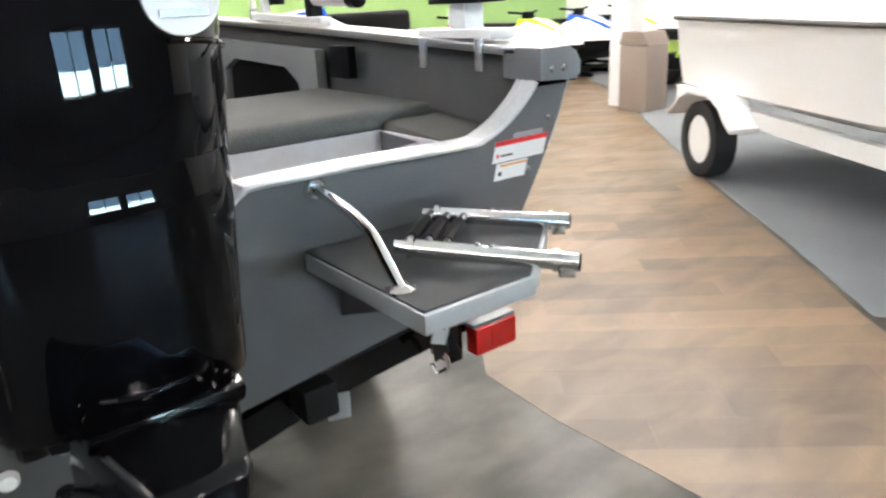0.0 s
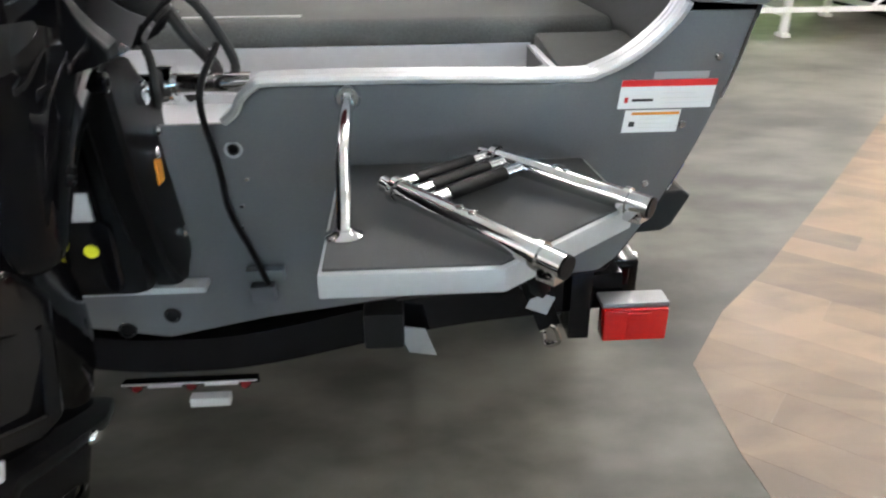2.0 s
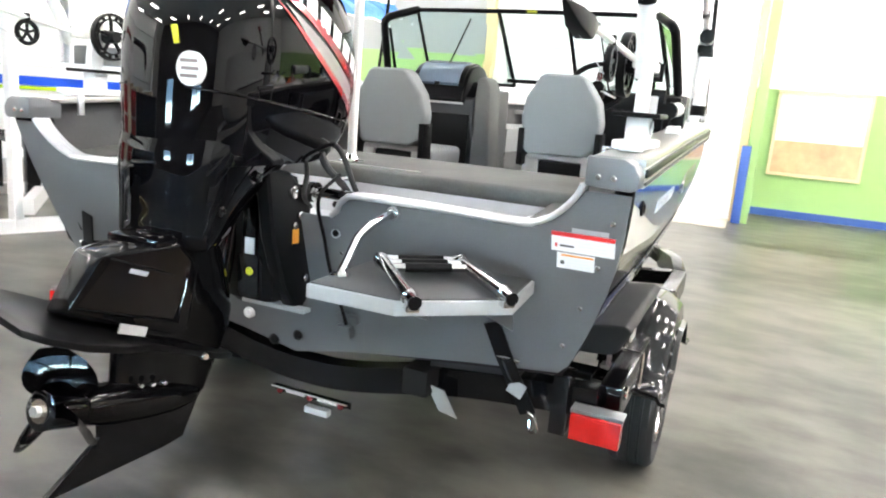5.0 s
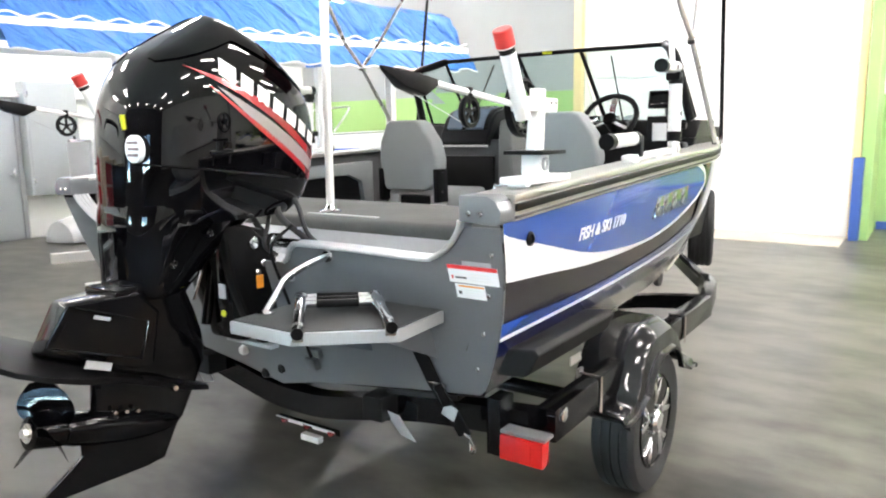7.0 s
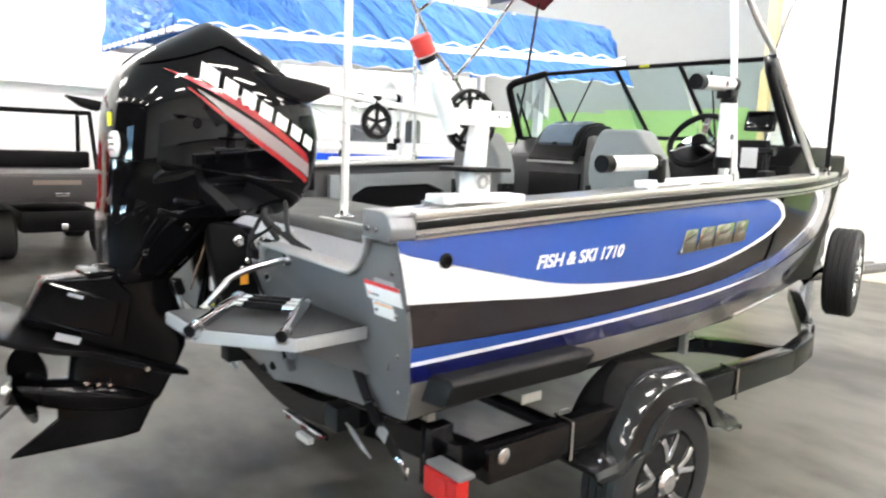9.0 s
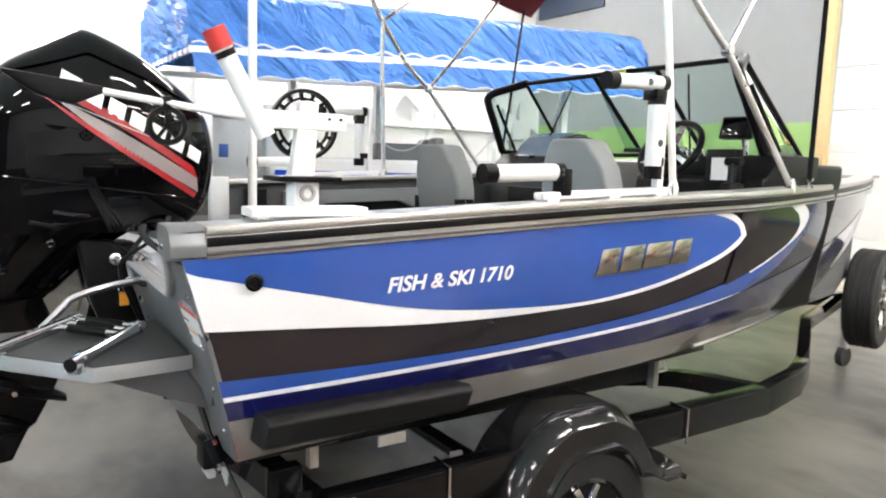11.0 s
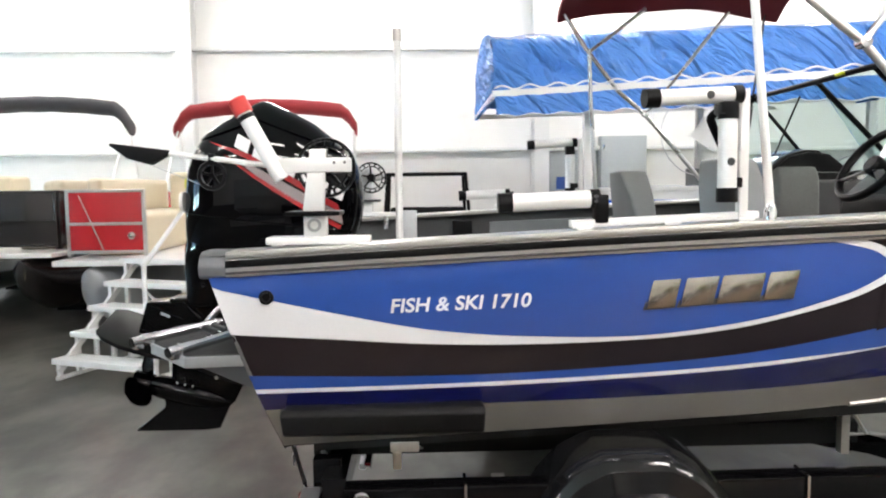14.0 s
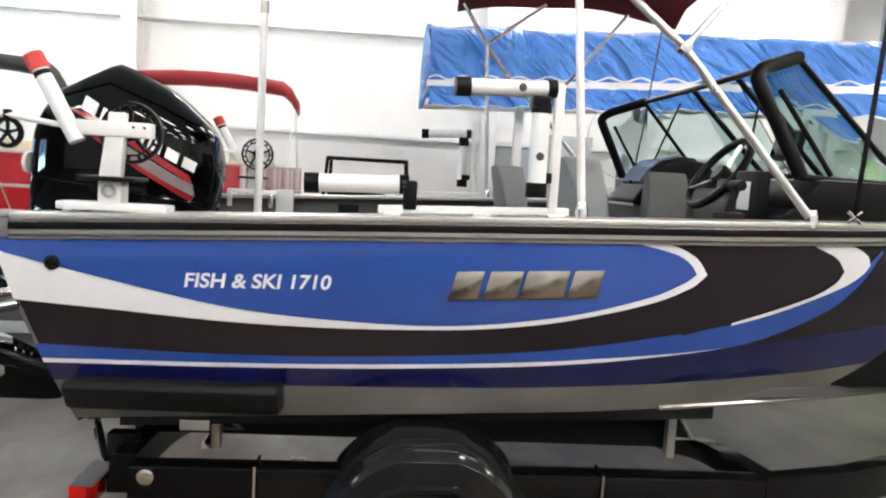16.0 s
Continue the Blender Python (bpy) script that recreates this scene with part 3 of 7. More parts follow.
for s in (1, -1):
    edge = [(0.224, 1.080), (0.246, 1.098), (0.261, 1.123), (0.286, 1.143), (0.318, 1.150), (0.546, 1.150), (0.812, 1.145), (0.86, 1.153), (0.906, 1.177), (0.943, 1.210), (0.969, 1.243), (0.980, 1.268)]
    for gap, r in ((-0.010, 0.0085), (0.006, 0.007), (0.022, 0.0085), (0.040, 0.0085)):
        part("coaming_trim", tube([(s * x, gap + stern_y(z), z) for x, _, z in arc([(x, 0, z) for x, z in edge], 4)], r, 8), M_COAMING, boat, "bright aluminium coaming bead")
part("splash_well", join(box((0, 0.377, 1.083), (1.6, 0.02, 0.125)), box((0, 0.235, 1.026), (1.6, 0.27, 0.015)), box((0.802, 0.24, 1.085), (0.012, 0.25, 0.115)), box((-0.802, 0.24, 1.085), (0.012, 0.25, 0.115))), M_WELL, boat, "bare aluminium splash well")
part("rear_deck", box((0, 0.688, 1.161), (1.96, 0.63, 0.07), 0.033, None, 5), M_DECKCARPET, boat, "worn grey carpeted rear deck")
for s in (1, -1):
    part("side_deck", prism([(0.07, 1.10), (0.07, 1.142), (0.36, 1.165), (0.40, 1.165), (0.40, 1.10)], "x", s * 0.808, s * 1.0, 0.01), M_DECKCARPET, boat)
    part("well_gusset", prism([(0.20, 1.135), (0.365, 1.142), (0.365, 1.09)], "x", s * 0.792, s * 0.796), M_TRANSOM, boat)
part("cockpit_floor", prism([(-0.9, 0.95), (0.9, 0.95), (0.9, 2.4), (0.62, 3.6), (0.3, 4.3), (-0.3, 4.3), (-0.62, 3.6), (-0.9, 2.4)], "z", 0.84, 0.87), M_CARPET, boat, "dark carpeted cockpit floor")
part("deck_front", box((0, 0.99, 1.02), (1.94, 0.02, 0.34)), M_CARPET, boat)
for x, z in ((1.058, 1.176), (0.989, 0.924), (1.03, 1.05), (0.945, 0.80)):
    part("rivet", bolt((x - (0.0 if z > 1.1 else 0.004), stern_y(z) - 0.001, z), "y", 0.0075, 0.005), M_CHROME, boat)
part("fitting_ring", lathe([(0.016, 0.002), (0.016, -0.004), (0.012, -0.004), (0.012, 0.002)], (0.228, stern_y(1.023), 1.023), "y", 20, True), M_PLATEDGE, boat)
for x, z, r in ((0.022, 0.622, 0.018), (-0.084, 0.582, 0.02), (0.228, 1.023, 0.010)):
    part("drain_fitting", lathe([(r, 0.004), (r, -0.006), (r * 0.75, -0.009), (r * 0.7, -0.004), (0.001, -0.004)], (x, stern_y(z), z), "y", 20), M_BLACK, boat, "dark round drain fitting")
part("drain_light", lathe([(0.02, 0.004), (0.02, -0.012), (0.014, -0.02), (0.001, -0.022)], (-0.17, stern_y(0.67), 0.67), "y", 20), M_WHITE, boat, "round white transom light")
for x, z in ((0.24, 0.96), (0.22, 0.90), (0.21, 0.85)):
    part("rivet", bolt((x, stern_y(z), z), "y", 0.005, 0.004), M_CHROME, boat)
part("sensor_bracket", join(rake(box((0.24, -0.012, 0.735), (0.075, 0.024, 0.03), 0.004)), rake(box((0.23, -0.02, 0.69), (0.05, 0.03, 0.045), 0.006))), M_TRANSOM, boat, "small grey sensor bracket")
part("sensor_cable", tube(arc([(0.22, 0.10, 1.20), (0.20, 0.02, 1.13), (0.205, 0.055, 1.0), (0.20, 0.10, 0.9), (0.225, 0.125, 0.80), (0.245, 0.14, 0.72)]), 0.006, 8), M_BLACK, boat, "black sensor cable")


# warning labels on the transom
def transom_label(name, x0, x1, z0, z1, mat, gap, parent, label=""):
    return part(name, rake(box(((x0 + x1) / 2, -gap, (z0 + z1) / 2), (x1 - x0, 0.001, z1 - z0))), mat, parent, label)


lab = transom_label("warning_label", 0.902, 1.068, 1.082, 1.136, M_WHITE, 0.0012, boat, "white warning label with a red top strip")
transom_label("label_strip", 0.902, 1.068, 1.124, 1.136, M_REDPRINT, 0.0024, lab)
transom_label("label_print", 0.925, 0.962, 1.096, 1.101, M_DARKPATCH, 0.0024, lab)
transom_label("label_mark", 0.912, 0.918, 1.094, 1.104, M_REDPRINT, 0.0024, lab)
for k in range(3):
    transom_label("label_print", 0.975, 1.055 - 0.01 * k, 1.092 + 0.009 * k, 1.0945 + 0.009 * k, M_WALLTRIM, 0.0024, lab)
lab = transom_label("warning_label", 0.918, 1.018, 1.035, 1.079, M_WHITE, 0.0012, boat, "white warning label with an orange line")
transom_label("label_strip", 0.93, 1.015, 1.070, 1.075, M_ORANGE, 0.0024, lab)
transom_label("label_mark", 0.928, 0.938, 1.047, 1.057, M_DARKPATCH, 0.0024, lab)
for k in range(3):
    transom_label("label_print", 0.945, 1.008, 1.044 + 0.008 * k, 1.046 + 0.008 * k, M_WALLTRIM, 0.0024, lab)
transom_label("label_backing", 0.955, 1.05, 1.137, 1.150, M_PLATEDGE, 0.001, boat)

# side lettering and badge
fc = bpy.data.curves.new("side_lettering", "FONT")
fc.body, fc.size, fc.extrude, fc.shear, fc.offset = "FISH & SKI 1710", 0.058, 0.001, 0.15, 0.0012
fc.align_x, fc.align_y = "LEFT", "BOTTOM"
tmp = new("side_lettering_curve", fc)
bpy.context.view_layer.update()
me = bpy.data.meshes.new_from_object(tmp.evaluated_get(bpy.context.evaluated_depsgraph_get()))
bpy.data.objects.remove(tmp)
bm = bmesh.new()
bm.from_mesh(me)
bmesh.ops.remove_doubles(bm, verts=bm.verts, dist=1e-6)
wide = max(v.co.x for v in bm.verts) - min(v.co.x for v in bm.verts)
low = min(v.co.x for v in bm.verts)
for v in bm.verts:
    u, w = (v.co.x - low) / wide, v.co.y
    y = 0.526 + u * 0.412
    z = 1.143 + u * 0.012 + w
    v.co = Vector((hull_x(y, z) + 0.0090 + v.co.z, y, z))
left = set(bm.faces)
while left:    # one part for each connected character
    stack = [left.pop()]
    char = set(stack)
    while stack:
        for e in stack.pop().edges:
            for f in e.link_faces:
                if f in left:
                    left.discard(f)
                    char.add(f)
                    stack.append(f)
    one, seen = bmesh.new(), {}
    for f in char:
        for v in f.verts:
            if v not in seen:
                seen[v] = one.verts.new(v.co)
        one.faces.new([seen[v] for v in f.verts])
    part("letter", one, M_WHITEG, boat, "white side lettering")
bm.free()
for d, w in ((0.0, 0.085), (0.10, 0.10), (0.208, 0.13), (0.348, 0.092)):
    part("badge_backing", prism([(1.270 + d, 1.148 + d * 0.06), (1.280 + d + w, 1.148 + (d + w) * 0.06), (1.280 + d + w + 0.024, 1.153 + (d + w) * 0.06 + 0.090), (1.270 + d + 0.022, 1.153 + d * 0.06 + 0.090)],
          "x", 1.078, 1.092, 0.003), M_DARKPATCH, boat)
    part("badge_block", prism([(1.276 + d, 1.153 + d * 0.06), (1.276 + d + w, 1.153 + (d + w) * 0.06), (1.276 + d + w + 0.02, 1.153 + (d + w) * 0.06 + 0.086), (1.276 + d + 0.02, 1.153 + d * 0.06 + 0.086)],
          "x", 1.086, 1.101, 0.005), M_BADGE, boat, "raised chrome maker's badge as plain blocks")
part("through_hull", lathe([(0.021, 0.0), (0.021, 0.006), (0.014, 0.009), (0.012, 0.002), (0.001, 0.002)], (hull_x(0.17, 1.207) + 0.007, 0.17, 1.207), "x", 20), M_BLACK, boat, "black round side fitting")

# ---- outboard motor ----
motor = thing("outboard_motor", (0, -0.1, 0.44), "gloss black outboard motor with red and grey cowl stripes, tilted up", "outboard motor")
MX = 0.0
OFFSET = -0.025    # the cowl sits a little to port of the keel line
LEANED = 0.012    # the steered, tilted motor leans: sideways metres per metre of height


def mpart(name, bm, mat, parent, label="", angle=35):
    """A part that leans with the steered and tilted motor."""
    for v in bm.verts:
        if v.co.z < 1.3:
            v.co.y *= 1.0 + 0.045 * min(1.0, (1.3 - v.co.z) / 0.5)
            v.co.z = 1.3 + (v.co.z - 1.3) * 1.02
        elif v.co.z > 1.6:
            v.co.z = 1.6 + (v.co.z - 1.6) * 1.05
        v.co.x += LEANED * (v.co.z - 1.45) + OFFSET
    return part(name, bm, mat, parent, label, angle)


T_BACK = [(1.20, -0.398), (1.34, -0.396), (1.45, -0.392), (1.59, -0.378), (1.66, -0.352), (1.705, -0.325), (1.7495, -0.285), (1.79, -0.222), (1.83, -0.152), (1.86, -0.096), (1.874, -0.068), (1.881, -0.054)]
T_FRONT = [(1.20, 0.16), (1.25, 0.27), (1.30, 0.325), (1.37, 0.355), (1.50, 0.369), (1.60, 0.352), (1.64, 0.333), (1.676, 0.297), (1.735, 0.228), (1.789, 0.158), (1.83, 0.08), (1.86, 0.012), (1.874, -0.025), (1.881, -0.046)]
T_WIDE = [(1.20, 0.175), (1.25, 0.195), (1.35, 0.213), (1.50, 0.222), (1.62, 0.218), (1.72, 0.195), (1.79, 0.158), (1.835, 0.118), (1.862, 0.082), (1.874, 0.055), (1.881, 0.022)]


def cowl_ring(z, n=48, grow=0.0, power=3.2):
    a, b, w = curve1(T_BACK, z) - grow, curve1(T_FRONT, z) + grow, curve1(T_WIDE, z) + grow
    ring = []
    for k in range(n):
        t = 2 * math.pi * k / n
        c, s = math.cos(t), math.sin(t)
        u = math.copysign(abs(c) ** (2 / power), c)
        v = math.copysign(abs(s) ** (2 / power), s)
        pinch = 1.0 - 0.18 * max(0.0, u) ** 2
        ring.append((MX + w * v * pinch, (a + b) / 2 + (b - a) / 2 * u, z))
    return ring


levels = [1.235 + 0.646 * (1 - (1 - k / 40) ** 1.6) for k in range(41)]
cowl = mpart("cowl", loft([cowl_ring(z) for z in levels]), M_BLACKGLOSS, motor, "gloss black engine cowl", 40)


def leg_ring(z, a, b, w, front, n=40):
    """Plan outline of the drive housing: broad rounded back, narrowing forward."""
    ring = []
    for k in range(n):
        t = 2 * math.pi * k / n
        c, q = math.cos(t), math.sin(t)
        u = math.copysign(abs(c) ** 0.58, c)
        v = math.copysign(abs(q) ** 0.58, q)
        f = (u + 1) / 2
        ring.append((w * v * (1 - (1 - front) * f ** 1.3), a + (b - a) * f, z))
    return ring


LEG = ((1.30, -0.396, 0.30, 0.200, 0.80), (1.27, -0.401, 0.22, 0.196, 0.72), (1.23, -0.402, 0.10, 0.188, 0.62), (1.17, -0.400, 0.00, 0.178, 0.52), (1.10, -0.396, -0.08, 0.170, 0.42), (1.05, -0.394, -0.13, 0.165, 0.38), (1.03, -0.390, -0.15, 0.160, 0.36), (1.018, -0.375, -0.17, 0.145, 0.36))
leg_rows = [[(z, row[k]) for z, *row in reversed(LEG)] for k in range(4)]
leg_z = [1.018 + 0.282 * k / 26 for k in range(27)]
mpart("lower_cowl", loft([leg_ring(z, *[curve1(t, z) for t in leg_rows]) for z in leg_z]), M_BLACKGLOSS, motor, "gloss black lower cowl", 75)


def side_at(y, z):
    """Half width of the cowl at a height and length."""
    a, b, w = curve1(T_BACK, z), curve1(T_FRONT, z), curve1(T_WIDE, z)
    u = max(-0.999, min(0.999, (y - (a + b) / 2) / ((b - a) / 2)))
    return w * (1 - abs(u) ** 3.2) ** (1 / 3.2) * (1.0 - 0.18 * max(0.0, u) ** 2)


def cowl_graphic(name, upper, lower, mat, label, lift=0.0025, s=1, n=40):
    g = []
    for i in range(n + 1):
        t = i / n
        y0, z0 = [curve1([(p[0], p[k]) for p in upper], t) for k in (1, 2)]
        y1, z1 = [curve1([(p[0], p[k]) for p in lower], t) for k in (1, 2)]
        g.append([(MX + s * (side_at(y0 + (y1 - y0) * j / 6, z0 + (z1 - z0) * j / 6) + lift), y0 + (y1 - y0) * j / 6, z0 + (z1 - z0) * j / 6) for j in range(7)])
    return mpart(name, loft(g, False, False), mat, cowl, label, 60)


for s in (1, -1):
    cowl_graphic("red_stripe", [(0, -0.245, 1.712), (0.5, -0.02, 1.635), (1, 0.27, 1.455)], [(0, -0.245, 1.710), (0.5, -0.01, 1.60), (1, 0.285, 1.415)], M_REDSTRIPE, "red sweep graphic", s=s)
    cowl_graphic("grey_stripe", [(0, -0.15, 1.655), (0.5, 0.02, 1.57), (1, 0.285, 1.415)], [(0, -0.15, 1.652), (0.5, 0.03, 1.515), (1, 0.29, 1.365)], M_GREYSTRIPE, "grey sweep graphic", s=s)
    cowl_graphic("red_line", [(0, -0.18, 1.66), (0.5, 0.01, 1.535), (1, 0.285, 1.362)], [(0, -0.18, 1.655), (0.5, 0.0, 1.52), (1, 0.275, 1.345)], M_REDSTRIPE, "red pinstripe graphic", s=s)
    # maker's lettering as slanted white blocks, then a row of small ones
    d, upv = Vector((0, 0.886, -0.464)), Vector((0, 0.26, 0.966))

    def slanted(name, p, w, h, mat, lift, label=""):
        q = p + d * w
        cowl_graphic(name, [(0, (p + upv * h).y, (p + upv * h).z), (1, (q + upv * h).y, (q + upv * h).z)], [(0, p.y, p.z), (1, q.y, q.z)], mat, label, lift, s, 5)
    for k, (off, w) in enumerate(((0.0, 0.064), (0.072, 0.050), (0.130, 0.054), (0.192, 0.052), (0.252, 0.054), (0.314, 0.052), (0.374, 0.052))):
        tall = 0.052 - 0.0016 * k
        p = Vector((0, -0.140, 1.690)) + d * off * 1.16
        slanted("logo_block", p, w * 0.98, tall, M_WHITE, 0.0035, "white maker's lettering as plain blocks")
    for k in range(9):
        y0, z0 = -0.02 + 0.025 * k, 1.618 - 0.0165 * k
        cowl_graphic("logo_block", [(0, y0 + 0.005, z0 + 0.016), (1, y0 + 0.02, z0 + 0.007)], [(0, y0, z0), (1, y0 + 0.015, z0 - 0.009)], M_REDSTRIPE, "", 0.0045, s, 3)
    lip = [(MX + s * (side_at(y, z) + 0.001), y, z) for y, z in [(-0.385 + 0.70 * k / 30, 1.425 - 0.085 * k / 30) for k in range(31)]]
    mpart("cowl_lip", tube(lip, 0.0035, 8), M_BLACKGLOSS, cowl)
def ridge(y):
    """Height of the cowl's crest line at a length."""
    table = T_BACK if y < -0.05 else T_FRONT[::-1]
    for (z0, y0), (z1, y1) in zip(table, table[1:]):
        if y0 <= y <= y1:
            return z0 + (z1 - z0) * (y - y0) / max(1e-6, y1 - y0)
    return 1.881


for s in (1, -1):
    g = []
    for i in range(61):
        y = -0.30 + 0.60 * i / 60
        top = ridge(y) - 0.001
        low = top - 0.012 - 0.075 * math.sin(math.pi * i / 60) ** 0.7
        g.append([(MX + s * (side_at(y, low) - 0.004), y, low)] + [(MX + s * (side_at(y, low + (top - low) * j / 8) + 0.007), y, low + (top - low) * j / 8 + 0.003) for j in range(9)])
    mpart("hood_panel", loft(g, False, False), M_BLACKGLOSS, cowl, "raised hood panel along the crest", 30)
# round badge at the back of the cowl
mpart("round_badge", lathe([(0.041, 0.01), (0.041, -0.004), (0.001, -0.005)], (MX + 0.116, -0.387, 1.470), "y", 32), M_WHITE, cowl, "round pale maker's badge")
mpart("badge_mark", join(*[box((MX + 0.116 + dx, -0.393, 1.470 + dz), (0.052, 0.002, 0.008)) for dx, dz in ((0, 0.018), (0.004, 0.0), (0, -0.018))]), M_GREYSTRIPE, cowl)
mpart("yellow_tag", box((MX + 0.066, -0.384, 1.548), (0.012, 0.012, 0.045), 0.002, ry(-14)), M_YELLOWDOT, cowl, "small yellow sticker")

# drive leg, gearcase, propeller: turned a little to port by the steering
def lpart(name, bm, mat, parent, label="", angle=35):
    for v in bm.verts:
        v.co.x += LEANED * (v.co.z - 1.45) + 0.14 * (v.co.y + 0.25) * min(1.0, max(0.0, (1.12 - v.co.z) / 0.2))
    return part(name, bm, mat, parent, label, angle)


def slab(pts, w, bev):
    return prism(pts, "x", -w / 2, w / 2, bev, 3)


def blade_leg(rows, n=24):
    """Streamlined upright: rows of height, trailing edge, leading edge, half width."""
    rings = []
    for z, a, b, w in rows:
        ring = []
        for k in range(n):
            t = 2 * math.pi * k / n
            c, q = math.cos(t), math.sin(t)
            ring.append((w * math.copysign(abs(q) ** 0.8, q) * (0.75 + 0.25 * -c), (a + b) / 2 + (b - a) / 2 * math.copysign(abs(c) ** 0.8, c), z))
        rings.append(ring)
    return loft(rings)


mid = lpart("midsection", blade_leg(((1.06, -0.42, -0.13, 0.105), (1.00, -0.44, -0.19, 0.10), (0.93, -0.46, -0.165, 0.09), (0.86, -0.48, -0.145, 0.08), (0.80, -0.50, -0.135, 0.066), (0.745, -0.505, -0.14, 0.05))), M_BLACKSATIN, motor, "satin black drive leg", 40)
def wedge(bm):
    """Narrows a piece towards its aft end."""
    for v in bm.verts:
        v.co.x *= 1.0 - 0.62 * min(1.0, max(0.0, (-0.40 - v.co.y) / 0.24))
    return bm


shroud = lpart("splash_box", wedge(slab([(-0.585, 1.035), (-0.40, 1.045), (-0.33, 0.97), (-0.36, 0.80), (-0.41, 0.80), (-0.65, 0.888)], 0.185, 0.014)), M_BLACKSATIN, motor, "black exhaust housing with raised edges", 40)
lpart("step_bracket", soften(box((0, -0.425, 1.045), (0.17, 0.09, 0.022)), 0.008), M_BLACKGLOSS, shroud)
for s in (1, -1):
    line = [(-0.57, 1.02), (-0.375, 0.945), (-0.40, 0.83), (-0.63, 0.905), (-0.57, 1.02)]
    lpart("raised_edge", wedge(tube([(s * 0.093, y, z) for y, z in line], 0.005, 6)), M_BLACKGLOSS, shroud)
    lpart("data_plate", box((s * 0.098, -0.53, 0.842), (0.006, 0.075, 0.024), 0.0, rx(-20)), M_PLATEDGE, shroud, "small pale data plate")
    lpart("decal", wedge(box((s * 0.096, -0.50, 0.978), (0.004, 0.045, 0.012), 0.0, rx(-20))), M_PLATEDGE, shroud)
    for y, z in ((-0.392, 0.752), (-0.285, 0.700)):
        lpart("anode_bolt", bolt((s * 0.06, y, z), "x", 0.012, 0.014, s), M_CHROME, mid)
    for k in range(3):
        lpart("water_screw", bolt((s * 0.045, -0.47 + 0.035 * k, 0.668 - 0.007 * k), "x", 0.008, 0.012, s), M_CHROME, mid)
plate = [(0.0, 0.012), (0.10, 0.055), (0.22, 0.075), (0.34, 0.085), (0.46, 0.135), (0.58, 0.160), (0.66, 0.150), (0.70, 0.12)]
bm = loft([[(sgn * w, -0.13 - d * 0.965, 0.655 + d * 0.385 - 0.06 * max(0.0, 0.25 - d) + dz) for sgn, dz in ((-1, 0), (1, 0), (1, 0.02), (-1, 0.02))] for d, w in plate])
for v in bm.verts:
    v.co.z -= 0.24 * v.co.x    # rolled by the steering
lpart("anti_ventilation_plate", soften(bm, 0.006), M_BLACK, motor, "black anti-ventilation plate")
axis0, axis1 = Vector((0, -0.60, 0.642)), Vector((0, -0.235, 0.565))
prof = [(0.0, 0.046), (0.08, 0.052), (0.25, 0.056), (0.5, 0.055), (0.7, 0.047), (0.85, 0.034), (0.95, 0.018), (1.0, 0.004)]
lpart("gearcase", tube([axis0.lerp(axis1, t) for t, _ in prof], 1.0, 20, [r for _, r in prof]), M_BLACKSATIN, motor, "satin black torpedo gearcase", 40)
lpart("strut", blade_leg(((0.80, -0.505, -0.135, 0.05), (0.74, -0.51, -0.145, 0.036), (0.68, -0.515, -0.17, 0.032), (0.62, -0.52, -0.20, 0.032), (0.57, -0.52, -0.225, 0.03))), M_BLACKSATIN, motor, "", 40)
lpart("skeg", slab([(-0.55, 0.63), (-0.52, 0.66), (-0.17, 0.70), (-0.240, 0.57), (-0.297, 0.450), (-0.36, 0.44), (-0.690, 0.425), (-0.685, 0.435), (-0.55, 0.54)], 0.016, 0.004), M_BLACKSATIN, motor, "black skeg fin")
prop = lpart("propeller", tube([axis0 + (axis0 - axis1).normalized() * d for d in (0.004, 0.02, 0.07, 0.09, 0.092)], 0.05, 24, [0.96, 1.0, 0.96, 0.98, 0.8]), M_BLACKGLOSS, motor, "gloss black propeller")
dirn = (axis0 - axis1).normalized()
sx = Vector((1, 0, 0))
sz = dirn.cross(sx)
for k in range(3):
    a0 = radians(96 + 120 * k)
    g = []
    for i in range(9):
        r = 0.044 + 0.105 * i / 8
        chord = 0.118 * math.sin(math.pi * (0.22 + 0.70 * i / 8)) + 0.012
        row = []
        for j in range(9):
            c = (j / 8 - 0.5) * chord * 1.25
            ang = a0 + c * 0.80 / r + 0.2 * i / 8
            row.append(axis0 + dirn * (0.055 + c * 0.62 + 0.025 * i / 8 - 0.02) + (sx * math.cos(ang) + sz * math.sin(ang)) * r)
        g.append(row)
    bm = loft(g, False, False)
    bmesh.ops.solidify(bm, geom=bm.faces, thickness=0.006)
    lpart("blade", bm, M_BLACKGLOSS, prop, "", 60)
lpart("prop_nut", tube([axis0 + dirn * 0.094, axis0 + dirn * 0.108], 0.014, 6), M_GUNWALE, prop)
lpart("hub_ring", tube([axis0 + dirn * 0.09, axis0 + dirn * 0.095], 0.029, 24), M_BADGE, prop, "bronze metal thrust washer")

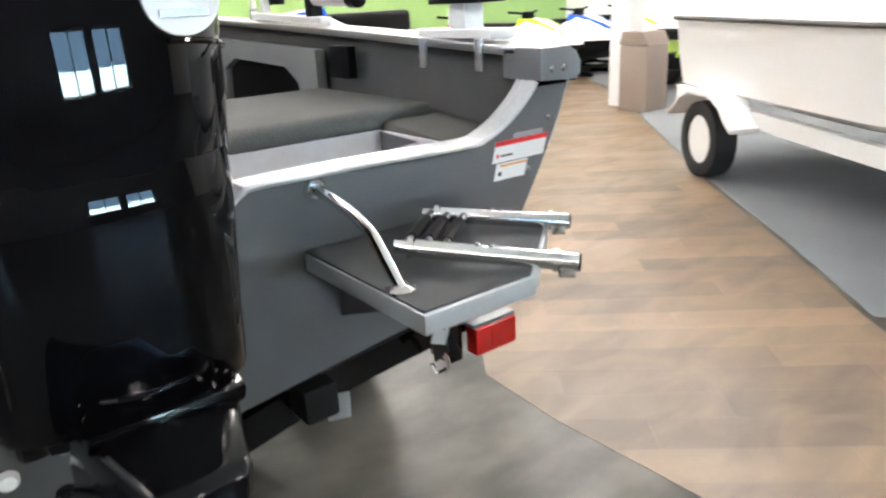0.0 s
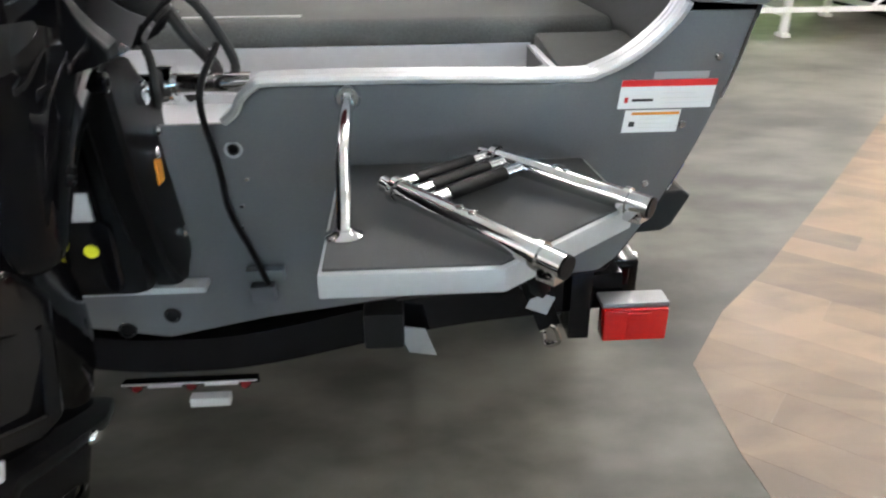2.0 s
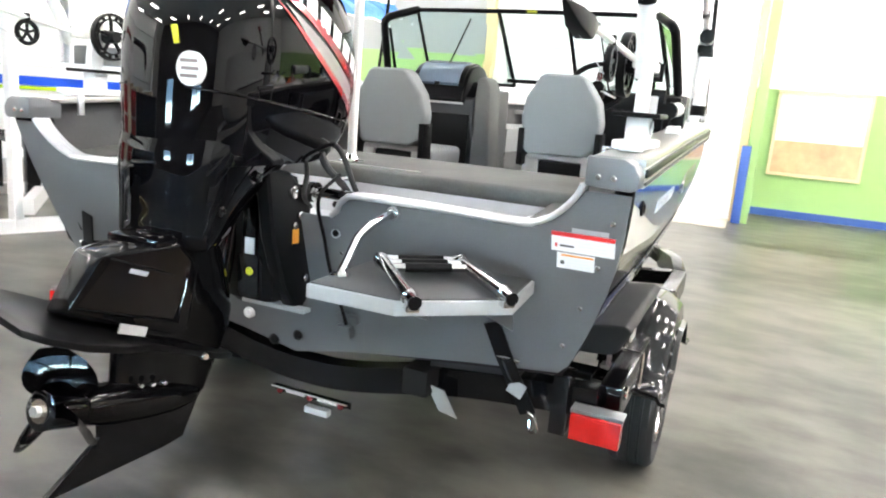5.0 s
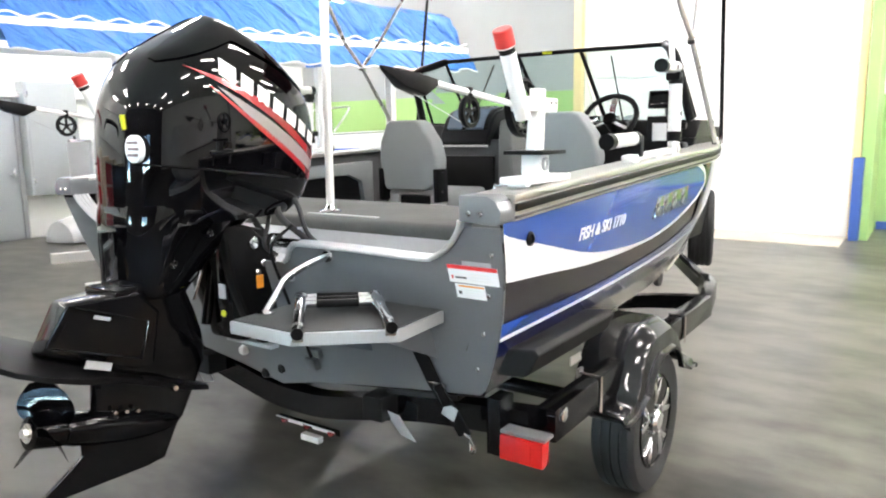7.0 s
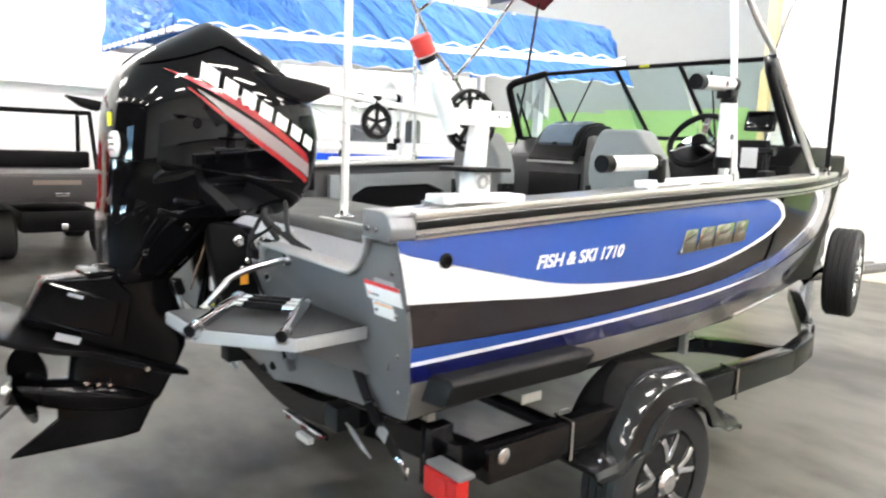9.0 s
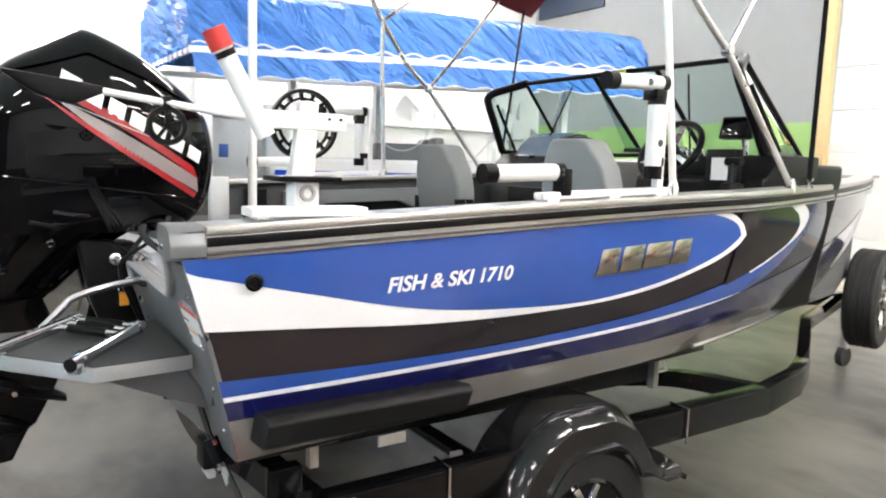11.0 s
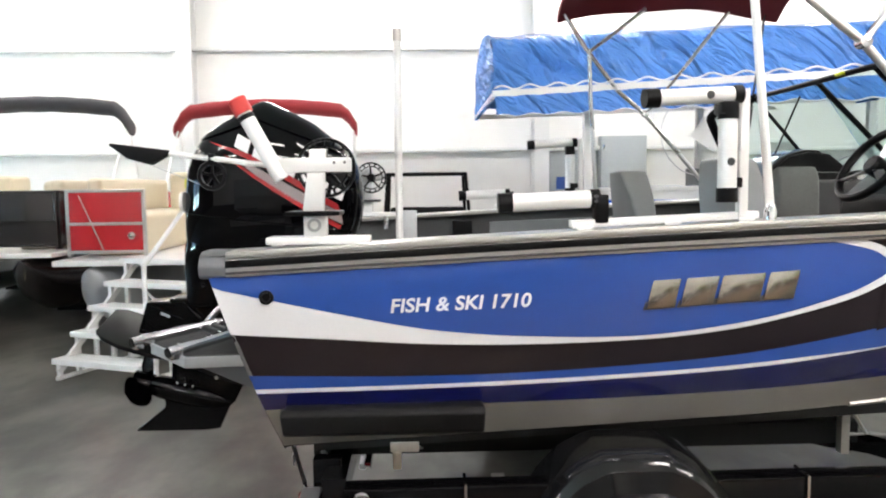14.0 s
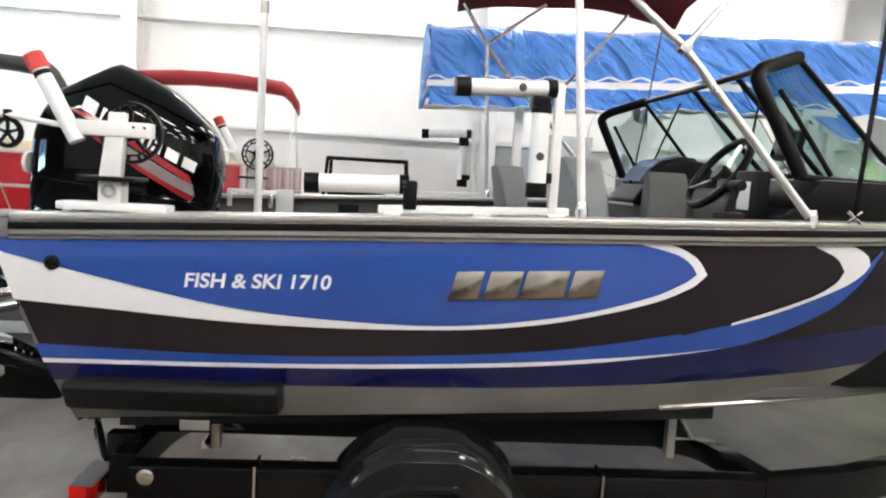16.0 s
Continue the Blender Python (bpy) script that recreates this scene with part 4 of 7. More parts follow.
# clamp bracket, tilt ram, hoses
clamp = part("clamp_bracket", join(prism([(-0.10, 1.22), (0.02, 1.20), (0.13, 1.10), (0.16, 0.80), (0.08, 0.74), (0.0, 0.84), (-0.06, 1.0)], "x", 0.050, 0.105, 0.02, 3),
                                   prism([(-0.10, 1.22), (0.02, 1.20), (0.13, 1.10), (0.16, 0.80), (0.08, 0.74), (0.0, 0.84), (-0.06, 1.0)], "x", -0.15, -0.095, 0.02, 3),
                                   box((-0.02, 0.045, 0.985), (0.19, 0.13, 0.40), 0.03)), M_BLACK, motor, "black clamp bracket")
pump = part("trim_pump", soften(loft([[(-0.012 + a * w, -0.028 + d, z) for a, d in ((-1, 0.02), (-0.8, 0.0), (0.8, 0.0), (1, 0.02), (1, 0.06), (-1, 0.06))] for z, w in ((0.80, 0.04), (0.815, 0.052), (0.93, 0.052), (0.94, 0.036), (1.12, 0.03))]), 0.006), M_BLACKSATIN, motor, "black trim pump housing")
part("tilt_ram", tube([(-0.085, -0.05, 0.84), (-0.085, 0.01, 1.12)], 0.018, 14), M_BLACKSATIN, motor, "black tilt ram")
part("anode", box((0.03, 0.06, 0.765), (0.24, 0.04, 0.014), 0.004), M_PLATEDGE, motor, "bare metal anode bar")
part("clamp_label", box((-0.006, -0.031, 0.965), (0.034, 0.004, 0.05), 0), M_SHEET, pump)
part("clamp_label", box((0.106, 0.045, 1.0), (0.003, 0.03, 0.045), 0), M_ORANGE, clamp)
part("clamp_dot", lathe([(0.013, 0), (0.012, -0.003), (0.001, -0.003)], (-0.006, -0.029, 0.885), "y", 16), M_YELLOWDOT, pump)
part("tilt_bolt", lathe([(0.02, -0.01), (0.02, 0.012), (0.012, 0.016), (0.001, 0.016)], (0.105, 0.02, 1.14), "x", 20), M_CHROME, clamp)
for pts, r in (([(0.07, 0.20, 1.28), (0.13, 0.12, 1.27), (0.17, 0.10, 1.22), (0.19, 0.2, 1.13), (0.12, 0.24, 1.08)], 0.012), ([(0.04, 0.22, 1.29), (0.16, 0.18, 1.27), (0.23, 0.16, 1.17), (0.2, 0.26, 1.10)], 0.009),
               ([(0.0, 0.2, 1.28), (0.1, 0.1, 1.20), (0.12, 0.06, 1.13), (0.09, 0.14, 1.08)], 0.008), ([(-0.05, 0.2, 1.27), (-0.12, 0.22, 1.2), (-0.1, 0.28, 1.1)], 0.012)):
    part("rigging_hose", tube(arc(pts), r, 8), M_RUBBER, motor, "black rigging hose")
part("steering_ram", tube([(-0.22, 0.10, 1.135), (0.27, 0.10, 1.135)], 0.018, 14), M_CHROME, motor, "stainless steering cylinder")
part("steering_ring", lathe([(0.032, -0.012), (0.032, 0.012), (0.02, 0.012), (0.02, -0.012)], (0.13, 0.10, 1.135), "x", 20, True), M_CHROME, motor)
part("ram_rod", tube([(-0.07, -0.03, 1.12), (-0.11, -0.075, 0.93)], 0.005, 10), M_CHROME, motor, "polished trim rod")
for y, z in ((0.06, 1.065), (0.035, 1.035), (0.10, 0.86)):
    part("clamp_bolt", lathe([(0.012, 0.0), (0.012, 0.01), (0.007, 0.014), (0.001, 0.014)], (0.103, y, z), "x", 12), M_CHROME, clamp)
for y, z in ((-0.12, 1.285), (-0.17, 1.20), (-0.30, 1.12)):
    w = curve1(leg_rows[2], z) * 0.86
    mpart("side_plug", lathe([(0.014, -0.01), (0.014, 0.006), (0.009, 0.008), (0.001, 0.004)], (w, y, z), "x", 16), M_BLACKSATIN, motor)
part("zip_tie", tube([(0.19, 0.15, 1.18), (0.21, 0.17, 1.185), (0.20, 0.19, 1.18)], 0.004, 6), M_WHITE, motor)

# ---- swim platform, ladder, grab strut ----
plat = thing("swim_platform", (0.65, -0.1, 0.93), "grey swim platform with a dark grip pad, fixed to the transom", "swim platform")
edge = [(0.41, 0.075), (0.41, -0.335), (0.654, -0.335), (0.878, -0.145), (0.86, 0.09)]
part("platform_frame", prism(edge, "z", 0.947, 0.983, 0.004), M_PLATEDGE, plat, "light grey platform frame")
part("grip_pad", prism([(0.416, 0.08), (0.416, -0.326), (0.650, -0.326), (0.869, -0.141), (0.851, 0.085)], "z", 0.982, 0.987, 0.001), M_PLATTOP, plat, "dark textured grip pad")
part("bracket", prism([(0.09, 0.93), (-0.22, 0.93), (0.17, 0.78)], "x", 0.52, 0.526), M_TRANSOM, plat)
part("bracket", prism([(0.09, 0.93), (-0.12, 0.93), (0.17, 0.80)], "x", 0.79, 0.796), M_TRANSOM, plat)

ladder = thing("boarding_ladder", (0.69, -0.18, 0.985), "folded telescoping stainless ladder lying on the platform", "ladder")
a, b, c, d = Vector((0.505, -0.142, 1.028)), Vector((0.668, -0.005, 1.028)), Vector((0.872, -0.18, 1.003)), Vector((0.708, -0.358, 1.003))
for p, q in ((d, a), (c, b)):
    k = (q - p).normalized()
    out = part("rail", tube([p - k * 0.02, p + (q - p) * 0.92], 0.017, 16), M_CHROME, ladder, "polished outer tube")
    part("inner_tube", tube([p + (q - p) * 0.9, q + k * 0.015], 0.0125, 14), M_CHROME, out)
    part("end_cap", tube([p - k * 0.024, p - k * 0.019], 0.0165, 16), M_BLACK, out, "black end cap")
    for u in (0.05, 0.93):
        part("collar", tube([p + (q - p) * u, p + (q - p) * (u + 0.035)], 0.021, 14), M_CHROME, out)
    for u in (0.45, 0.53):
        part("screw", lathe([(0.006, 0.014), (0.006, 0.019), (0.001, 0.02)], p + (q - p) * u, "z", 8), M_CHROME, out)
    part("hinge_foot", box(p + Vector((0, 0, -0.014)), (0.03, 0.03, 0.025), 0.003, rz(44)), M_CHROME, out)
ab = (b - a).normalized()
back = (d - a).normalized()
for k in range(3):
    p, q = a + back * (0.004 + 0.034 * k) + ab * 0.015, b + back * (0.004 + 0.034 * k) - ab * 0.015
    part("rung", tube([p + ab * 0.03, q - ab * 0.03], 0.0125, 12), M_BLACK, ladder, "black ribbed rung")
    part("rung_end", tube([p - ab * 0.01, p + ab * 0.035], 0.011, 12), M_CHROME, ladder)
    part("rung_end", tube([q + ab * 0.01, q - ab * 0.035], 0.011, 12), M_CHROME, ladder)

strut = thing("grab_strut", (0.437, -0.1, 0.985), "bent stainless strut between transom and platform", "grab rail")
line = arc([(0.436, 0.045, 1.118), (0.437, -0.06, 1.102), (0.437, -0.138, 1.078), (0.438, -0.165, 1.055), (0.439, -0.198, 1.02), (0.439, -0.228, 0.99)], 5)
part("tube", tube(line, 0.0115, 14), M_CHROME, strut)
part("base_flange", lathe([(0.027, 0.0), (0.027, 0.004), (0.018, 0.008), (0.013, 0.012), (0.001, 0.012)], (0.439, -0.228, 0.987), "z", 24), M_CHROME, strut)
part("top_flange", lathe([(0.023, 0.01), (0.023, -0.004), (0.018, -0.012), (0.001, -0.013)], (0.436, 0.05, 1.118), "y", 24), M_CHROME, strut)
for dx in (-0.02, 0.02):
    part("screw", bolt((0.436 + dx, 0.046, 1.118), "y", 0.004, 0.004), M_CHROME, strut)

# ---- trailer ----
trailer = thing("boat_trailer", (0, 1.2, 0.0), "gloss black single-axle boat trailer under the fishing boat", "trailer")
def side_line(s):
    return [(s * 1.055, 0.375, 0.568), (s * 1.055, 2.30, 0.575), (s * 1.0, 2.62, 0.587), (s * 0.90, 2.85, 0.587), (s * 0.44, 3.66, 0.635), (s * 0.06, 4.7, 0.60), (s * 0.06, 6.3, 0.55)]
for s in (1, -1):
    p = [Vector(v) for v in side_line(s)]
    rail_bm = tube(p[:2], 0.05, flat=(0.075, 0.112))
    part("side_rail", join(soften(rail_bm, 0.008), soften(tube(p[1:4], 0.05, flat=(0.065, 0.112)), 0.006), soften(tube(p[3:], 0.05, flat=(0.06, 0.08)), 0.006)), M_TRAILER, trailer, "black box-section side rail")
part("rear_crossmember", tube(arc([(-1.03, 0.34, 0.585), (-0.6, 0.33, 0.55), (-0.2, 0.33, 0.47), (0, 0.33, 0.455), (0.2, 0.33, 0.47), (0.6, 0.33, 0.55), (1.03, 0.34, 0.585)], 6), 0.05, flat=(0.075, 0.09)), M_TRAILER, trailer, "black bowed rear crossmember")
part("mid_crossmember", tube(arc([(-1.03, 2.35, 0.58), (-0.6, 2.35, 0.53), (0, 2.35, 0.40), (0.6, 2.35, 0.53), (1.03, 2.35, 0.58)], 8), 0.04, flat=(0.07, 0.075)), M_TRAILER, trailer, "black bowed crossmember")
part("axle", tube([(-1.02, 1.24, 0.33), (1.02, 1.24, 0.33)], 0.035, 14), M_TRAILER, trailer)
for s in (1, -1):
    for y, x, m in ((0.52, 0.62, M_GUNWALE), (2.2, 0.577, M_GUNWALE)):
        zt = chine_z(y) - 0.075
        part("bunk_bracket", join(box((s * x, y, (0.50 + zt) / 2), (0.035, 0.03, zt - 0.50)), tube([(s * x, y + 0.01, zt - 0.03), (s * x, y + 0.09, 0.57), (s * x, y + 0.01, 0.57)], 0.007, 6)), m, trailer, "bunk bracket")
    # Added beam that stands in for the deep shade under the hull.
    part("bunk_beam", box((s * 0.47, 1.25, 0.555), (0.09, 2.1, 0.09), 0.01), M_GUIDE, trailer, "black beam added to fill the dark under the hull")
    part("bunk", loft([[(s * (0.50), y, keel_z(y) + 0.02), (s * 0.80, y, chine_z(y) - 0.075), (s * 0.80, y, chine_z(y) - 0.03), (s * 0.5, y, keel_z(y) + 0.055)] for y in (0.25, 0.9, 1.6, 2.25)]), M_RUBBER, trailer, "black carpeted bunk board")

for s in (1, -1):
    for y in (0.74, 1.78):
        part("u_bolt", tube([(s * 1.098, y, 0.50), (s * 1.098, y, 0.632), (s * 1.015, y, 0.632)], 0.005, 8), M_CHROME, trailer, "thin steel U-bolt")
    part("bracket_plate", box((s * 1.075, 0.56, 0.745), (0.006, 0.085, 0.03), 0.002), M_GUNWALE, trailer, "small bare metal bracket plate")
    part("side_guide", prism([(s * x, z) for x, z in ((0.985, 0.858), (1.10, 0.872), (1.120, 0.858), (1.086, 0.792), (1.066, 0.780), (0.96, 0.772))], "y", 0.20, 0.80, 0.008, 3), M_GUIDE, trailer, "dark padded side guide against the hull")

def wheel(x, y, z, s, r=0.302, w=0.185, spokes=5, name="wheel", mats=None, parent=None):
    rubber, rimmat, lug = mats or (M_RUBBER, M_CHROME, M_BLACKGLOSS)
    o = s
    tyre_prof = [(r * 0.64, -w * 0.42), (r * 0.80, -w * 0.5), (r * 0.93, -w * 0.48), (r * 0.985, -w * 0.40)]
    for k in range(5):
        c = -w * 0.40 + w * 0.8 * k / 4
        if k:
            tyre_prof += [(r, c - w * 0.165), (r, c - w * 0.03)]
        if k < 4:
            tyre_prof += [(r * 0.975, c - w * 0.02), (r * 0.975, c + w * 0.02)]
    tyre_prof += [(r * 0.985, w * 0.41), (r * 0.93, w * 0.48), (r * 0.80, w * 0.5), (r * 0.64, w * 0.42)]
    t = part("tyre", lathe([(a, o * b) for a, b in tyre_prof], (x, y, z), "x", 56), rubber, parent, "black ribbed rubber tyre", 30)
    rim = part("rim", lathe([(r * 0.66, o * w * 0.44), (r * 0.63, o * w * 0.47), (r * 0.60, o * w * 0.40), (r * 0.56, o * w * 0.08), (r * 0.1, o * w * 0.02), (0.002, o * w * 0.02)], (x, y, z), "x", 48), lug, parent, "black and machined alloy rim")
    for k in range(spokes):
        ang = 2 * math.pi * k / spokes + 0.3
        cpt = Vector((x, y, z))

        def at(a, rr, out):
            return cpt + Vector((o * w * out, math.cos(a) * r * rr, math.sin(a) * r * rr))
        for q in (-1, 1):
            line = [at(ang + q * 0.10, 0.15, 0.34), at(ang + q * 0.09, 0.33, 0.42), at(ang + q * 0.20, 0.50, 0.44), at(ang + q * 0.27, 0.60, 0.42)]
            part("spoke", soften(tube(line, 0.02, flat=(r * 0.055, 0.022)), 0.003), rimmat, rim, "machined bright spoke")
        part("spoke_web", soften(tube([at(ang, 0.14, 0.30), at(ang, 0.36, 0.36), at(ang, 0.46, 0.30)], 0.02, flat=(r * 0.09, 0.02)), 0.003), lug, rim)
    part("hub_cap", lathe([(r * 0.17, o * w * 0.3), (r * 0.17, o * w * 0.47), (r * 0.12, o * w * 0.54), (0.002, o * w * 0.55)], (x, y, z), "x", 24), rimmat, rim)
    for k in range(5):
        ang = 2 * math.pi * k / 5
        part("lug_nut", lathe([(0.009, o * w * 0.4), (0.009, o * w * 0.5), (0.001, o * w * 0.52)], (x, y + math.cos(ang) * r * 0.2, z + math.sin(ang) * r * 0.2), "x", 6), rimmat, rim)
    return t


for s in (1, -1):
    wh = thing("trailer_wheel", (s * 1.06, 1.24, 0.0), "black trailer tyre on a machined alloy rim", "wheel", "trailer wheels")
    wheel(s * 1.06, 1.24, 0.302, s, parent=wh)
    # fender: broad arch with a chamfered shoulder, a deep skirt and flat steps fore and aft
    path = [(0.80, 0.455), (0.80, 0.478), (0.90, 0.482), (0.93, 0.515), (0.952, 0.56), (0.995, 0.625), (1.055, 0.682), (1.125, 0.716), (1.17, 0.727), (1.325, 0.727), (1.37, 0.716), (1.44, 0.682), (1.50, 0.625), (1.543, 0.56), (1.562, 0.515), (1.585, 0.482), (1.67, 0.478), (1.67, 0.455)]
    sm = [(p.y, p.z) for p in arc([(0, y, z) for y, z in path], 3)]
    rows = []
    for y, z in sm:
        n = Vector((0, (y - 1.247) * 0.8, z - 0.36)).normalized()
        if z < 0.50:
            n = Vector((0, 0, 1))
        deep = min(1.0, max(0.25, (z - 0.44) / 0.12))
        prof = [(0.915, 0), (0.925, 0.006), (1.075, 0.006), (1.10, 0.001), (1.150, -0.030 * deep), (1.162, -0.042 * deep), (1.172, -0.105 * deep), (1.190, -0.112 * deep), (1.190, -0.122 * deep), (1.166, -0.118 * deep), (1.154, -0.048 * deep), (1.092, -0.010), (0.925, -0.006)]
        rows.append([(s * px, y + n.y * q, z + n.z * q) for px, q in prof])
    f = part("fender", loft(rows), M_FENDER, trailer, "gloss black rounded fender", 30)
    part("fender_inner", prism([(y, z - 0.012) for y, z in sm[9:-9]] + [(1.50, 0.52), (0.99, 0.52)], "x", s * 0.905, s * 0.915), M_TRAILER, f)
    for y in (0.85, 1.63):
        part("bolt", lathe([(0.008, 0.0), (0.008, 0.012), (0.001, 0.014)], (s * 1.13, y, 0.48), "z", 8), M_CHROME, f)
    part("fender_bracket", join(box((s * 1.0, 0.85, 0.52), (0.12, 0.05, 0.012)), box((s * 0.965, 0.85, 0.56), (0.012, 0.04, 0.10))), M_GUNWALE, trailer)
    part("reflector", lathe([(0.024, 0.0), (0.024, 0.006), (0.018, 0.009), (0.001, 0.008)], (s * 1.094, 0.43, 0.594), "x", 24), M_CHROME, trailer, "round clear marker light")
    x0 = 0.968 if s > 0 else -1.24
    zt = 0.531 if s > 0 else 0.505
    tl = part("tail_light", box((x0 + 0.078, 0.25, zt), (0.15, 0.05, 0.082), 0.006), M_RED, trailer, "rectangular red tail light")
    part("light_housing", box((x0 + 0.078, 0.265, zt + 0.047), (0.156, 0.06, 0.012), 0.003), M_TRANSOM, tl, "grey light shelf")
    part("lens_split", box((x0 + 0.085, 0.2245, zt), (0.055, 0.003, 0.066), 0.001), M_RED, tl)
    part("light_bracket", box((s * 0.925, 0.31, 0.57), (0.05, 0.09, 0.19), 0.004), M_TRAILER, trailer)
    part("tow_tab", soften(loft([[(s * (0.543 + a * 0.033 - b * 0.014), y - b * 0.03, 0.488 + b * 0.056 - a * 0.006) for a, b in ((-1, 1), (1, 1), (1, -1), (-1, -1))] for y in (0.262, 0.268)]), 0.0015), M_PLATEDGE, trailer, "plain metal strap tab")
lb = part("light_bar", join(box((-0.03, 0.372, 0.331), (0.335, 0.026, 0.003), 0.001), box((-0.03, 0.385, 0.318), (0.335, 0.004, 0.026), 0.001)), M_TRAILER, trailer, "narrow black clearance light bar")
part("bar_edge", box((-0.03, 0.3555, 0.332), (0.335, 0.004, 0.004), 0.001), M_SHEET, lb, "bright folded edge")
for x in (-0.165, -0.03, 0.105):
    part("marker_light", lathe([(0.014, 0.01), (0.014, -0.01), (0.009, -0.016), (0.001, -0.017)], (x, 0.372, 0.317), "y", 16), M_DARKRED, lb, "small dark red marker light")
for x in (-0.097, 0.045):
    part("marker_plate", box((x, 0.368, 0.318), (0.085, 0.006, 0.010), 0.002), M_SHEET, lb)
part("plate_lamp", box((0.02, 0.345, 0.287), (0.1, 0.03, 0.026), 0.004), M_SHEET, trailer, "small pale plate lamp")

for s in (1, -1):
    st = thing("tie_down_strap", (s * 0.8, 0.22, 0.47), "black ratchet strap with a metal hook, boat to trailer", "strap", "tie-down straps")
    p0, p1 = (Vector((0.735, 0.13, 0.83)), Vector((0.86, 0.235, 0.50))) if s > 0 else (Vector((-0.80, 0.055, 0.945)), Vector((-0.925, 0.205, 0.575)))
    part("webbing", tube([p0, p0.lerp(p1, 0.3) + Vector((0, -0.01, 0)), p0.lerp(p1, 0.88)], 0.01, flat=(0.05, 0.005)), M_BLACK, st)
    bk = p0.lerp(p1, 0.42)
    part("buckle", soften(tube([bk - (p1 - p0) * 0.10, bk + (p1 - p0) * 0.10], 0.01, flat=(0.066, 0.03)), 0.005), M_BLACK, st, "black cam buckle")
    part("buckle_bar", tube([bk + Vector((-0.035, -0.02, 0.035)), bk + Vector((0.035, -0.02, 0.03))], 0.006, 8), M_CHROME, st)
    part("tag", box(p0.lerp(p1, 0.62) + Vector((0, -0.012, 0)), (0.05, 0.003, 0.045), 0, ry(22 * s)), M_PLATEDGE, st, "grey sewn tag")
    part("hook", tube(arc([p0.lerp(p1, 0.86), p1 + Vector((0.0, -0.008, 0.03)), p1 + Vector((0.012, 0, -0.01)), p1 + Vector((-0.012, 0.02, -0.03)), p1 + Vector((-0.02, 0.03, 0.0))]), 0.0065, 8), M_CHROME, st, "bent steel hook")

sp = thing("spare_wheel", (0.52, 4.2, 0.43), "spare tyre carried upright on the trailer tongue", "spare wheel")
wheel(0.52, 4.2, 0.75, 1, parent=sp)
part("spare_arm", tube([(0.45, 4.2, 0.75), (0.36, 4.2, 0.74), (0.26, 4.15, 0.62)], 0.022, 10), M_TRAILER, sp)
sp.rotation_euler = (0, 0, radians(15))
jk = thing("tongue_jack", (-0.16, 5.3, 0.0), "swing-up trailer jack with a small wheel", "jack")
part("jack_tube", tube([(-0.16, 5.3, 0.14), (-0.16, 5.3, 0.85)], 0.03, 12), M_GUNWALE, jk)
part("jack_wheel", lathe([(0.02, -0.02), (0.075, -0.025), (0.08, 0), (0.075, 0.025), (0.02, 0.02)], (-0.16, 5.3, 0.08), "x", 20), M_RUBBER, jk)

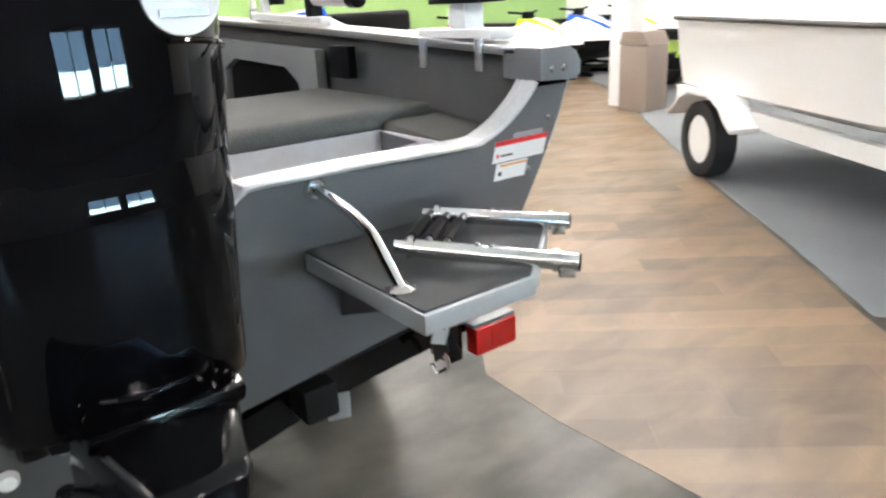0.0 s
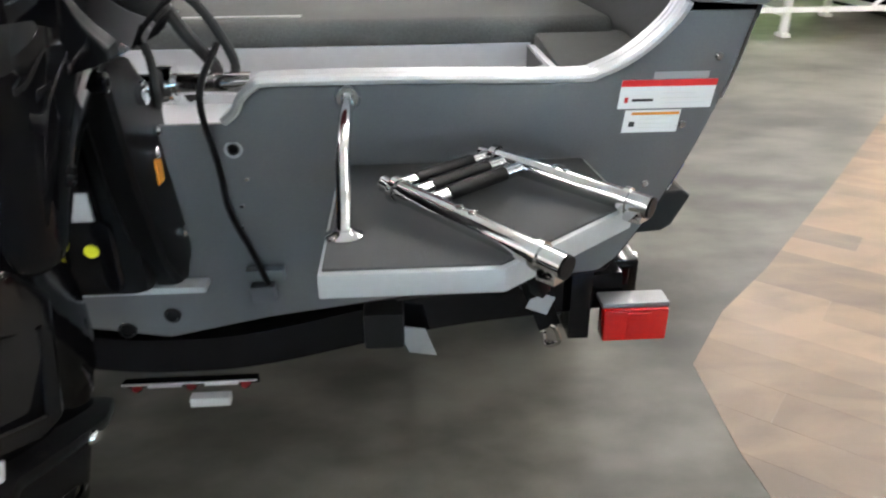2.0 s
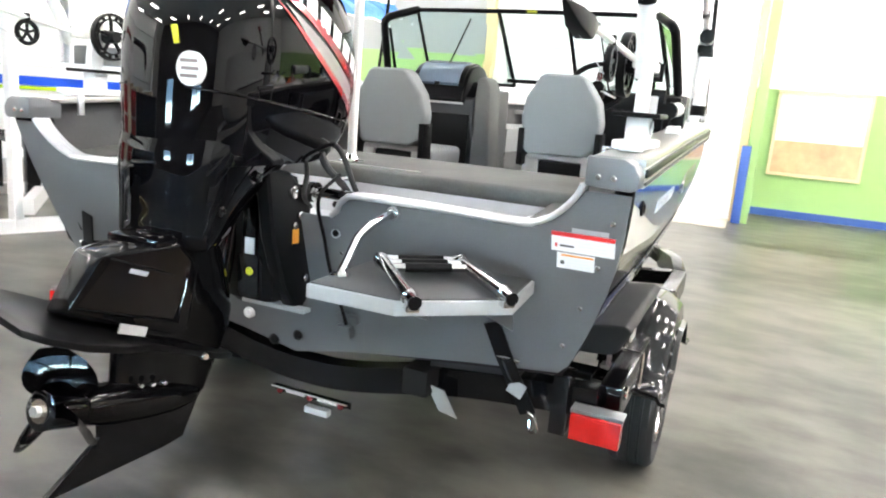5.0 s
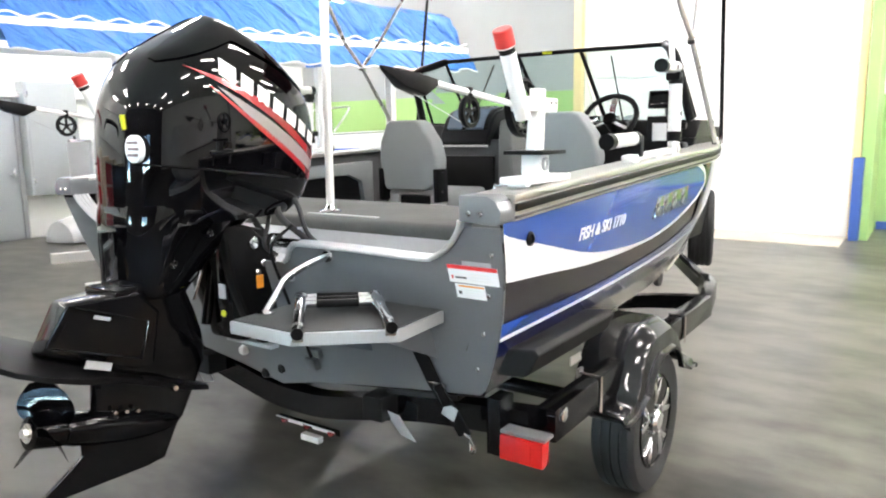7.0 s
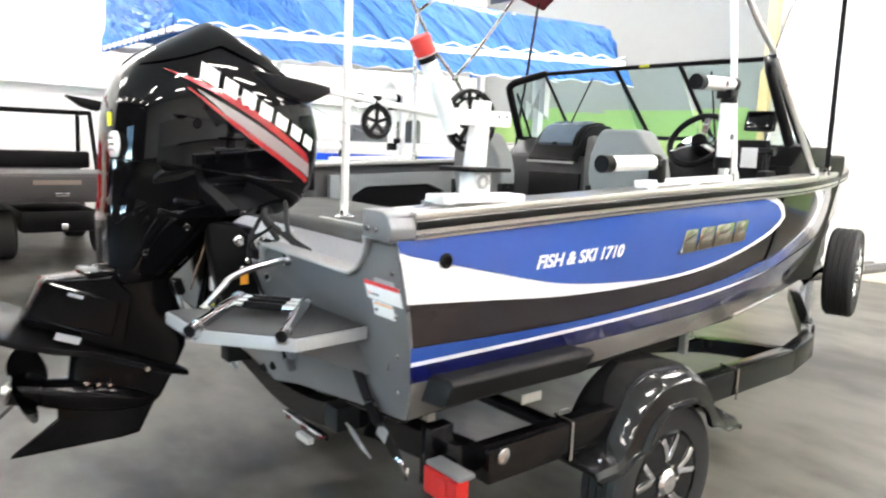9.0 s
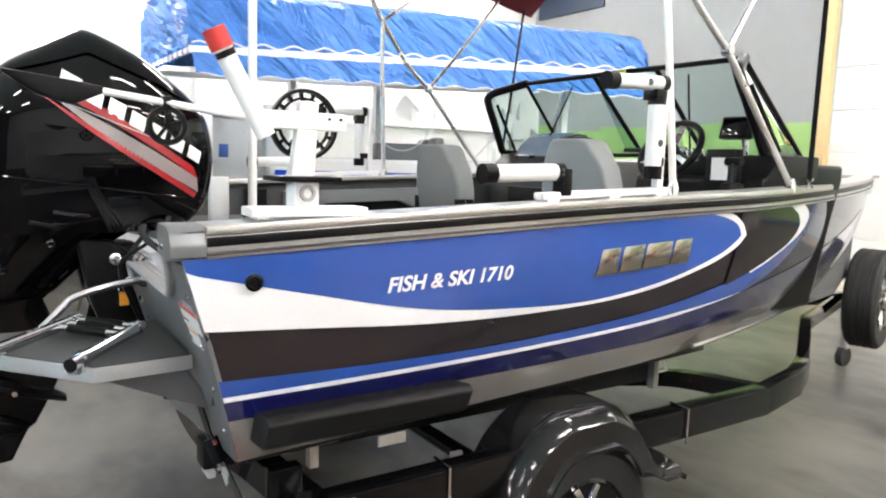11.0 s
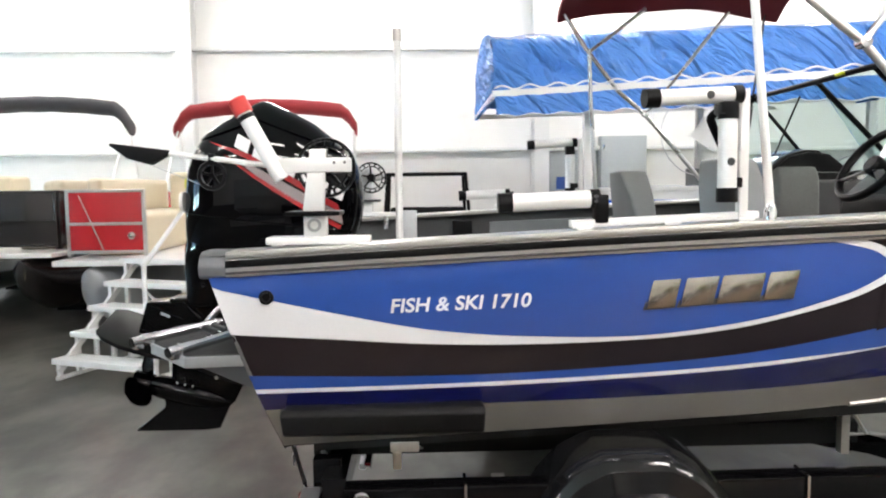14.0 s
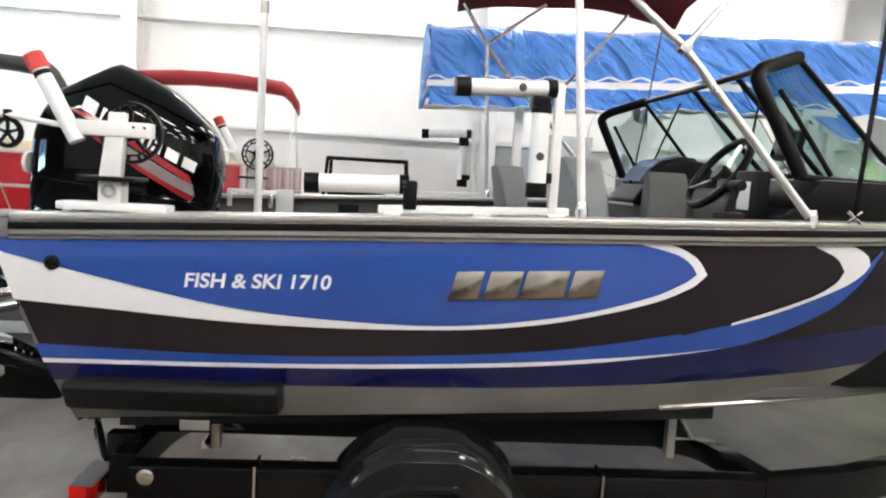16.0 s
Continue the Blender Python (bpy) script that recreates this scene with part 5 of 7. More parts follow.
# ---- gear on the gunwales ----
def downrigger(s):
    e = thing("downrigger", (s * 1.05, 0.31, 1.352), "white aluminium downrigger with a red-capped rod tube, on the gunwale", "downrigger", "downriggers")
    b = part("base_plate", box((s * 1.045, 0.32, 1.367), (0.085, 0.30, 0.022), 0.005), M_WHITEALU, e)
    part("base_foot", box((s * 1.045, 0.20, 1.354), (0.07, 0.03, 0.008), 0.002), M_WHITEALU, b)
    part("base_foot", box((s * 1.045, 0.44, 1.354), (0.07, 0.03, 0.008), 0.002), M_WHITEALU, b)
    for y in (0.19, 0.42):
        part("rail_clamp", join(box((s * 0.982, y, 1.318), (0.010, 0.026, 0.075), 0.003), box((s * 1.0, y, 1.354), (0.045, 0.026, 0.007), 0.002)), M_ALU, b, "bare metal rail clamp")
    part("pedestal", join(box((s * 1.045, 0.31, 1.408), (0.062, 0.064, 0.062), 0.006)), M_WHITEALU, e)
    part("lock_ring", lathe([(0.02, 0), (0.02, s * 0.006), (0.012, s * 0.006), (0.012, 0)], (s * 1.0765, 0.31, 1.412), "x", 20, True), M_PLATEDGE, e)
    part("tray", box((s * 1.045, 0.309, 1.446), (0.13, 0.155, 0.013), 0.004), M_BLACK, e, "black swivel tray")
    part("mast", prism([(0.275, 1.452), (0.335, 1.452), (0.345, 1.632), (0.30, 1.632)], "x", s * 1.03, s * 1.062, 0.004), M_WHITEALU, e)
    part("arm_box", box((s * 1.046, 0.305, 1.585), (0.04, 0.225, 0.042), 0.005), M_WHITEALU, e)
    for y in (0.37, 0.40):
        part("screw", lathe([(0.004, 0), (0.004, s * 0.003), (0.0005, s * 0.004)], (s * 1.066, y, 1.592), "x", 8), M_DARKPATCH, e)
    r = part("reel", lathe([(0.088, s * -0.012), (0.09, 0), (0.088, s * 0.012), (0.080, s * 0.012), (0.080, s * -0.012)], (s * 0.985, 0.337, 1.579), "x", 40, True), M_BLACK, e, "black spoked line reel")
    part("reel_inner_ring", lathe([(0.068, s * -0.005), (0.068, s * 0.005), (0.062, s * 0.005), (0.062, s * -0.005)], (s * 0.985, 0.337, 1.579), "x", 40, True), M_BLACK, r)
    for k in range(15):
        a = 2 * math.pi * k / 15
        u, w = math.cos(a), math.sin(a)
        part("rim_link", tube([(s * 0.985, 0.337 + 0.066 * u, 1.579 + 0.066 * w), (s * 0.985, 0.337 + 0.083 * u, 1.579 + 0.083 * w)], 0.01, flat=(0.010, 0.008)), M_BLACK, r)
    for k in range(5):
        a = 2 * math.pi * k / 5 + 0.35
        u, w = math.cos(a), math.sin(a)
        part("reel_spoke", tube([(s * 0.985, 0.337 + 0.02 * u, 1.579 + 0.02 * w), (s * 0.985, 0.337 + 0.065 * u, 1.579 + 0.065 * w)], 0.01, flat=(0.011, 0.010)), M_BLACK, r)
    part("reel_hub", lathe([(0.001, s * -0.03), (0.022, s * -0.03), (0.026, s * 0.03), (0.001, s * 0.04)], (s * 0.985, 0.337, 1.579), "x", 20), M_BLACK, r)
    p, q = Vector((s * 1.055, 0.215, 1.545)), Vector((s * 1.055, 0.104, 1.755))
    part("rod_tube", tube([p, q], 0.0225, 18), M_WHITEALU, e)
    part("tube_band", tube([p.lerp(q, 0.82), p.lerp(q, 0.88)], 0.0235, 18), M_BLACK, e)
    part("red_cap", tube([p.lerp(q, 0.9), p.lerp(q, 1.09), p.lerp(q, 1.1)], 0.027, 18, [1, 1, 0.9]), M_REDCAP, e, "faded red rubber cap")
    t0, t1 = Vector((s * 1.035, 0.21, 1.582)), Vector((s * 0.973, -0.27, 1.645))
    part("boom", tube([t0, t1], 0.0085, 10), M_WHITEALU, e, "slim white boom")
    d = (t1 - t0).normalized()
    part("boom_tip", soften(loft([[t1 + d * u + Vector((a * w, 0, 0.01 - c * h)) for a, c in ((-1, 0), (1, 0), (1, 1), (-1, 1))] for u, w, h in ((-0.15, 0.008, 0.015), (-0.09, 0.02, 0.05), (-0.02, 0.018, 0.04), (0.04, 0.006, 0.008))]), 0.006), M_BLACK, e, "black boom end pulley housing")
    c = t0.lerp(t1, 0.43) + Vector((0, 0, -0.05))
    pl = part("pulley", lathe([(0.042, -0.008), (0.045, 0), (0.042, 0.008), (0.032, 0.008), (0.032, -0.008)], c, "x", 28, True), M_BLACK, e, "black spoked pulley with a clip")
    for k in range(5):
        a = 2 * math.pi * k / 5 + 0.3
        part("pulley_spoke", tube([c, c + Vector((0, math.cos(a), math.sin(a))) * 0.034], 0.005, flat=(0.007, 0.008)), M_BLACK, pl)
    part("pulley_clip", box(c + Vector((0, 0, 0.05)), (0.016, 0.02, 0.03), 0.004), M_BLACK, pl)
    part("line", tube([c + Vector((0, 0, -0.04)), t1 + Vector((0, 0.03, -0.03))], 0.0012, 5), M_PLATEDGE, pl)
    return e


def rod_rack(s):
    e = thing("rod_holder_rack", (s * 1.055, 1.34, 1.39), "white aluminium rod holder rack with three capped tubes, on the gunwale", "rod holder", "rod holder racks")
    b = part("base_bar", box((s * 1.05, 1.34, 1.414), (0.045, 0.56, 0.022), 0.004, rx(2.2)), M_WHITEALU, e)
    for y in (1.10, 1.36, 1.58):
        part("base_foot", box((s * 1.05, y, gun_z(y) + 0.014), (0.055, 0.05, 0.012), 0.003), M_WHITEALU, b)
    part("upright", box((s * 1.065, 1.568, 1.605), (0.03, 0.026, 0.375), 0.003), M_WHITEALU, e)

    def holder(p, q, r, badge):
        p, q = Vector(p), Vector(q)
        t = part("tube", tube([p, q], r, 20), M_WHITEALU, e, "white rod tube")
        part("end_cap", tube([p + (p - q).normalized() * 0.012, p + (q - p).normalized() * 0.03], r * 1.14, 20), M_BLACK, t, "black rubber end")
        part("end_cap", tube([q + (q - p).normalized() * 0.006, q - (q - p).normalized() * 0.022], r * 1.1, 20), M_BLACK, t)
        m = p.lerp(q, badge) + Vector((s * r * 0.98, 0, 0))
        part("oval_badge", lathe([(0.012, 0), (0.011, s * 0.002), (0.001, s * 0.003)], m, "x", 16), M_DARKPATCH, t)
    holder((s * 1.105, 1.272, 1.762), (s * 1.085, 1.545, 1.775), 0.024, 0.65)
    holder((s * 1.09, 1.512, 1.475), (s * 1.09, 1.512, 1.725), 0.027, 0.42)
    holder((s * 1.052, 0.858, 1.468), (s * 1.052, 1.14, 1.478), 0.026, 0.97)
    part("top_clamp", box((s * 1.085, 1.508, 1.735), (0.06, 0.052, 0.035), 0.006), M_BLACK, e)
    part("low_clamp", box((s * 1.055, 1.15, 1.448), (0.05, 0.04, 0.085), 0.008), M_BLACK, e, "black tube clamp")
    part("mid_clamp", box((s * 1.08, 1.53, 1.52), (0.04, 0.05, 0.03), 0.004), M_BLACK, e)
    return e


for s in (1, -1):
    downrigger(s)
    rod_rack(s)

# stern light pole and its socket
pole = thing("light_pole", (0.0, 0.525, 1.196), "tall slim aluminium stern light pole standing in the rear deck", "light pole")
part("pole", tube([(0, 0.525, 1.196), (0, 0.527, 2.17)], 0.0165, 14), M_WHITEALU, pole)
part("pole_tip", tube([(0, 0.527, 2.15), (0, 0.527, 2.20)], 0.02, 14), M_GUNWALE, pole)
part("socket", lathe([(0.045, 0.0), (0.045, 0.006), (0.025, 0.012), (0.018, 0.03), (0.001, 0.03)], (0, 0.525, 1.196), "z", 20), M_CHROME, pole)
whole("seat_socket_post", box((-0.578, 0.557, 1.298), (0.04, 0.085, 0.205), 0.004), M_SHEET, "short grey aluminium post on the rear deck", "post")
hg = thing("deck_hinge_row", (0.1, 0.44, 1.196), "row of small deck screws and hinge leaf", "hinge")
part("hinge_leaf", box((0.14, 0.44, 1.1975), (0.36, 0.022, 0.003), 0.001), M_GUNWALE, hg)

# ---- seats ----
def seat(x, y, z0, turn=0):
    e = thing("helm_seat", (x, y, 0.87), "grey vinyl pedestal boat seat with black hinges", "seat", "boat seats")
    lift = z0 - 1.67
    out = [(-0.165, 1.275), (-0.19, 1.30), (-0.198, 1.38), (-0.205, 1.45), (-0.185, 1.55), (-0.145, 1.61), (-0.115, 1.655), (-0.085, 1.672), (0.085, 1.672), (0.115, 1.655), (0.145, 1.61), (0.185, 1.55), (0.205, 1.45), (0.195, 1.38), (0.175, 1.31), (0.12, 1.275)]
    bm = prism([(x + u, v + lift) for u, v in out], "y", y - 0.05, y + 0.055, 0.035, 4)
    for v in bm.verts:
        v.co.y -= (v.co.z - 1.25 - lift) * 0.12
        v.co.y += 0.03 * (1 - ((v.co.x - x) / 0.2) ** 2) * (-1 if v.co.y < y else 0.3)
    part("backrest", bm, M_SEAT, e, "grey moulded backrest", 50)
    for s in (1, -1):
        part("hinge", prism([(y - 0.075, 1.21 + lift), (y + 0.03, 1.21 + lift), (y + 0.02, 1.40 + lift), (y - 0.08, 1.40 + lift)], "x", x + s * 0.180, x + s * 0.212, 0.006), M_BLACK, e, "black hinge plate")
        for z in (1.27, 1.385):
            part("hinge_bolt", lathe([(0.008, 0), (0.008, s * 0.004), (0.001, s * 0.005)], (x + s * 0.212, y - 0.03, z + lift), "x", 10), M_CHROME, e)
    c = part("cushion", box((x, y + 0.24, 1.215 + lift), (0.42, 0.44, 0.11), 0.04, None, 4), M_SEAT, e, "grey seat cushion")
    part("cushion_edge", box((x, y + 0.0, 1.262 + lift), (0.34, 0.05, 0.03), 0.008), M_SEATLIGHT, c)
    for s in (1, -1):
        part("seat_shell", box((x + s * 0.155, y + 0.02, 1.19 + lift), (0.085, 0.07, 0.14), 0.012), M_SEATLIGHT, e, "light grey seat shell")
    part("seat_core", box((x, y + 0.03, 1.19 + lift), (0.23, 0.06, 0.10), 0.01), M_BLACK, e)
    part("slide_rail", box((x, y + 0.12, 1.12 + lift), (0.24, 0.26, 0.022), 0.004), M_CHROME, e)
    part("pedestal", lathe([(0.11, 0.0), (0.11, 0.01), (0.045, 0.03), (0.04, 0.25 + lift), (0.001, 0.25 + lift)], (x, y + 0.16, 0.87), "z", 24), M_ALU, e)
    return e


seat(0.432, 1.85, 1.61)
seat(-0.465, 1.73, 1.585)

# ---- consoles, wheel, windscreen ----
def console(s):
    e = thing("console", (s * 0.62, 2.6, 0.87), "dark grey boat console beside the walkway", "console", "boat consoles")
    body = loft([[(s * x, y, z) for x, y in ((0.26, 2.33 + k), (0.95 - q, 2.33 + k), (0.95 - q, 2.95), (0.26, 2.98))] for z, k, q in ((0.87, 0.1, 0.1), (1.30, 0.0, 0.03), (1.46, 0.02, 0.0), (1.535, 0.14, 0.0))])
    part("body", soften(body, 0.02, 3), M_BLACK if s > 0 else M_DARKPATCH, e, "dark moulded console body", 40)
    part("dash", soften(loft([[(s * x, y, z) for y, z in ((2.36, 1.47), (2.47, 1.57), (2.75, 1.57), (2.75, 1.47))] for x in (0.27, 0.95)]), 0.012), M_BLACK, e, "black dash top")
    if s < 0:
        # Flat black sheet puts the opening's shade on the closed console face.
        part("footwell", box((-0.49, 2.322, 1.13), (0.42, 0.02, 0.48), 0.03), M_BLACK, e, "black sheet standing for the shaded footwell opening")
        part("knee_column", prism([(-0.245, 1.46), (-0.235, 1.585), (-0.19, 1.60), (-0.155, 1.54), (-0.135, 1.2), (-0.11, 0.875), (-0.25, 0.875), (-0.245, 1.2)], "y", 2.30, 2.50, 0.025, 3), M_DECKCARPET, e, "grey moulded column")
        g = part("glove_box", prism([(2.30, 1.43), (2.29, 1.455), (2.345, 1.53), (2.385, 1.60), (2.44, 1.648), (2.54, 1.672), (2.64, 1.66), (2.72, 1.60), (2.72, 1.43)], "x", -0.70, -0.325, 0.03, 4), M_BLACK, e, "dark grey domed glove box")
        dome = [(2.345, 1.541), (2.380, 1.605), (2.436, 1.655), (2.535, 1.681), (2.60, 1.677)]
        part("lid", soften(loft([[(x, y - 0.004, z + 0.002) for y, z in dome] + [(x, y + 0.02, z - 0.02) for y, z in dome[::-1]] for x in (-0.68, -0.345)]), 0.008), M_BLACK, g, "black rimmed lid")
        part("lid_face", loft([[(x, y - 0.010, z + 0.008) for y, z in dome[:4]] + [(x, y + 0.004, z - 0.006) for y, z in dome[3::-1]] for x in (-0.65, -0.375)]), M_LIDFACE, g, "lid face with a blue-grey overhead reflection in its colour", 60)
        part("lid_latch", box((-0.512, 2.335, 1.545), (0.035, 0.02, 0.02), 0.005), M_BLACK, g)
        part("shelf_lip", box((-0.50, 2.285, 1.432), (0.38, 0.012, 0.012), 0.003), M_SEATLIGHT, g, "pale shelf edge")
    else:
        for x in (0.38, 0.47, 0.56):
            part("gauge", tube([(x, 2.425, 1.555), (x, 2.405, 1.585)], 0.035, 20), M_CHROME, e, "chrome-ringed gauge")
        side = part("side_panel", box((0.775, 2.322, 1.47), (0.15, 0.05, 0.24), 0.01), M_BLACK, e, "black side panel")
        part("paper_label", box((0.775, 2.294, 1.505), (0.08, 0.003, 0.095)), M_WHITE, side, "white paper label")
        part("red_switch", box((0.77, 2.297, 1.372), (0.045, 0.012, 0.014), 0.003), M_REDPRINT, side)
        part("throttle", join(box((0.93, 2.17, 1.40), (0.05, 0.10, 0.10), 0.015), tube([(0.92, 2.17, 1.43), (0.91, 2.20, 1.53)], 0.014, 12), tube([(0.945, 2.20, 1.535), (0.875, 2.20, 1.535)], 0.017, 12)), M_BLACK, e, "black throttle lever")
    return e


console(1)
console(-1)
whl = thing("steering_wheel", (0.467, 2.4, 1.55), "black steering wheel with brushed metal spokes", "steering wheel")
ctr, ax = Vector((0.467, 2.345, 1.585)), Vector((0, -0.82, 0.57))
u1, u2 = Vector((1, 0, 0)), Vector((0, 0.57, 0.82))
part("wheel_rim", join(tube([ctr + (u1 * math.cos(2 * math.pi * k / 40) + u2 * math.sin(2 * math.pi * k / 40)) * 0.155 for k in range(41)], 0.016, 10)), M_BLACK, whl, "black padded rim")
for a in (90, 210, 330):
    part("spoke", tube([ctr - ax * 0.02, ctr + (u1 * math.cos(radians(a)) + u2 * math.sin(radians(a))) * 0.15], 0.01, flat=(0.035, 0.006)), M_ALU, whl)
part("hub", tube([ctr - ax * 0.09, ctr, ctr + ax * 0.012], 0.04, 20, [0.8, 1, 0.8]), M_BLACK, whl)
ff = thing("fish_finder", (0.76, 2.5, 1.57), "black fish finder on a ball mount", "fish finder")
part("screen_body", box((0.73, 2.46, 1.685), (0.15, 0.035, 0.10), 0.01, rx(-14)), M_BLACK, ff)
part("screen", box((0.73, 2.4405, 1.689), (0.12, 0.003, 0.075), 0.001, rx(-14)), M_BLACKGLOSS, ff, "glossy dark screen")
part("mount", tube([(0.75, 2.5, 1.565), (0.75, 2.5, 1.62), (0.745, 2.48, 1.67)], 0.014, 10), M_CHROME, ff)

wind = thing("windscreen", (0, 2.6, 1.54), "black-framed walk-through windscreen of clear glass", "windscreen")
for s in (1, -1):
    A, B, C, D = [Vector((s * x, y, z)) for x, y, z in ((0.86, 2.245, 1.905), (0.74, 2.455, 1.985), (0.80, 2.86, 1.565), (0.90, 2.42, 1.575))]
    E, F = Vector((s * 0.215, 2.50, 1.995)), Vector((s * 0.215, 2.93, 1.575))
    for name, quad in (("side_pane", (A, B, C, D)), ("front_pane", (B, E, F, C))):
        n = (quad[1] - quad[0]).cross(quad[2] - quad[0]).normalized() * 0.003
        p = part(name, loft([[v - n for v in quad], [v + n for v in quad]]), M_GLASS, wind, "clear windscreen pane")
        p.visible_shadow = False
    for line in ((B, E), (B, C), (E, F), (D, C), (C, F)):
        thick = 0.011 if line in ((B, C),) else 0.013
        part("frame_bar", tube([line[0], line[1]], thick, 10), M_BLACK, wind, "black frame bar")
    bend = [D, D.lerp(A, 0.5), D.lerp(A, 0.86), A.lerp(D, 0.05).lerp(B, 0.04), A.lerp(B, 0.22), A.lerp(B, 0.6), B]
    part("frame_bar", tube(arc(bend, 4), 0.024, 12), M_BLACK, wind, "thick rounded black frame bar")
    part("seal_strip", tube([A.lerp(D, 0.12) + Vector((0, 0.07, -0.01)), D + Vector((0, 0.10, 0.01))], 0.009, 8), M_BLACK, wind)
    part("corner_joint", lathe([(0.001, -0.02), (0.02, -0.012), (0.022, 0), (0.02, 0.012), (0.001, 0.02)], B, "x", 12), M_BLACK, wind)
    part("support_rod", tube([Vector((s * 0.40, 2.52, 1.95)), Vector((s * 0.52, 2.42, 1.57))], 0.005, 8), M_BLACK, wind)
part("centre_bar", tube([(-0.215, 2.50, 1.995), (0.215, 2.50, 1.995)], 0.013, 10), M_BLACK, wind)
part("centre_sill", tube([(-0.215, 2.78, 1.60), (0.215, 2.78, 1.60)], 0.013, 10), M_BLACK, wind)
part("latch", box((0.0, 2.49, 1.995), (0.06, 0.03, 0.014), 0.003), M_YELLOWDOT, wind, "small yellow latch")
gp = part("gate_pane", loft([[(x, y - d, z) for x, y, z in ((-0.21, 2.50, 1.99), (0.21, 2.50, 1.99), (0.21, 2.78, 1.605), (-0.21, 2.78, 1.605))] for d in (-0.003, 0.003)]), M_GLASS, wind, "clear gate pane")
gp.visible_shadow = False
whole("hang_tag", box((-4.05, 3.55, 2.02), (0.006, 0.30, 0.24), 0, rx(-35)), M_WHITE, "white card tag hanging over the runabout", "tag")
whole("hose_loop", tube([(-4.1 + 0.03 * math.sin(2 * a), 3.5 + 0.42 * math.cos(a), 2.03 + 0.42 * math.sin(a)) for a in [2 * math.pi * k / 48 for k in range(49)]], 0.006, 8), M_SHEET, "thin pale hose coiled in a loop over the runabout", "hose")

bow = thing("bow_seating", (0, 3.5, 0.87), "pale vinyl bow cushions ahead of the windscreen", "seat")
for s in (1, -1):
    part("bow_cushion", loft([[(s * x, y, z) for x, z in ((0.28, 1.12), (0.28, 1.28), (w, 1.30), (w, 1.12))] for y, w in ((3.05, 0.72), (3.6, 0.6), (4.1, 0.42))]), M_SEAT, bow)
    part("bow_base", loft([[(s * x, y, z) for x, z in ((0.28, 0.87), (0.28, 1.12), (w, 1.12), (w, 0.87))] for y, w in ((3.05, 0.72), (3.6, 0.6), (4.1, 0.42))]), M_CARPET, bow)
part("bow_deck", loft([[(-w, y, 1.38), (w, y, 1.38), (w, y, 1.41), (-w, y, 1.41)] for y, w in ((3.9, 0.55), (4.5, 0.32), (5.0, 0.06))]), M_SEATLIGHT, bow)
part("bow_locker", box((0.02, 4.12, 1.13), (0.5, 0.04, 0.5), 0.01), M_SEATLIGHT, bow)
part("speaker", lathe([(0.07, 0.0), (0.07, -0.012), (0.05, -0.02), (0.02, -0.01), (0.001, -0.012)], (0.03, 4.10, 1.26), "y", 24), M_BLACK, bow, "round black speaker")

# side pockets on the inner sides
for s in (1, -1):
    k = thing("side_pocket", (s * 0.98, 1.5, 1.1), "grey moulded side storage panel with a dark pocket", "storage panel", "side pockets")
    frame_pts = [(1.02, 1.315), (1.95, 1.345), (1.95, 1.0), (1.88, 1.0), (1.84, 1.22), (1.72, 1.265), (1.26, 1.25), (1.17, 1.2), (1.12, 1.0), (1.02, 1.0)]
    part("pocket_frame", prism(frame_pts, "x", s * 0.972, s * 1.012, 0.006), M_SEAT, k, "grey moulded frame")
    part("pocket_back", prism([(1.1, 1.0), (1.9, 1.0), (1.9, 1.28), (1.1, 1.28)], "x", s * 1.004, s * 1.010), M_BLACK, k, "dark recess")
    part("cup_rail", box((s * 0.985, 0.86, 1.28), (0.03, 0.12, 0.10), 0.006), M_BLACK, k)

# ---- bimini top ----
bim = thing("bimini_top", (0, 1.65, 1.42), "open burgundy bimini top on a bright tube frame", "bimini top")
for s in (1, -1):
    f = 1.06
    legA = part("main_leg", tube([(s * 1.058, 1.66, 1.425), (s * 1.02, 1.615, 2.05), (s * 0.99, 1.60, 2.30)], 0.0125, 12), M_ALU if s < 0 else M_WHITEALU, bim, "bright main leg")
    part("foot", lathe([(0.02, -0.01), (0.02, 0.02), (0.013, 0.045), (0.001, 0.045)], (s * 1.058, 1.66, 1.412), "z", 14), M_CHROME, legA)
    legB = part("fore_leg", tube([(s * 1.052, 2.375, 1.442), (s * 1.03, 1.94, 1.93), (s * 1.02, 1.78, 2.06), (s * 0.99, 1.58, 2.30), (s * 0.98, 1.45, 2.50)], 0.0125, 12), M_ALU, bim)
    part("foot", lathe([(0.02, -0.01), (0.02, 0.02), (0.013, 0.045), (0.001, 0.045)], (s * 1.052, 2.375, 1.428), "z", 14), M_CHROME, legB)
    part("fork", tube([(s * 1.03, 1.94, 1.93), (s * 1.0, 2.10, 2.12), (s * 0.98, 2.40, 2.50)], 0.010, 10), M_ALU, bim)
    part("fork", tube([(s * 0.99, 1.60, 2.28), (s * 0.98, 1.92, 2.52)], 0.010, 10), M_ALU, bim)
    part("joint", lathe([(0.001, -0.02), (0.018, -0.018), (0.018, 0.018), (0.001, 0.02)], (s * 1.03, 1.94, 1.93), "x", 12), M_CHROME, bim)
    part("hold_strap", tube([(s * 1.045, 2.515, 1.455), (s * 0.99, 2.62, 2.52)], 0.004, flat=(0.022, 0.003)), M_BLACK, bim, "black hold-down strap")
    part("strap_eye", join(tube([(s * 1.05, 2.49, 1.44), (s * 1.05, 2.535, 1.475)], 0.005, 8), tube([(s * 1.05, 2.535, 1.44), (s * 1.05, 2.49, 1.475)], 0.005, 8)), M_CHROME, bim)
rows = []
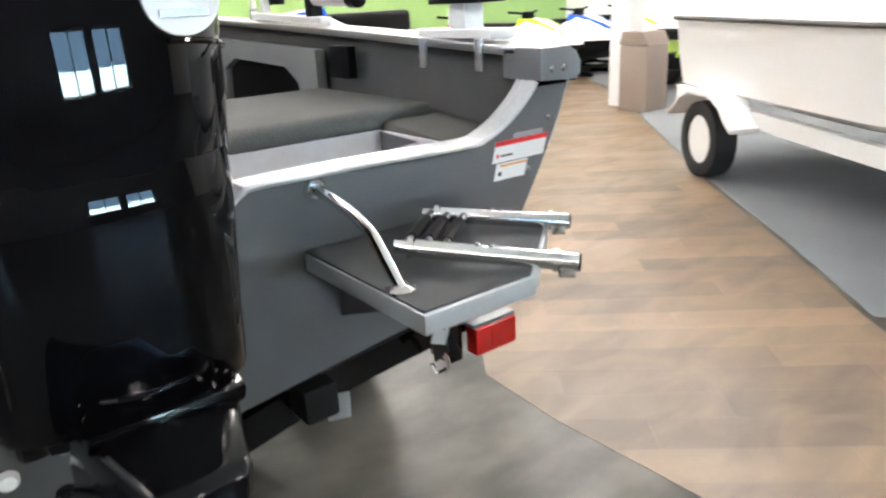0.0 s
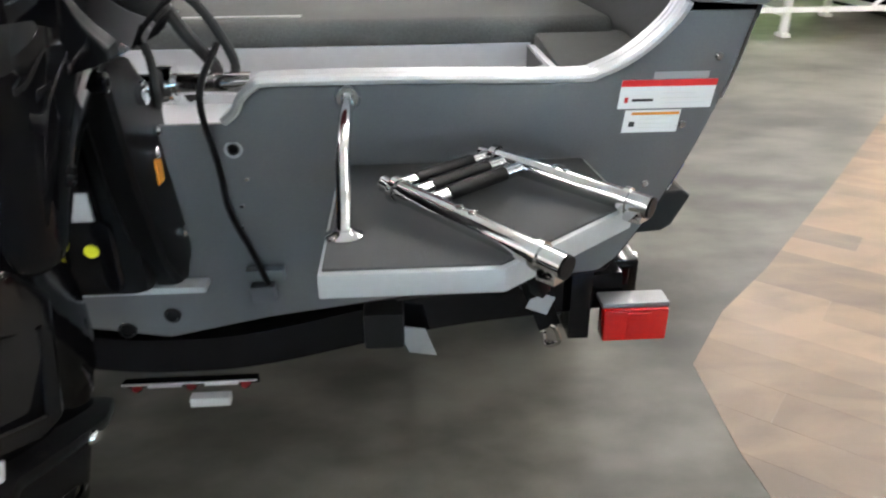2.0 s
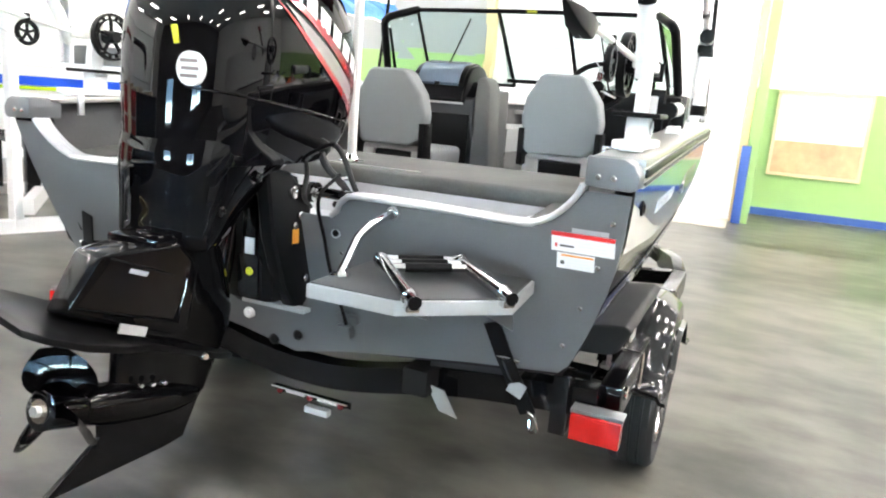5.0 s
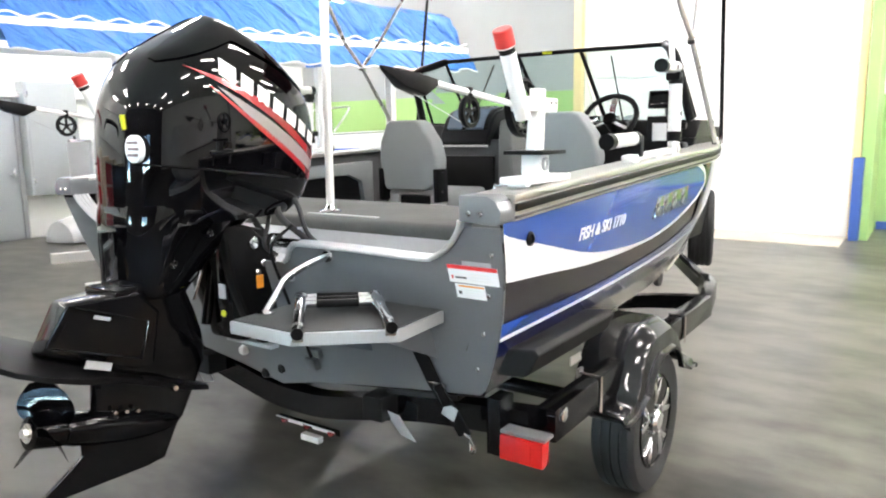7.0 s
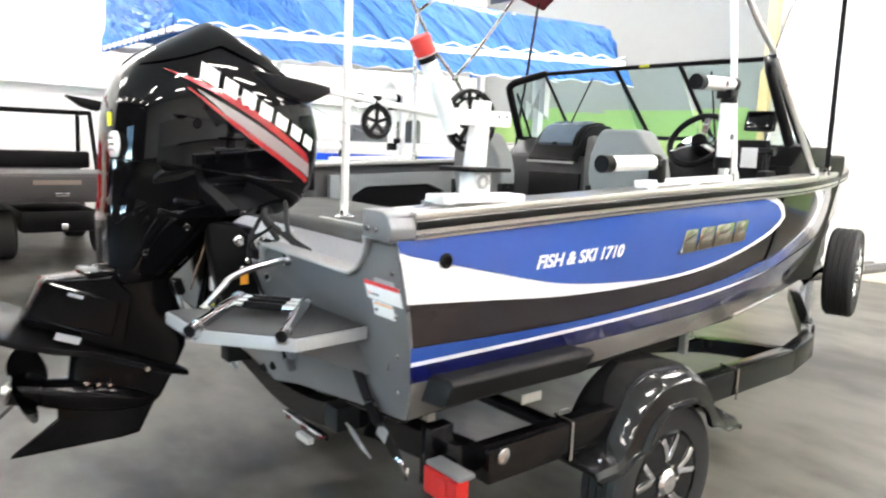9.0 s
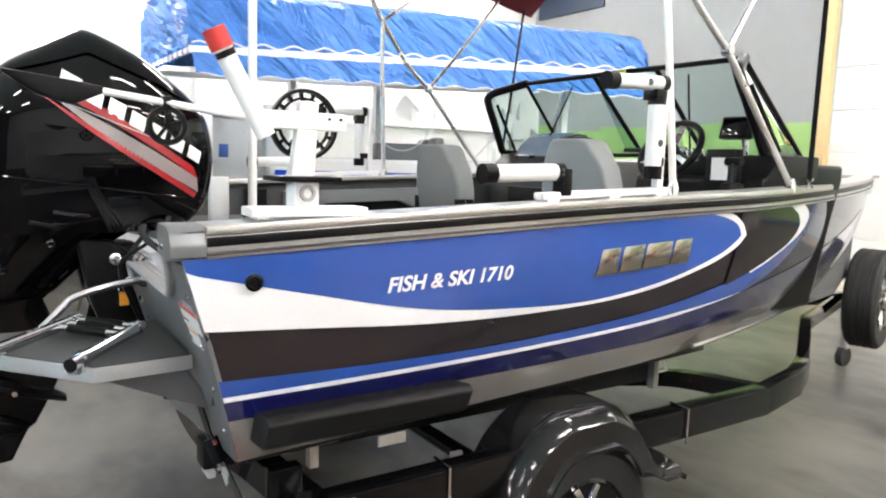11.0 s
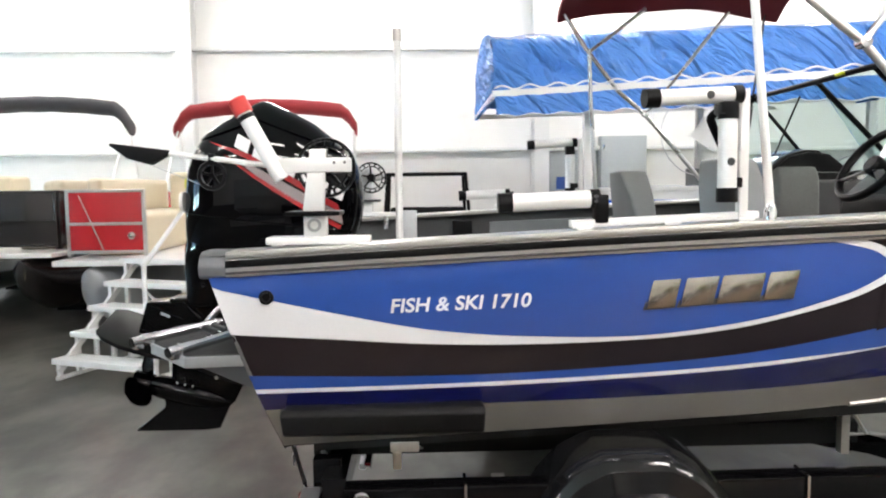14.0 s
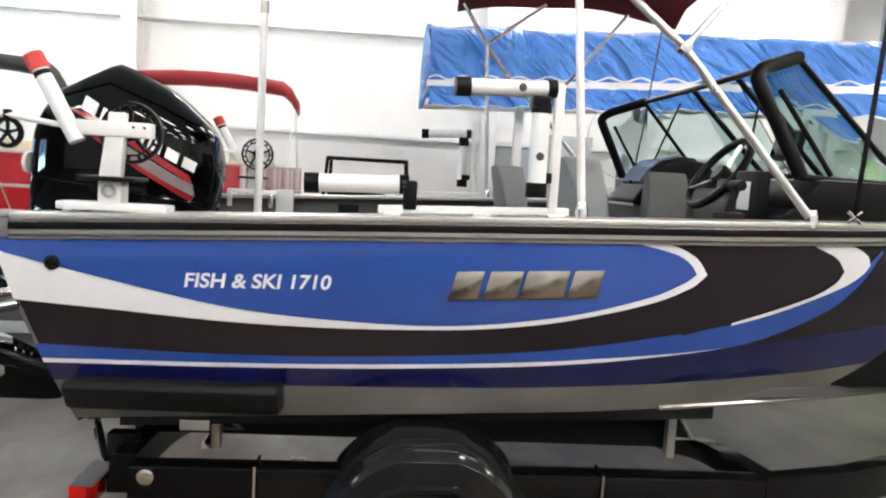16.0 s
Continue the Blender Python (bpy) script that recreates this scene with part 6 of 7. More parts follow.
for k in range(13):
    y = 1.42 + 1.28 * k / 12
    zz = 2.50 + 0.07 * math.sin(math.pi * k / 12)
    top = [(-1.02 + 2.04 * j / 16, y, zz + 0.10 * (1 - ((j - 8) / 8) ** 4) + 0.008 * math.sin(j * 2.1 + k)) for j in range(17)]
    rows.append(top + [(x, y, z - 0.018 - (0.03 if j in (0, 16) else 0)) for j, (x, _, z) in reversed(list(enumerate(top)))])
part("canvas", loft(rows), M_REDCANVAS, bim, "dark burgundy canvas", 60)
for y, z in ((1.44, 2.50), (2.68, 2.50)):
    part("bow_tube", tube(arc([(-0.98, y, z), (-0.9, y, z + 0.06), (0, y, z + 0.09), (0.9, y, z + 0.06), (0.98, y, z)], 4), 0.011, 10), M_ALU, bim)

# ---- pontoon boats and stairs along the white wall ----
def pontoon(name, x0, x1, y0, y1, panel, canvas, label, bim_x, gate=None):
    """Deck boat on two tubes, bow at x1, with fence panels and a folded top."""
    e = thing(name, ((x0 + x1) / 2, (y0 + y1) / 2, 0.0), label, "pontoon boat", "pontoon boats")
    part("deck", box(((x0 + x1) / 2, (y0 + y1) / 2, 0.765), (x1 - x0, y1 - y0, 0.05), 0.01), M_WHITEALU, e, "pale deck edge")
    for y in (y0 + 0.35, y1 - 0.35):
        prof = [(0.02, x1 - 0.02), (0.12, x1 - 0.10), (0.24, x1 - 0.35), (0.31, x1 - 0.7), (0.32, x1 - 1.0), (0.32, x0 + 0.1), (0.2, x0)]
        rings = [[(x, y + r * math.cos(2 * math.pi * k / 28), (0.42 + (0.32 - r) * 0.9) + r * math.sin(2 * math.pi * k / 28)) for k in range(28)] for r, x in prof]
        part("pontoon_tube", loft(rings), M_SHEET if panel is M_REDPANEL else M_BLACKPANEL, e, "long metal float tube", 50)
        for xx in (x0 + 0.8, x1 - 1.4):
            part("cradle", box((xx, y, 0.06), (0.12, 0.6, 0.12), 0.01), M_TRAILER, e)

    def fence(p, q, ends=True):
        p, q = Vector(p), Vector(q)
        n = max(1, round((q - p).length / 1.25))
        for k in range(n):
            a, b = p.lerp(q, k / n + 0.01), p.lerp(q, (k + 1) / n - 0.01)
            mid, d = (a + b) / 2, b - a
            turn = rz(math.degrees(math.atan2(d.y, d.x)))
            f = part("fence_panel", box((mid.x, mid.y, 1.13), (d.length, 0.025, 0.56), 0.006, turn), panel, e, "glossy fence panel")
            for z in (0.85, 1.11, 1.415):
                part("fence_rail", box((mid.x, mid.y, z), (d.length + 0.02, 0.04, 0.028), 0.006, turn), M_GUNWALE if panel is M_REDPANEL else M_BLACKPANEL, f)
            part("fence_post", box((a.x, a.y, 1.12), (0.035, 0.035, 0.62), 0.005), M_GUNWALE if panel is M_REDPANEL else M_BLACKPANEL, f)
            part("fence_post", box((b.x, b.y, 1.12), (0.035, 0.035, 0.62), 0.005), M_GUNWALE if panel is M_REDPANEL else M_BLACKPANEL, f)
    xf = x1 - 0.28
    fence((x0 + 0.4, y1 - 0.04, 0), (xf, y1 - 0.04, 0))
    fence((x0 + 0.4, y0 + 0.04, 0), (xf, y0 + 0.04, 0))
    if gate:
        fence((xf, y0 + 0.04, 0), (xf, gate[0], 0))
        fence((xf, gate[1], 0), (xf, y1 - 0.04, 0))
    else:
        fence((xf, y0 + 0.04, 0), (xf, y1 - 0.04, 0))
    for y in (y0 + 0.42, y1 - 0.42):
        b = part("bench", box((xf - 1.3, y, 1.0), (2.0, 0.55, 0.42), 0.08, None, 4), M_BEIGE, e, "beige vinyl bench")
        part("bench_back", box((xf - 1.3, y + (0.24 if y > (y0 + y1) / 2 else -0.24), 1.36), (2.0, 0.16, 0.36), 0.06, None, 4), M_BEIGE, b)
        part("cushion_end", box((xf - 0.42, y + (0.05 if y > (y0 + y1) / 2 else -0.05), 1.22), (0.30, 0.46, 0.16), 0.06, None, 4), M_BEIGE, b)
    part("bow_seat", box((xf - 2.9, (y0 + y1) / 2, 1.22), (0.5, 0.6, 0.7), 0.1, None, 4), M_BEIGE, e, "beige helm seat")
    part("helm_stand", box((xf - 2.0, y0 + 0.75, 1.2), (0.5, 0.6, 0.85), 0.08, None, 3), M_BEIGE, e)
    # folded top on a slanting frame
    zt = 2.45
    rows = []
    for k in range(25):
        t = k / 24
        y = y0 - 0.02 + (y1 - y0 + 0.04) * t
        z = zt + 0.10 * (1 - (2 * t - 1) ** 2) - (0.22 * max(0, abs(2 * t - 1) - 0.88) / 0.12)
        rows.append([(bim_x + 0.16 * math.cos(a), y, z + (0.10 + 0.003 * math.sin(k * 1.7)) * math.sin(a)) for a in [2 * math.pi * j / 14 for j in range(14)]])
    part("folded_canvas", loft(rows), canvas, e, "rolled canvas top in a boot", 60)
    for y in (y0 + 0.02, y1 - 0.02):
        part("top_leg", tube([(bim_x + 0.75, y, 1.42), (bim_x, y, zt - 0.15)], 0.016, 10), M_WHITEALU, e, "white top leg")
        part("top_leg", tube([(bim_x - 0.35, y, 1.42), (bim_x, y, zt - 0.15)], 0.014, 10), M_WHITEALU, e)
    e.scale = (1.0, 1.0, 1.08)
    return e


red = pontoon("pontoon_boat", -9.1, -3.82, -2.95, -0.33, M_REDPANEL, material("red_canvas", (0.24, 0.016, 0.022), 0.8, grain=200, vary=0.15, bump=0.3), "red-panelled pontoon boat with beige seats and an open gate", -7.65, gate=(-2.14, -1.42))
part("docking_light", lathe([(0.035, 0), (0.035, 0.02), (0.02, 0.03), (0.001, 0.03)], (-4.085, -2.27, 1.0), "x", 20), M_CHROME, red, "round chrome light")
part("number_stripe", tube([(-4.08, -2.78, 1.375), (-4.08, -2.56, 0.87)], 0.01, flat=(0.02, 0.006)), M_GUNWALE, red)
pontoon("pontoon_boat", -9.1, -4.8, -6.0, -3.45, M_BLACKPANEL, M_DARKCANVAS, "black-panelled pontoon boat with a charcoal top", -7.15)

st = thing("boat_stairs", (-2.72, -2.33, 0.0), "white metal boarding stairs with a handrail at the pontoon gate", "stairs")
STAIR = Matrix.Translation((-2.72, -2.33, 0)) @ rz(-22)


def stair_part(name, bm, label=""):
    """Places a piece of the stairs: local x runs down and out, y across."""
    bmesh.ops.transform(bm, matrix=STAIR, verts=bm.verts)
    return part(name, bm, M_WHITEALU, st, label)


for k in range(5):
    x, z = -0.19 * k, 0.165 + 0.186 * k
    for q in (-0.075, 0.0, 0.075):
        stair_part("tread_slat", box((x + q, 0.44, z), (0.066, 0.88, 0.03), 0.005), "white slotted tread")
    stair_part("tread_lip", box((x + 0.115, 0.44, z - 0.008), (0.012, 0.88, 0.046), 0.003))
    for y in (0.04, 0.84):
        stair_part("riser_post", box((x + 0.08, y, (z - 0.015) / 2), (0.035, 0.035, z - 0.015), 0.003))
for y in (0.05, 0.83):
    stair_part("stringer", tube([(0.1, y, 0.07), (-0.80, y, 0.88)], 0.02, flat=(0.03, 0.05)))
    stair_part("brace", tube([(0.12, y, 0.02), (-0.80, y, 0.02)], 0.02, flat=(0.03, 0.03)))
stair_part("cross_brace", tube([(-0.72, 0.08, 0.72), (-0.5, 0.80, 0.36)], 0.012, 8))
stair_part("handrail", tube([(0.05, 0.92, 0.16), (0.05, 0.92, 0.95), (-0.76, 0.92, 1.66), (-0.76, 0.92, 0.9)], 0.02, 10), "white tube handrail")

whole("timber_board", box((-4.2, -4.0, 0.05), (0.9, 0.1, 0.09), 0.005, rz(14)), M_PALLET, "short pine board lying on the floor", "board")

# ---- boat lift with its blue canopy ----
lift = thing("boat_lift", (-5.2, 4.2, 0.0), "white boat lift frame under a blue vinyl canopy", "boat lift")
L0, L1 = Vector((-4.76, 1.45, 0)), Vector((-2.93, 6.05, 0))
along = (L1 - L0).normalized()
across = Vector((-along.y, along.x, 0))
LEN = (L1 - L0).length


def lp(u, v, z):
    p = L0 + along * (u - 0.39 * v) + across * v
    return (p.x, p.y, z)


random.seed(4)
NU, NV = 150, 40
SECTION = [(0.0, 2.55), (0.05, 2.66), (0.11, 2.90), (0.17, 3.12), (0.28, 3.20), (0.75, 3.34), (1.28, 3.40), (1.80, 3.34), (2.28, 3.20), (2.45, 2.85), (2.52, 2.66)]
folds = [(random.uniform(0.1, 4.9), random.uniform(0.6, 1.0), random.uniform(0.10, 0.22), random.uniform(0.012, 0.035)) for _ in range(26)]


def sag(u, z):
    """Loose vinyl: slanting folds that run down from the top edge, and a lower ridge to the north."""
    h = 0.0
    for c, lean, wide, deep in folds:
        d = (u - c - lean * (3.15 - z)) / wide
        h += deep * math.exp(-d * d) * (1 if u > 1.2 else 1.6)
    for c, lean, deep in ((0.12, 1.6, 0.05), (0.24, 1.25, 0.05), (0.42, 0.9, 0.04)):
        d = (u - c - lean * (3.18 - z)) / 0.07
        h += deep * math.exp(-d * d)
    return h


def section(t):
    k = t * (len(SECTION) - 1)
    i = min(int(k), len(SECTION) - 2)
    (v0, z0), (v1, z1) = SECTION[i], SECTION[i + 1]
    return v0 + (v1 - v0) * (k - i), z0 + (z1 - z0) * (k - i)


rows = []
for i in range(NU + 1):
    u = LEN * i / NU
    row = []
    for j in range(NV + 1):
        v, z = section((j / NV) ** 1.5)
        low = 0.26 * (u / LEN) * max(0.0, (z - 2.6) / 0.8)
        v += 0.6 * sag(u, z) * (1 if v < 1.3 else -0.3) * min(1.0, max(0.0, (z - 2.56) / 0.15))
        row.append(lp(u, v, z - low + 0.012 * math.sin(u * 7.0 + v * 3.0)))
    rows.append(row)
bm = loft(rows, False, False)
ends = bmesh.new()
for u in (0.0, LEN):
    for j in range(24):
        a, b = SECTION[0][0] + 2.52 * j / 24, 2.52 * (j + 1) / 24
        def roof(v):
            for (v0, z0), (v1, z1) in zip(SECTION, SECTION[1:]):
                if v0 <= v <= v1 + 1e-9:
                    return z0 + (z1 - z0) * (v - v0) / max(1e-6, v1 - v0)
            return 2.66
        pu = [u + (0.03 if q % 2 else -0.03) for q in (j, j + 1)]
        lowr = 0.26 * (u / LEN)
        quad = [lp(pu[0], a, 2.50), lp(pu[1], b, 2.50), lp(pu[1], b, roof(b) - lowr * max(0, (roof(b) - 2.6) / 0.8)), lp(pu[0], a, roof(a) - lowr * max(0, (roof(a) - 2.6) / 0.8))]
        ends.faces.new([ends.verts.new(q) for q in quad])
part("canopy", join(bm, ends), M_TARP, lift, "creased blue vinyl canopy", 70)
rows = [[lp(LEN * i / 120, -0.06 - 0.05 * k - 0.012 * math.sin(i * 0.9 + k), 2.50 - 0.075 * k + (0.014 * math.sin(i * 0.83) if k == 3 else 0)) for k in range(4)] for i in range(121)]
part("valance", loft(rows, False, False), M_TARP, lift, "blue scalloped valance below the rail", 70)
part("canopy_rail", tube([lp(-0.02, -0.035, 2.53), lp(LEN + 0.02, -0.035, 2.53)], 0.03, flat=(0.04, 0.07)), M_WHITEALU, lift, "white edge rail")
part("canopy_rail", tube([lp(-0.02, 2.58, 2.55), lp(LEN + 0.02, 2.58, 2.55)], 0.03, flat=(0.04, 0.07)), M_WHITEALU, lift)
part("end_rail", tube([lp(0, 0, 2.53), lp(0, 2.56, 2.55)], 0.03, flat=(0.04, 0.05)), M_WHITEALU, lift)
part("lacing", tube([lp(LEN * k / 120, -0.05, 2.59 + 0.022 * math.sin(k * 0.85)) for k in range(121)], 0.010, 6), M_WHITE, lift, "wavy white lacing cord")
part("hem", tube([lp(LEN * i / 120, -0.212 - 0.012 * math.sin(i * 0.9 + 3), 2.272 + 0.014 * math.sin(i * 0.83)) for i in range(121)], 0.008, 6), M_WHITE, lift, "pale bound hem")
for near, far in ((1.05, 3.07), (LEN - 0.9, LEN + 0.1)):
    for u, v in ((near, 0.15), (far, 2.45)):
        part("lift_post", tube([lp(u, v, 0.05), lp(u, v, 2.55)], 0.04, flat=(0.085, 0.085)), M_WHITEALU, lift, "white square post")
    part("lift_beam", tube([lp(near, 0.0, 0.25), lp(far, 2.56, 0.25)], 0.05, flat=(0.09, 0.14)), M_WHITEALU, lift)
    part("roof_strut", tube([lp(near, 0.1, 2.5), lp((near + far) / 2, 1.28, 3.1), lp(far, 2.5, 2.5)], 0.018, 8), M_WHITEALU, lift)
for v, a, b in ((0.15, 0.6, LEN - 0.6), (2.45, 1.4, LEN + 0.4)):
    part("floor_beam", tube([lp(a, v, 0.06), lp(b, v, 0.06)], 0.05, flat=(0.1, 0.12)), M_WHITEALU, lift)

# boat parked beside the fishing boat
adj = thing("runabout", (-3.2, 3.0, 0.0), "pale grey and white runabout held up on the boat lift", "boat")
AX0, AX1 = -4.15, -2.25
rows = []
for k in range(19):
    y = 0.75 + 5.4 * k / 18
    t = max(0.0, (k / 18 - 0.45) / 0.55)
    hw = 0.95 * (1 - t ** 2.2)
    c = (AX0 + AX1) / 2
    z0 = 0.62 + 0.55 * t ** 2.5
    zg = 1.36 + 0.03 * k / 18 + 0.1 * t
    rows.append([(c + a * hw, y - 0.05 * (z < 1), z) for a, z in ((-1, zg), (-0.98, zg - 0.3), (-0.82, z0 + 0.12), (0, z0), (0.82, z0 + 0.12), (0.98, zg - 0.3), (1, zg))])
part("hull", loft(rows, False, False), M_WHITEGEL, adj, "white hull", 50)
part("transom", prism([(AX0 + 0.02, 1.36), (AX0 + 0.18, 0.74), (-3.2, 0.62), (AX1 - 0.18, 0.74), (AX1 - 0.02, 1.36)], "y", 0.73, 0.78), M_SHEET, adj, "grey transom")
rows = []
for k in range(19):
    y = 0.75 + 5.4 * k / 18
    t = max(0.0, (k / 18 - 0.45) / 0.55)
    hw, zg = 0.95 * (1 - t ** 2.2), 1.36 + 0.03 * k / 18 + 0.1 * t
    rows.append([(-3.2 + a * hw * b, y, zg + dz) for a, b, dz in ((1, 1.02, -0.03), (1, 1.02, 0.02), (1, 0.80, 0.03), (1, 0.78, -0.05))])
part("side_deck", loft(rows), M_WHITEGEL, adj)
part("side_deck", loft([[(-6.4 - x, y, z) for x, y, z in r] for r in rows]), M_WHITEGEL, adj)
part("blue_stripe", loft([[(-3.2 + 0.945 * (1 - max(0.0, ((y - 0.75) / 5.4 - 0.45) / 0.55) ** 2.2) + 0.006, y, z) for z in (1.16, 1.24)] for y in [0.8 + 0.25 * k for k in range(18)]], False, False), M_BLUEGEL, adj, "bright blue stripe")
part("lime_stripe", loft([[(-3.2 + 0.945 * (1 - max(0.0, ((y - 0.75) / 5.4 - 0.45) / 0.55) ** 2.2) + 0.006, y, z) for z in (1.12, 1.15)] for y in [0.8 + 0.25 * k for k in range(18)]], False, False), M_LIME, adj)
part("inner_floor", box((-3.2, 2.6, 0.95), (1.5, 3.6, 0.04)), M_SEAT, adj)
part("rear_box", box((-3.2, 1.15, 1.28), (1.6, 0.7, 0.22), 0.05, None, 3), M_WHITEGEL, adj, "white engine hatch")
for x, y in ((-3.6, 2.9), (-2.75, 2.9)):
    part("bucket_seat", join(box((x, y, 1.18), (0.45, 0.45, 0.14), 0.05, None, 3), box((x, y - 0.2, 1.42), (0.45, 0.12, 0.50), 0.05, None, 3)), M_SEAT, adj, "grey bucket seat")
part("grey_locker", box((-3.15, 2.25, 1.42), (0.5, 0.55, 0.34), 0.02), M_SEAT, adj, "grey locker box")
part("screen_frame", tube(arc([(-4.0, 3.5, 1.45), (-3.9, 3.75, 1.72), (-3.2, 4.0, 1.78), (-2.5, 3.75, 1.72), (-2.4, 3.5, 1.45)], 6), 0.012, 8), M_WHITEALU, adj)
for y in (1.3, 4.2):
    part("stand", join(box((-3.9, y, 0.32), (0.09, 0.12, 0.64)), box((-2.5, y, 0.32), (0.09, 0.12, 0.64)), box((-3.2, y, 0.60), (1.5, 0.14, 0.08))), M_TRAILER, adj, "black boat stand")

home = L0 + along * 3.0 + across * 1.5
adj.location = (home.x, home.y, 0.12)
adj.rotation_euler = (0, 0, math.atan2(along.y, along.x) - math.pi / 2)

# grey door and electrical cabinet on the white wall, a bundle below
dr = whole("door_2", box((XW + 0.03, 3.32, 1.06), (0.06, 0.78, 2.12), 0.006), M_GREYDOOR, "pale grey steel door in the white wall", "door", kind="structure")
part("door_frame", join(box((XW + 0.035, 2.89, 1.1), (0.07, 0.07, 2.2)), box((XW + 0.035, 3.75, 1.1), (0.07, 0.07, 2.2)), box((XW + 0.035, 3.32, 2.16), (0.07, 0.79, 0.07))), M_GREYWALL, dr)
part("door_handle", join(box((XW + 0.075, 3.63, 1.02), (0.03, 0.03, 0.12), 0.004), tube([(XW + 0.1, 3.63, 1.02), (XW + 0.1, 3.53, 1.02)], 0.009, 8)), M_CHROME, dr)
part("door_sign", box((XW + 0.063, 3.12, 1.58), (0.004, 0.16, 0.22), 0.001), M_BLUEPAINT, dr, "small blue sign")
cab = thing("wall_cabinet", (XW + 0.1, 4.16, 0.66), "pale grey metal electrical cabinet on the wall", "cabinet")
part("cabinet_body", box((XW + 0.12, 4.2, 1.53), (0.24, 0.8, 1.72), 0.01), M_GREYDOOR, cab)
part("cabinet_door", box((XW + 0.25, 4.2, 1.53), (0.02, 0.74, 1.64), 0.006), M_GREYDOOR, cab)
part("cabinet_handle", box((XW + 0.27, 4.5, 1.5), (0.02, 0.03, 0.14), 0.004), M_BLACK, cab)
for z in (0.9, 2.2):
    part("cabinet_hinge", box((XW + 0.262, 3.84, z), (0.012, 0.03, 0.09), 0.003), M_CHROME, cab)
whole("wrapped_roll", loft([[(XW + 0.9 + r * 0.5 * math.cos(a), 4.25 + y, 0.02 + r * 0.36 * max(-0.02, math.sin(a))) for a in [2 * math.pi * k / 16 for k in range(16)]] for y, r in ((-0.6, 0.2), (-0.45, 0.8), (-0.1, 1.05), (0.3, 0.9), (0.55, 0.25))]), M_PLATEDGE, "grey wrapped roll of cover cloth on the floor", "roll")

# ---- utility vehicle ----
utv = thing("utility_vehicle", (-9.9, 1.4, 0.0), "dark grey utility vehicle with a cargo bed", "utility vehicle")
UY = 1.42
part("cargo_bed", join(prism([(UY - 0.78, 0.82), (UY + 0.78, 0.82), (UY + 0.86, 1.22), (UY - 0.86, 1.22)], "x", -10.75, -9.6, 0.03, 3)), M_UTV, utv, "dark grey cargo bed")
part("tailgate", box((-9.585, UY, 1.03), (0.03, 1.42, 0.32), 0.015), M_UTV, utv)
part("tailgate_print", box((-9.567, UY - 0.05, 1.10), (0.004, 0.55, 0.06)), M_BROWNBOX, utv)
part("badge_plate", box((-9.567, UY, 0.93), (0.006, 0.16, 0.06), 0.004), M_CHROME, utv)
for s in (1, -1):
    part("tail_light", box((-9.57, UY + s * 0.77, 1.05), (0.03, 0.10, 0.20), 0.01), M_RED, utv, "red tail light")
    for x in (-10.1, -12.0):
        r = part("tyre", lathe([(0.16, -0.13), (0.30, -0.14), (0.34, -0.10), (0.345, 0.10), (0.30, 0.14), (0.16, 0.13)], (x, UY + s * 0.62, 0.345), "y", 28), M_RUBBER, utv, "chunky black tyre")
    part("cage_post", tube([(-10.85, UY + s * 0.72, 1.2), (-10.95, UY + s * 0.66, 2.08)], 0.03, 10), M_BLACK, utv, "black roll cage post")
    part("cage_post", tube([(-12.0, UY + s * 0.72, 1.1), (-11.7, UY + s * 0.66, 2.08)], 0.03, 10), M_BLACK, utv)
    part("cage_top", tube([(-10.95, UY + s * 0.66, 2.08), (-11.7, UY + s * 0.66, 2.08)], 0.03, 10), M_BLACK, utv)
part("cage_bar", tube([(-10.95, UY - 0.68, 2.08), (-10.95, UY + 0.68, 2.08)], 0.035, 10), M_BLACK, utv)
part("head_rest", box((-10.9, UY, 1.36), (0.14, 1.25, 0.26), 0.05, None, 3), M_BLACK, utv, "black seat back")
part("chassis", box((-10.9, UY, 0.55), (2.4, 0.9, 0.3), 0.04), M_BLACK, utv)
part("front_body", box((-11.95, UY, 0.95), (0.7, 1.35, 0.55), 0.12, None, 4), M_UTV, utv)
part("hitch", box((-9.55, UY, 0.5), (0.14, 0.08, 0.08), 0.01), M_CHROME, utv)
utv.location, utv.scale = (-6.74, 0.71, 0.0), (0.9, 0.89, 0.83)

# ---- right of the aisle: white boat on a trailer ----
wb = thing("white_boat", (5.9, 2.2, 0.0), "white fibreglass boat on a white trailer beside the aisle", "boat")
c0, axis_b = Vector((6.19, 2.03, 0)), Vector((-0.50, -0.866, 0)).normalized()
sideb = Vector((-axis_b.y, axis_b.x, 0))


def wp(u, v, z):
    p = c0 + axis_b * u + sideb * v
    return (p.x, p.y, z)


rows = []
for k in range(16):
    u = 4.3 * k / 15
    t = max(0.0, (k / 15 - 0.5) / 0.5)
    hw = 1.12 * (1 - t ** 2.2) + 0.02
    z0 = 0.43 + 0.45 * t ** 2.4
    rows.append([wp(u, a * hw, z) for a, z in ((-0.96, 1.72), (-1.0, 1.25), (-1.02, 1.21), (-1.0, 1.18), (-0.975, 0.92), (-0.93, z0 + 0.24), (-0.86, z0 + 0.19), (0, z0), (0.86, z0 + 0.19), (0.93, z0 + 0.24), (0.975, 0.92), (1.0, 1.18), (1.02, 1.21), (1.0, 1.25), (0.96, 1.72))])
part("hull", loft(rows), M_WHITEGEL, wb, "white gelcoat hull", 40)
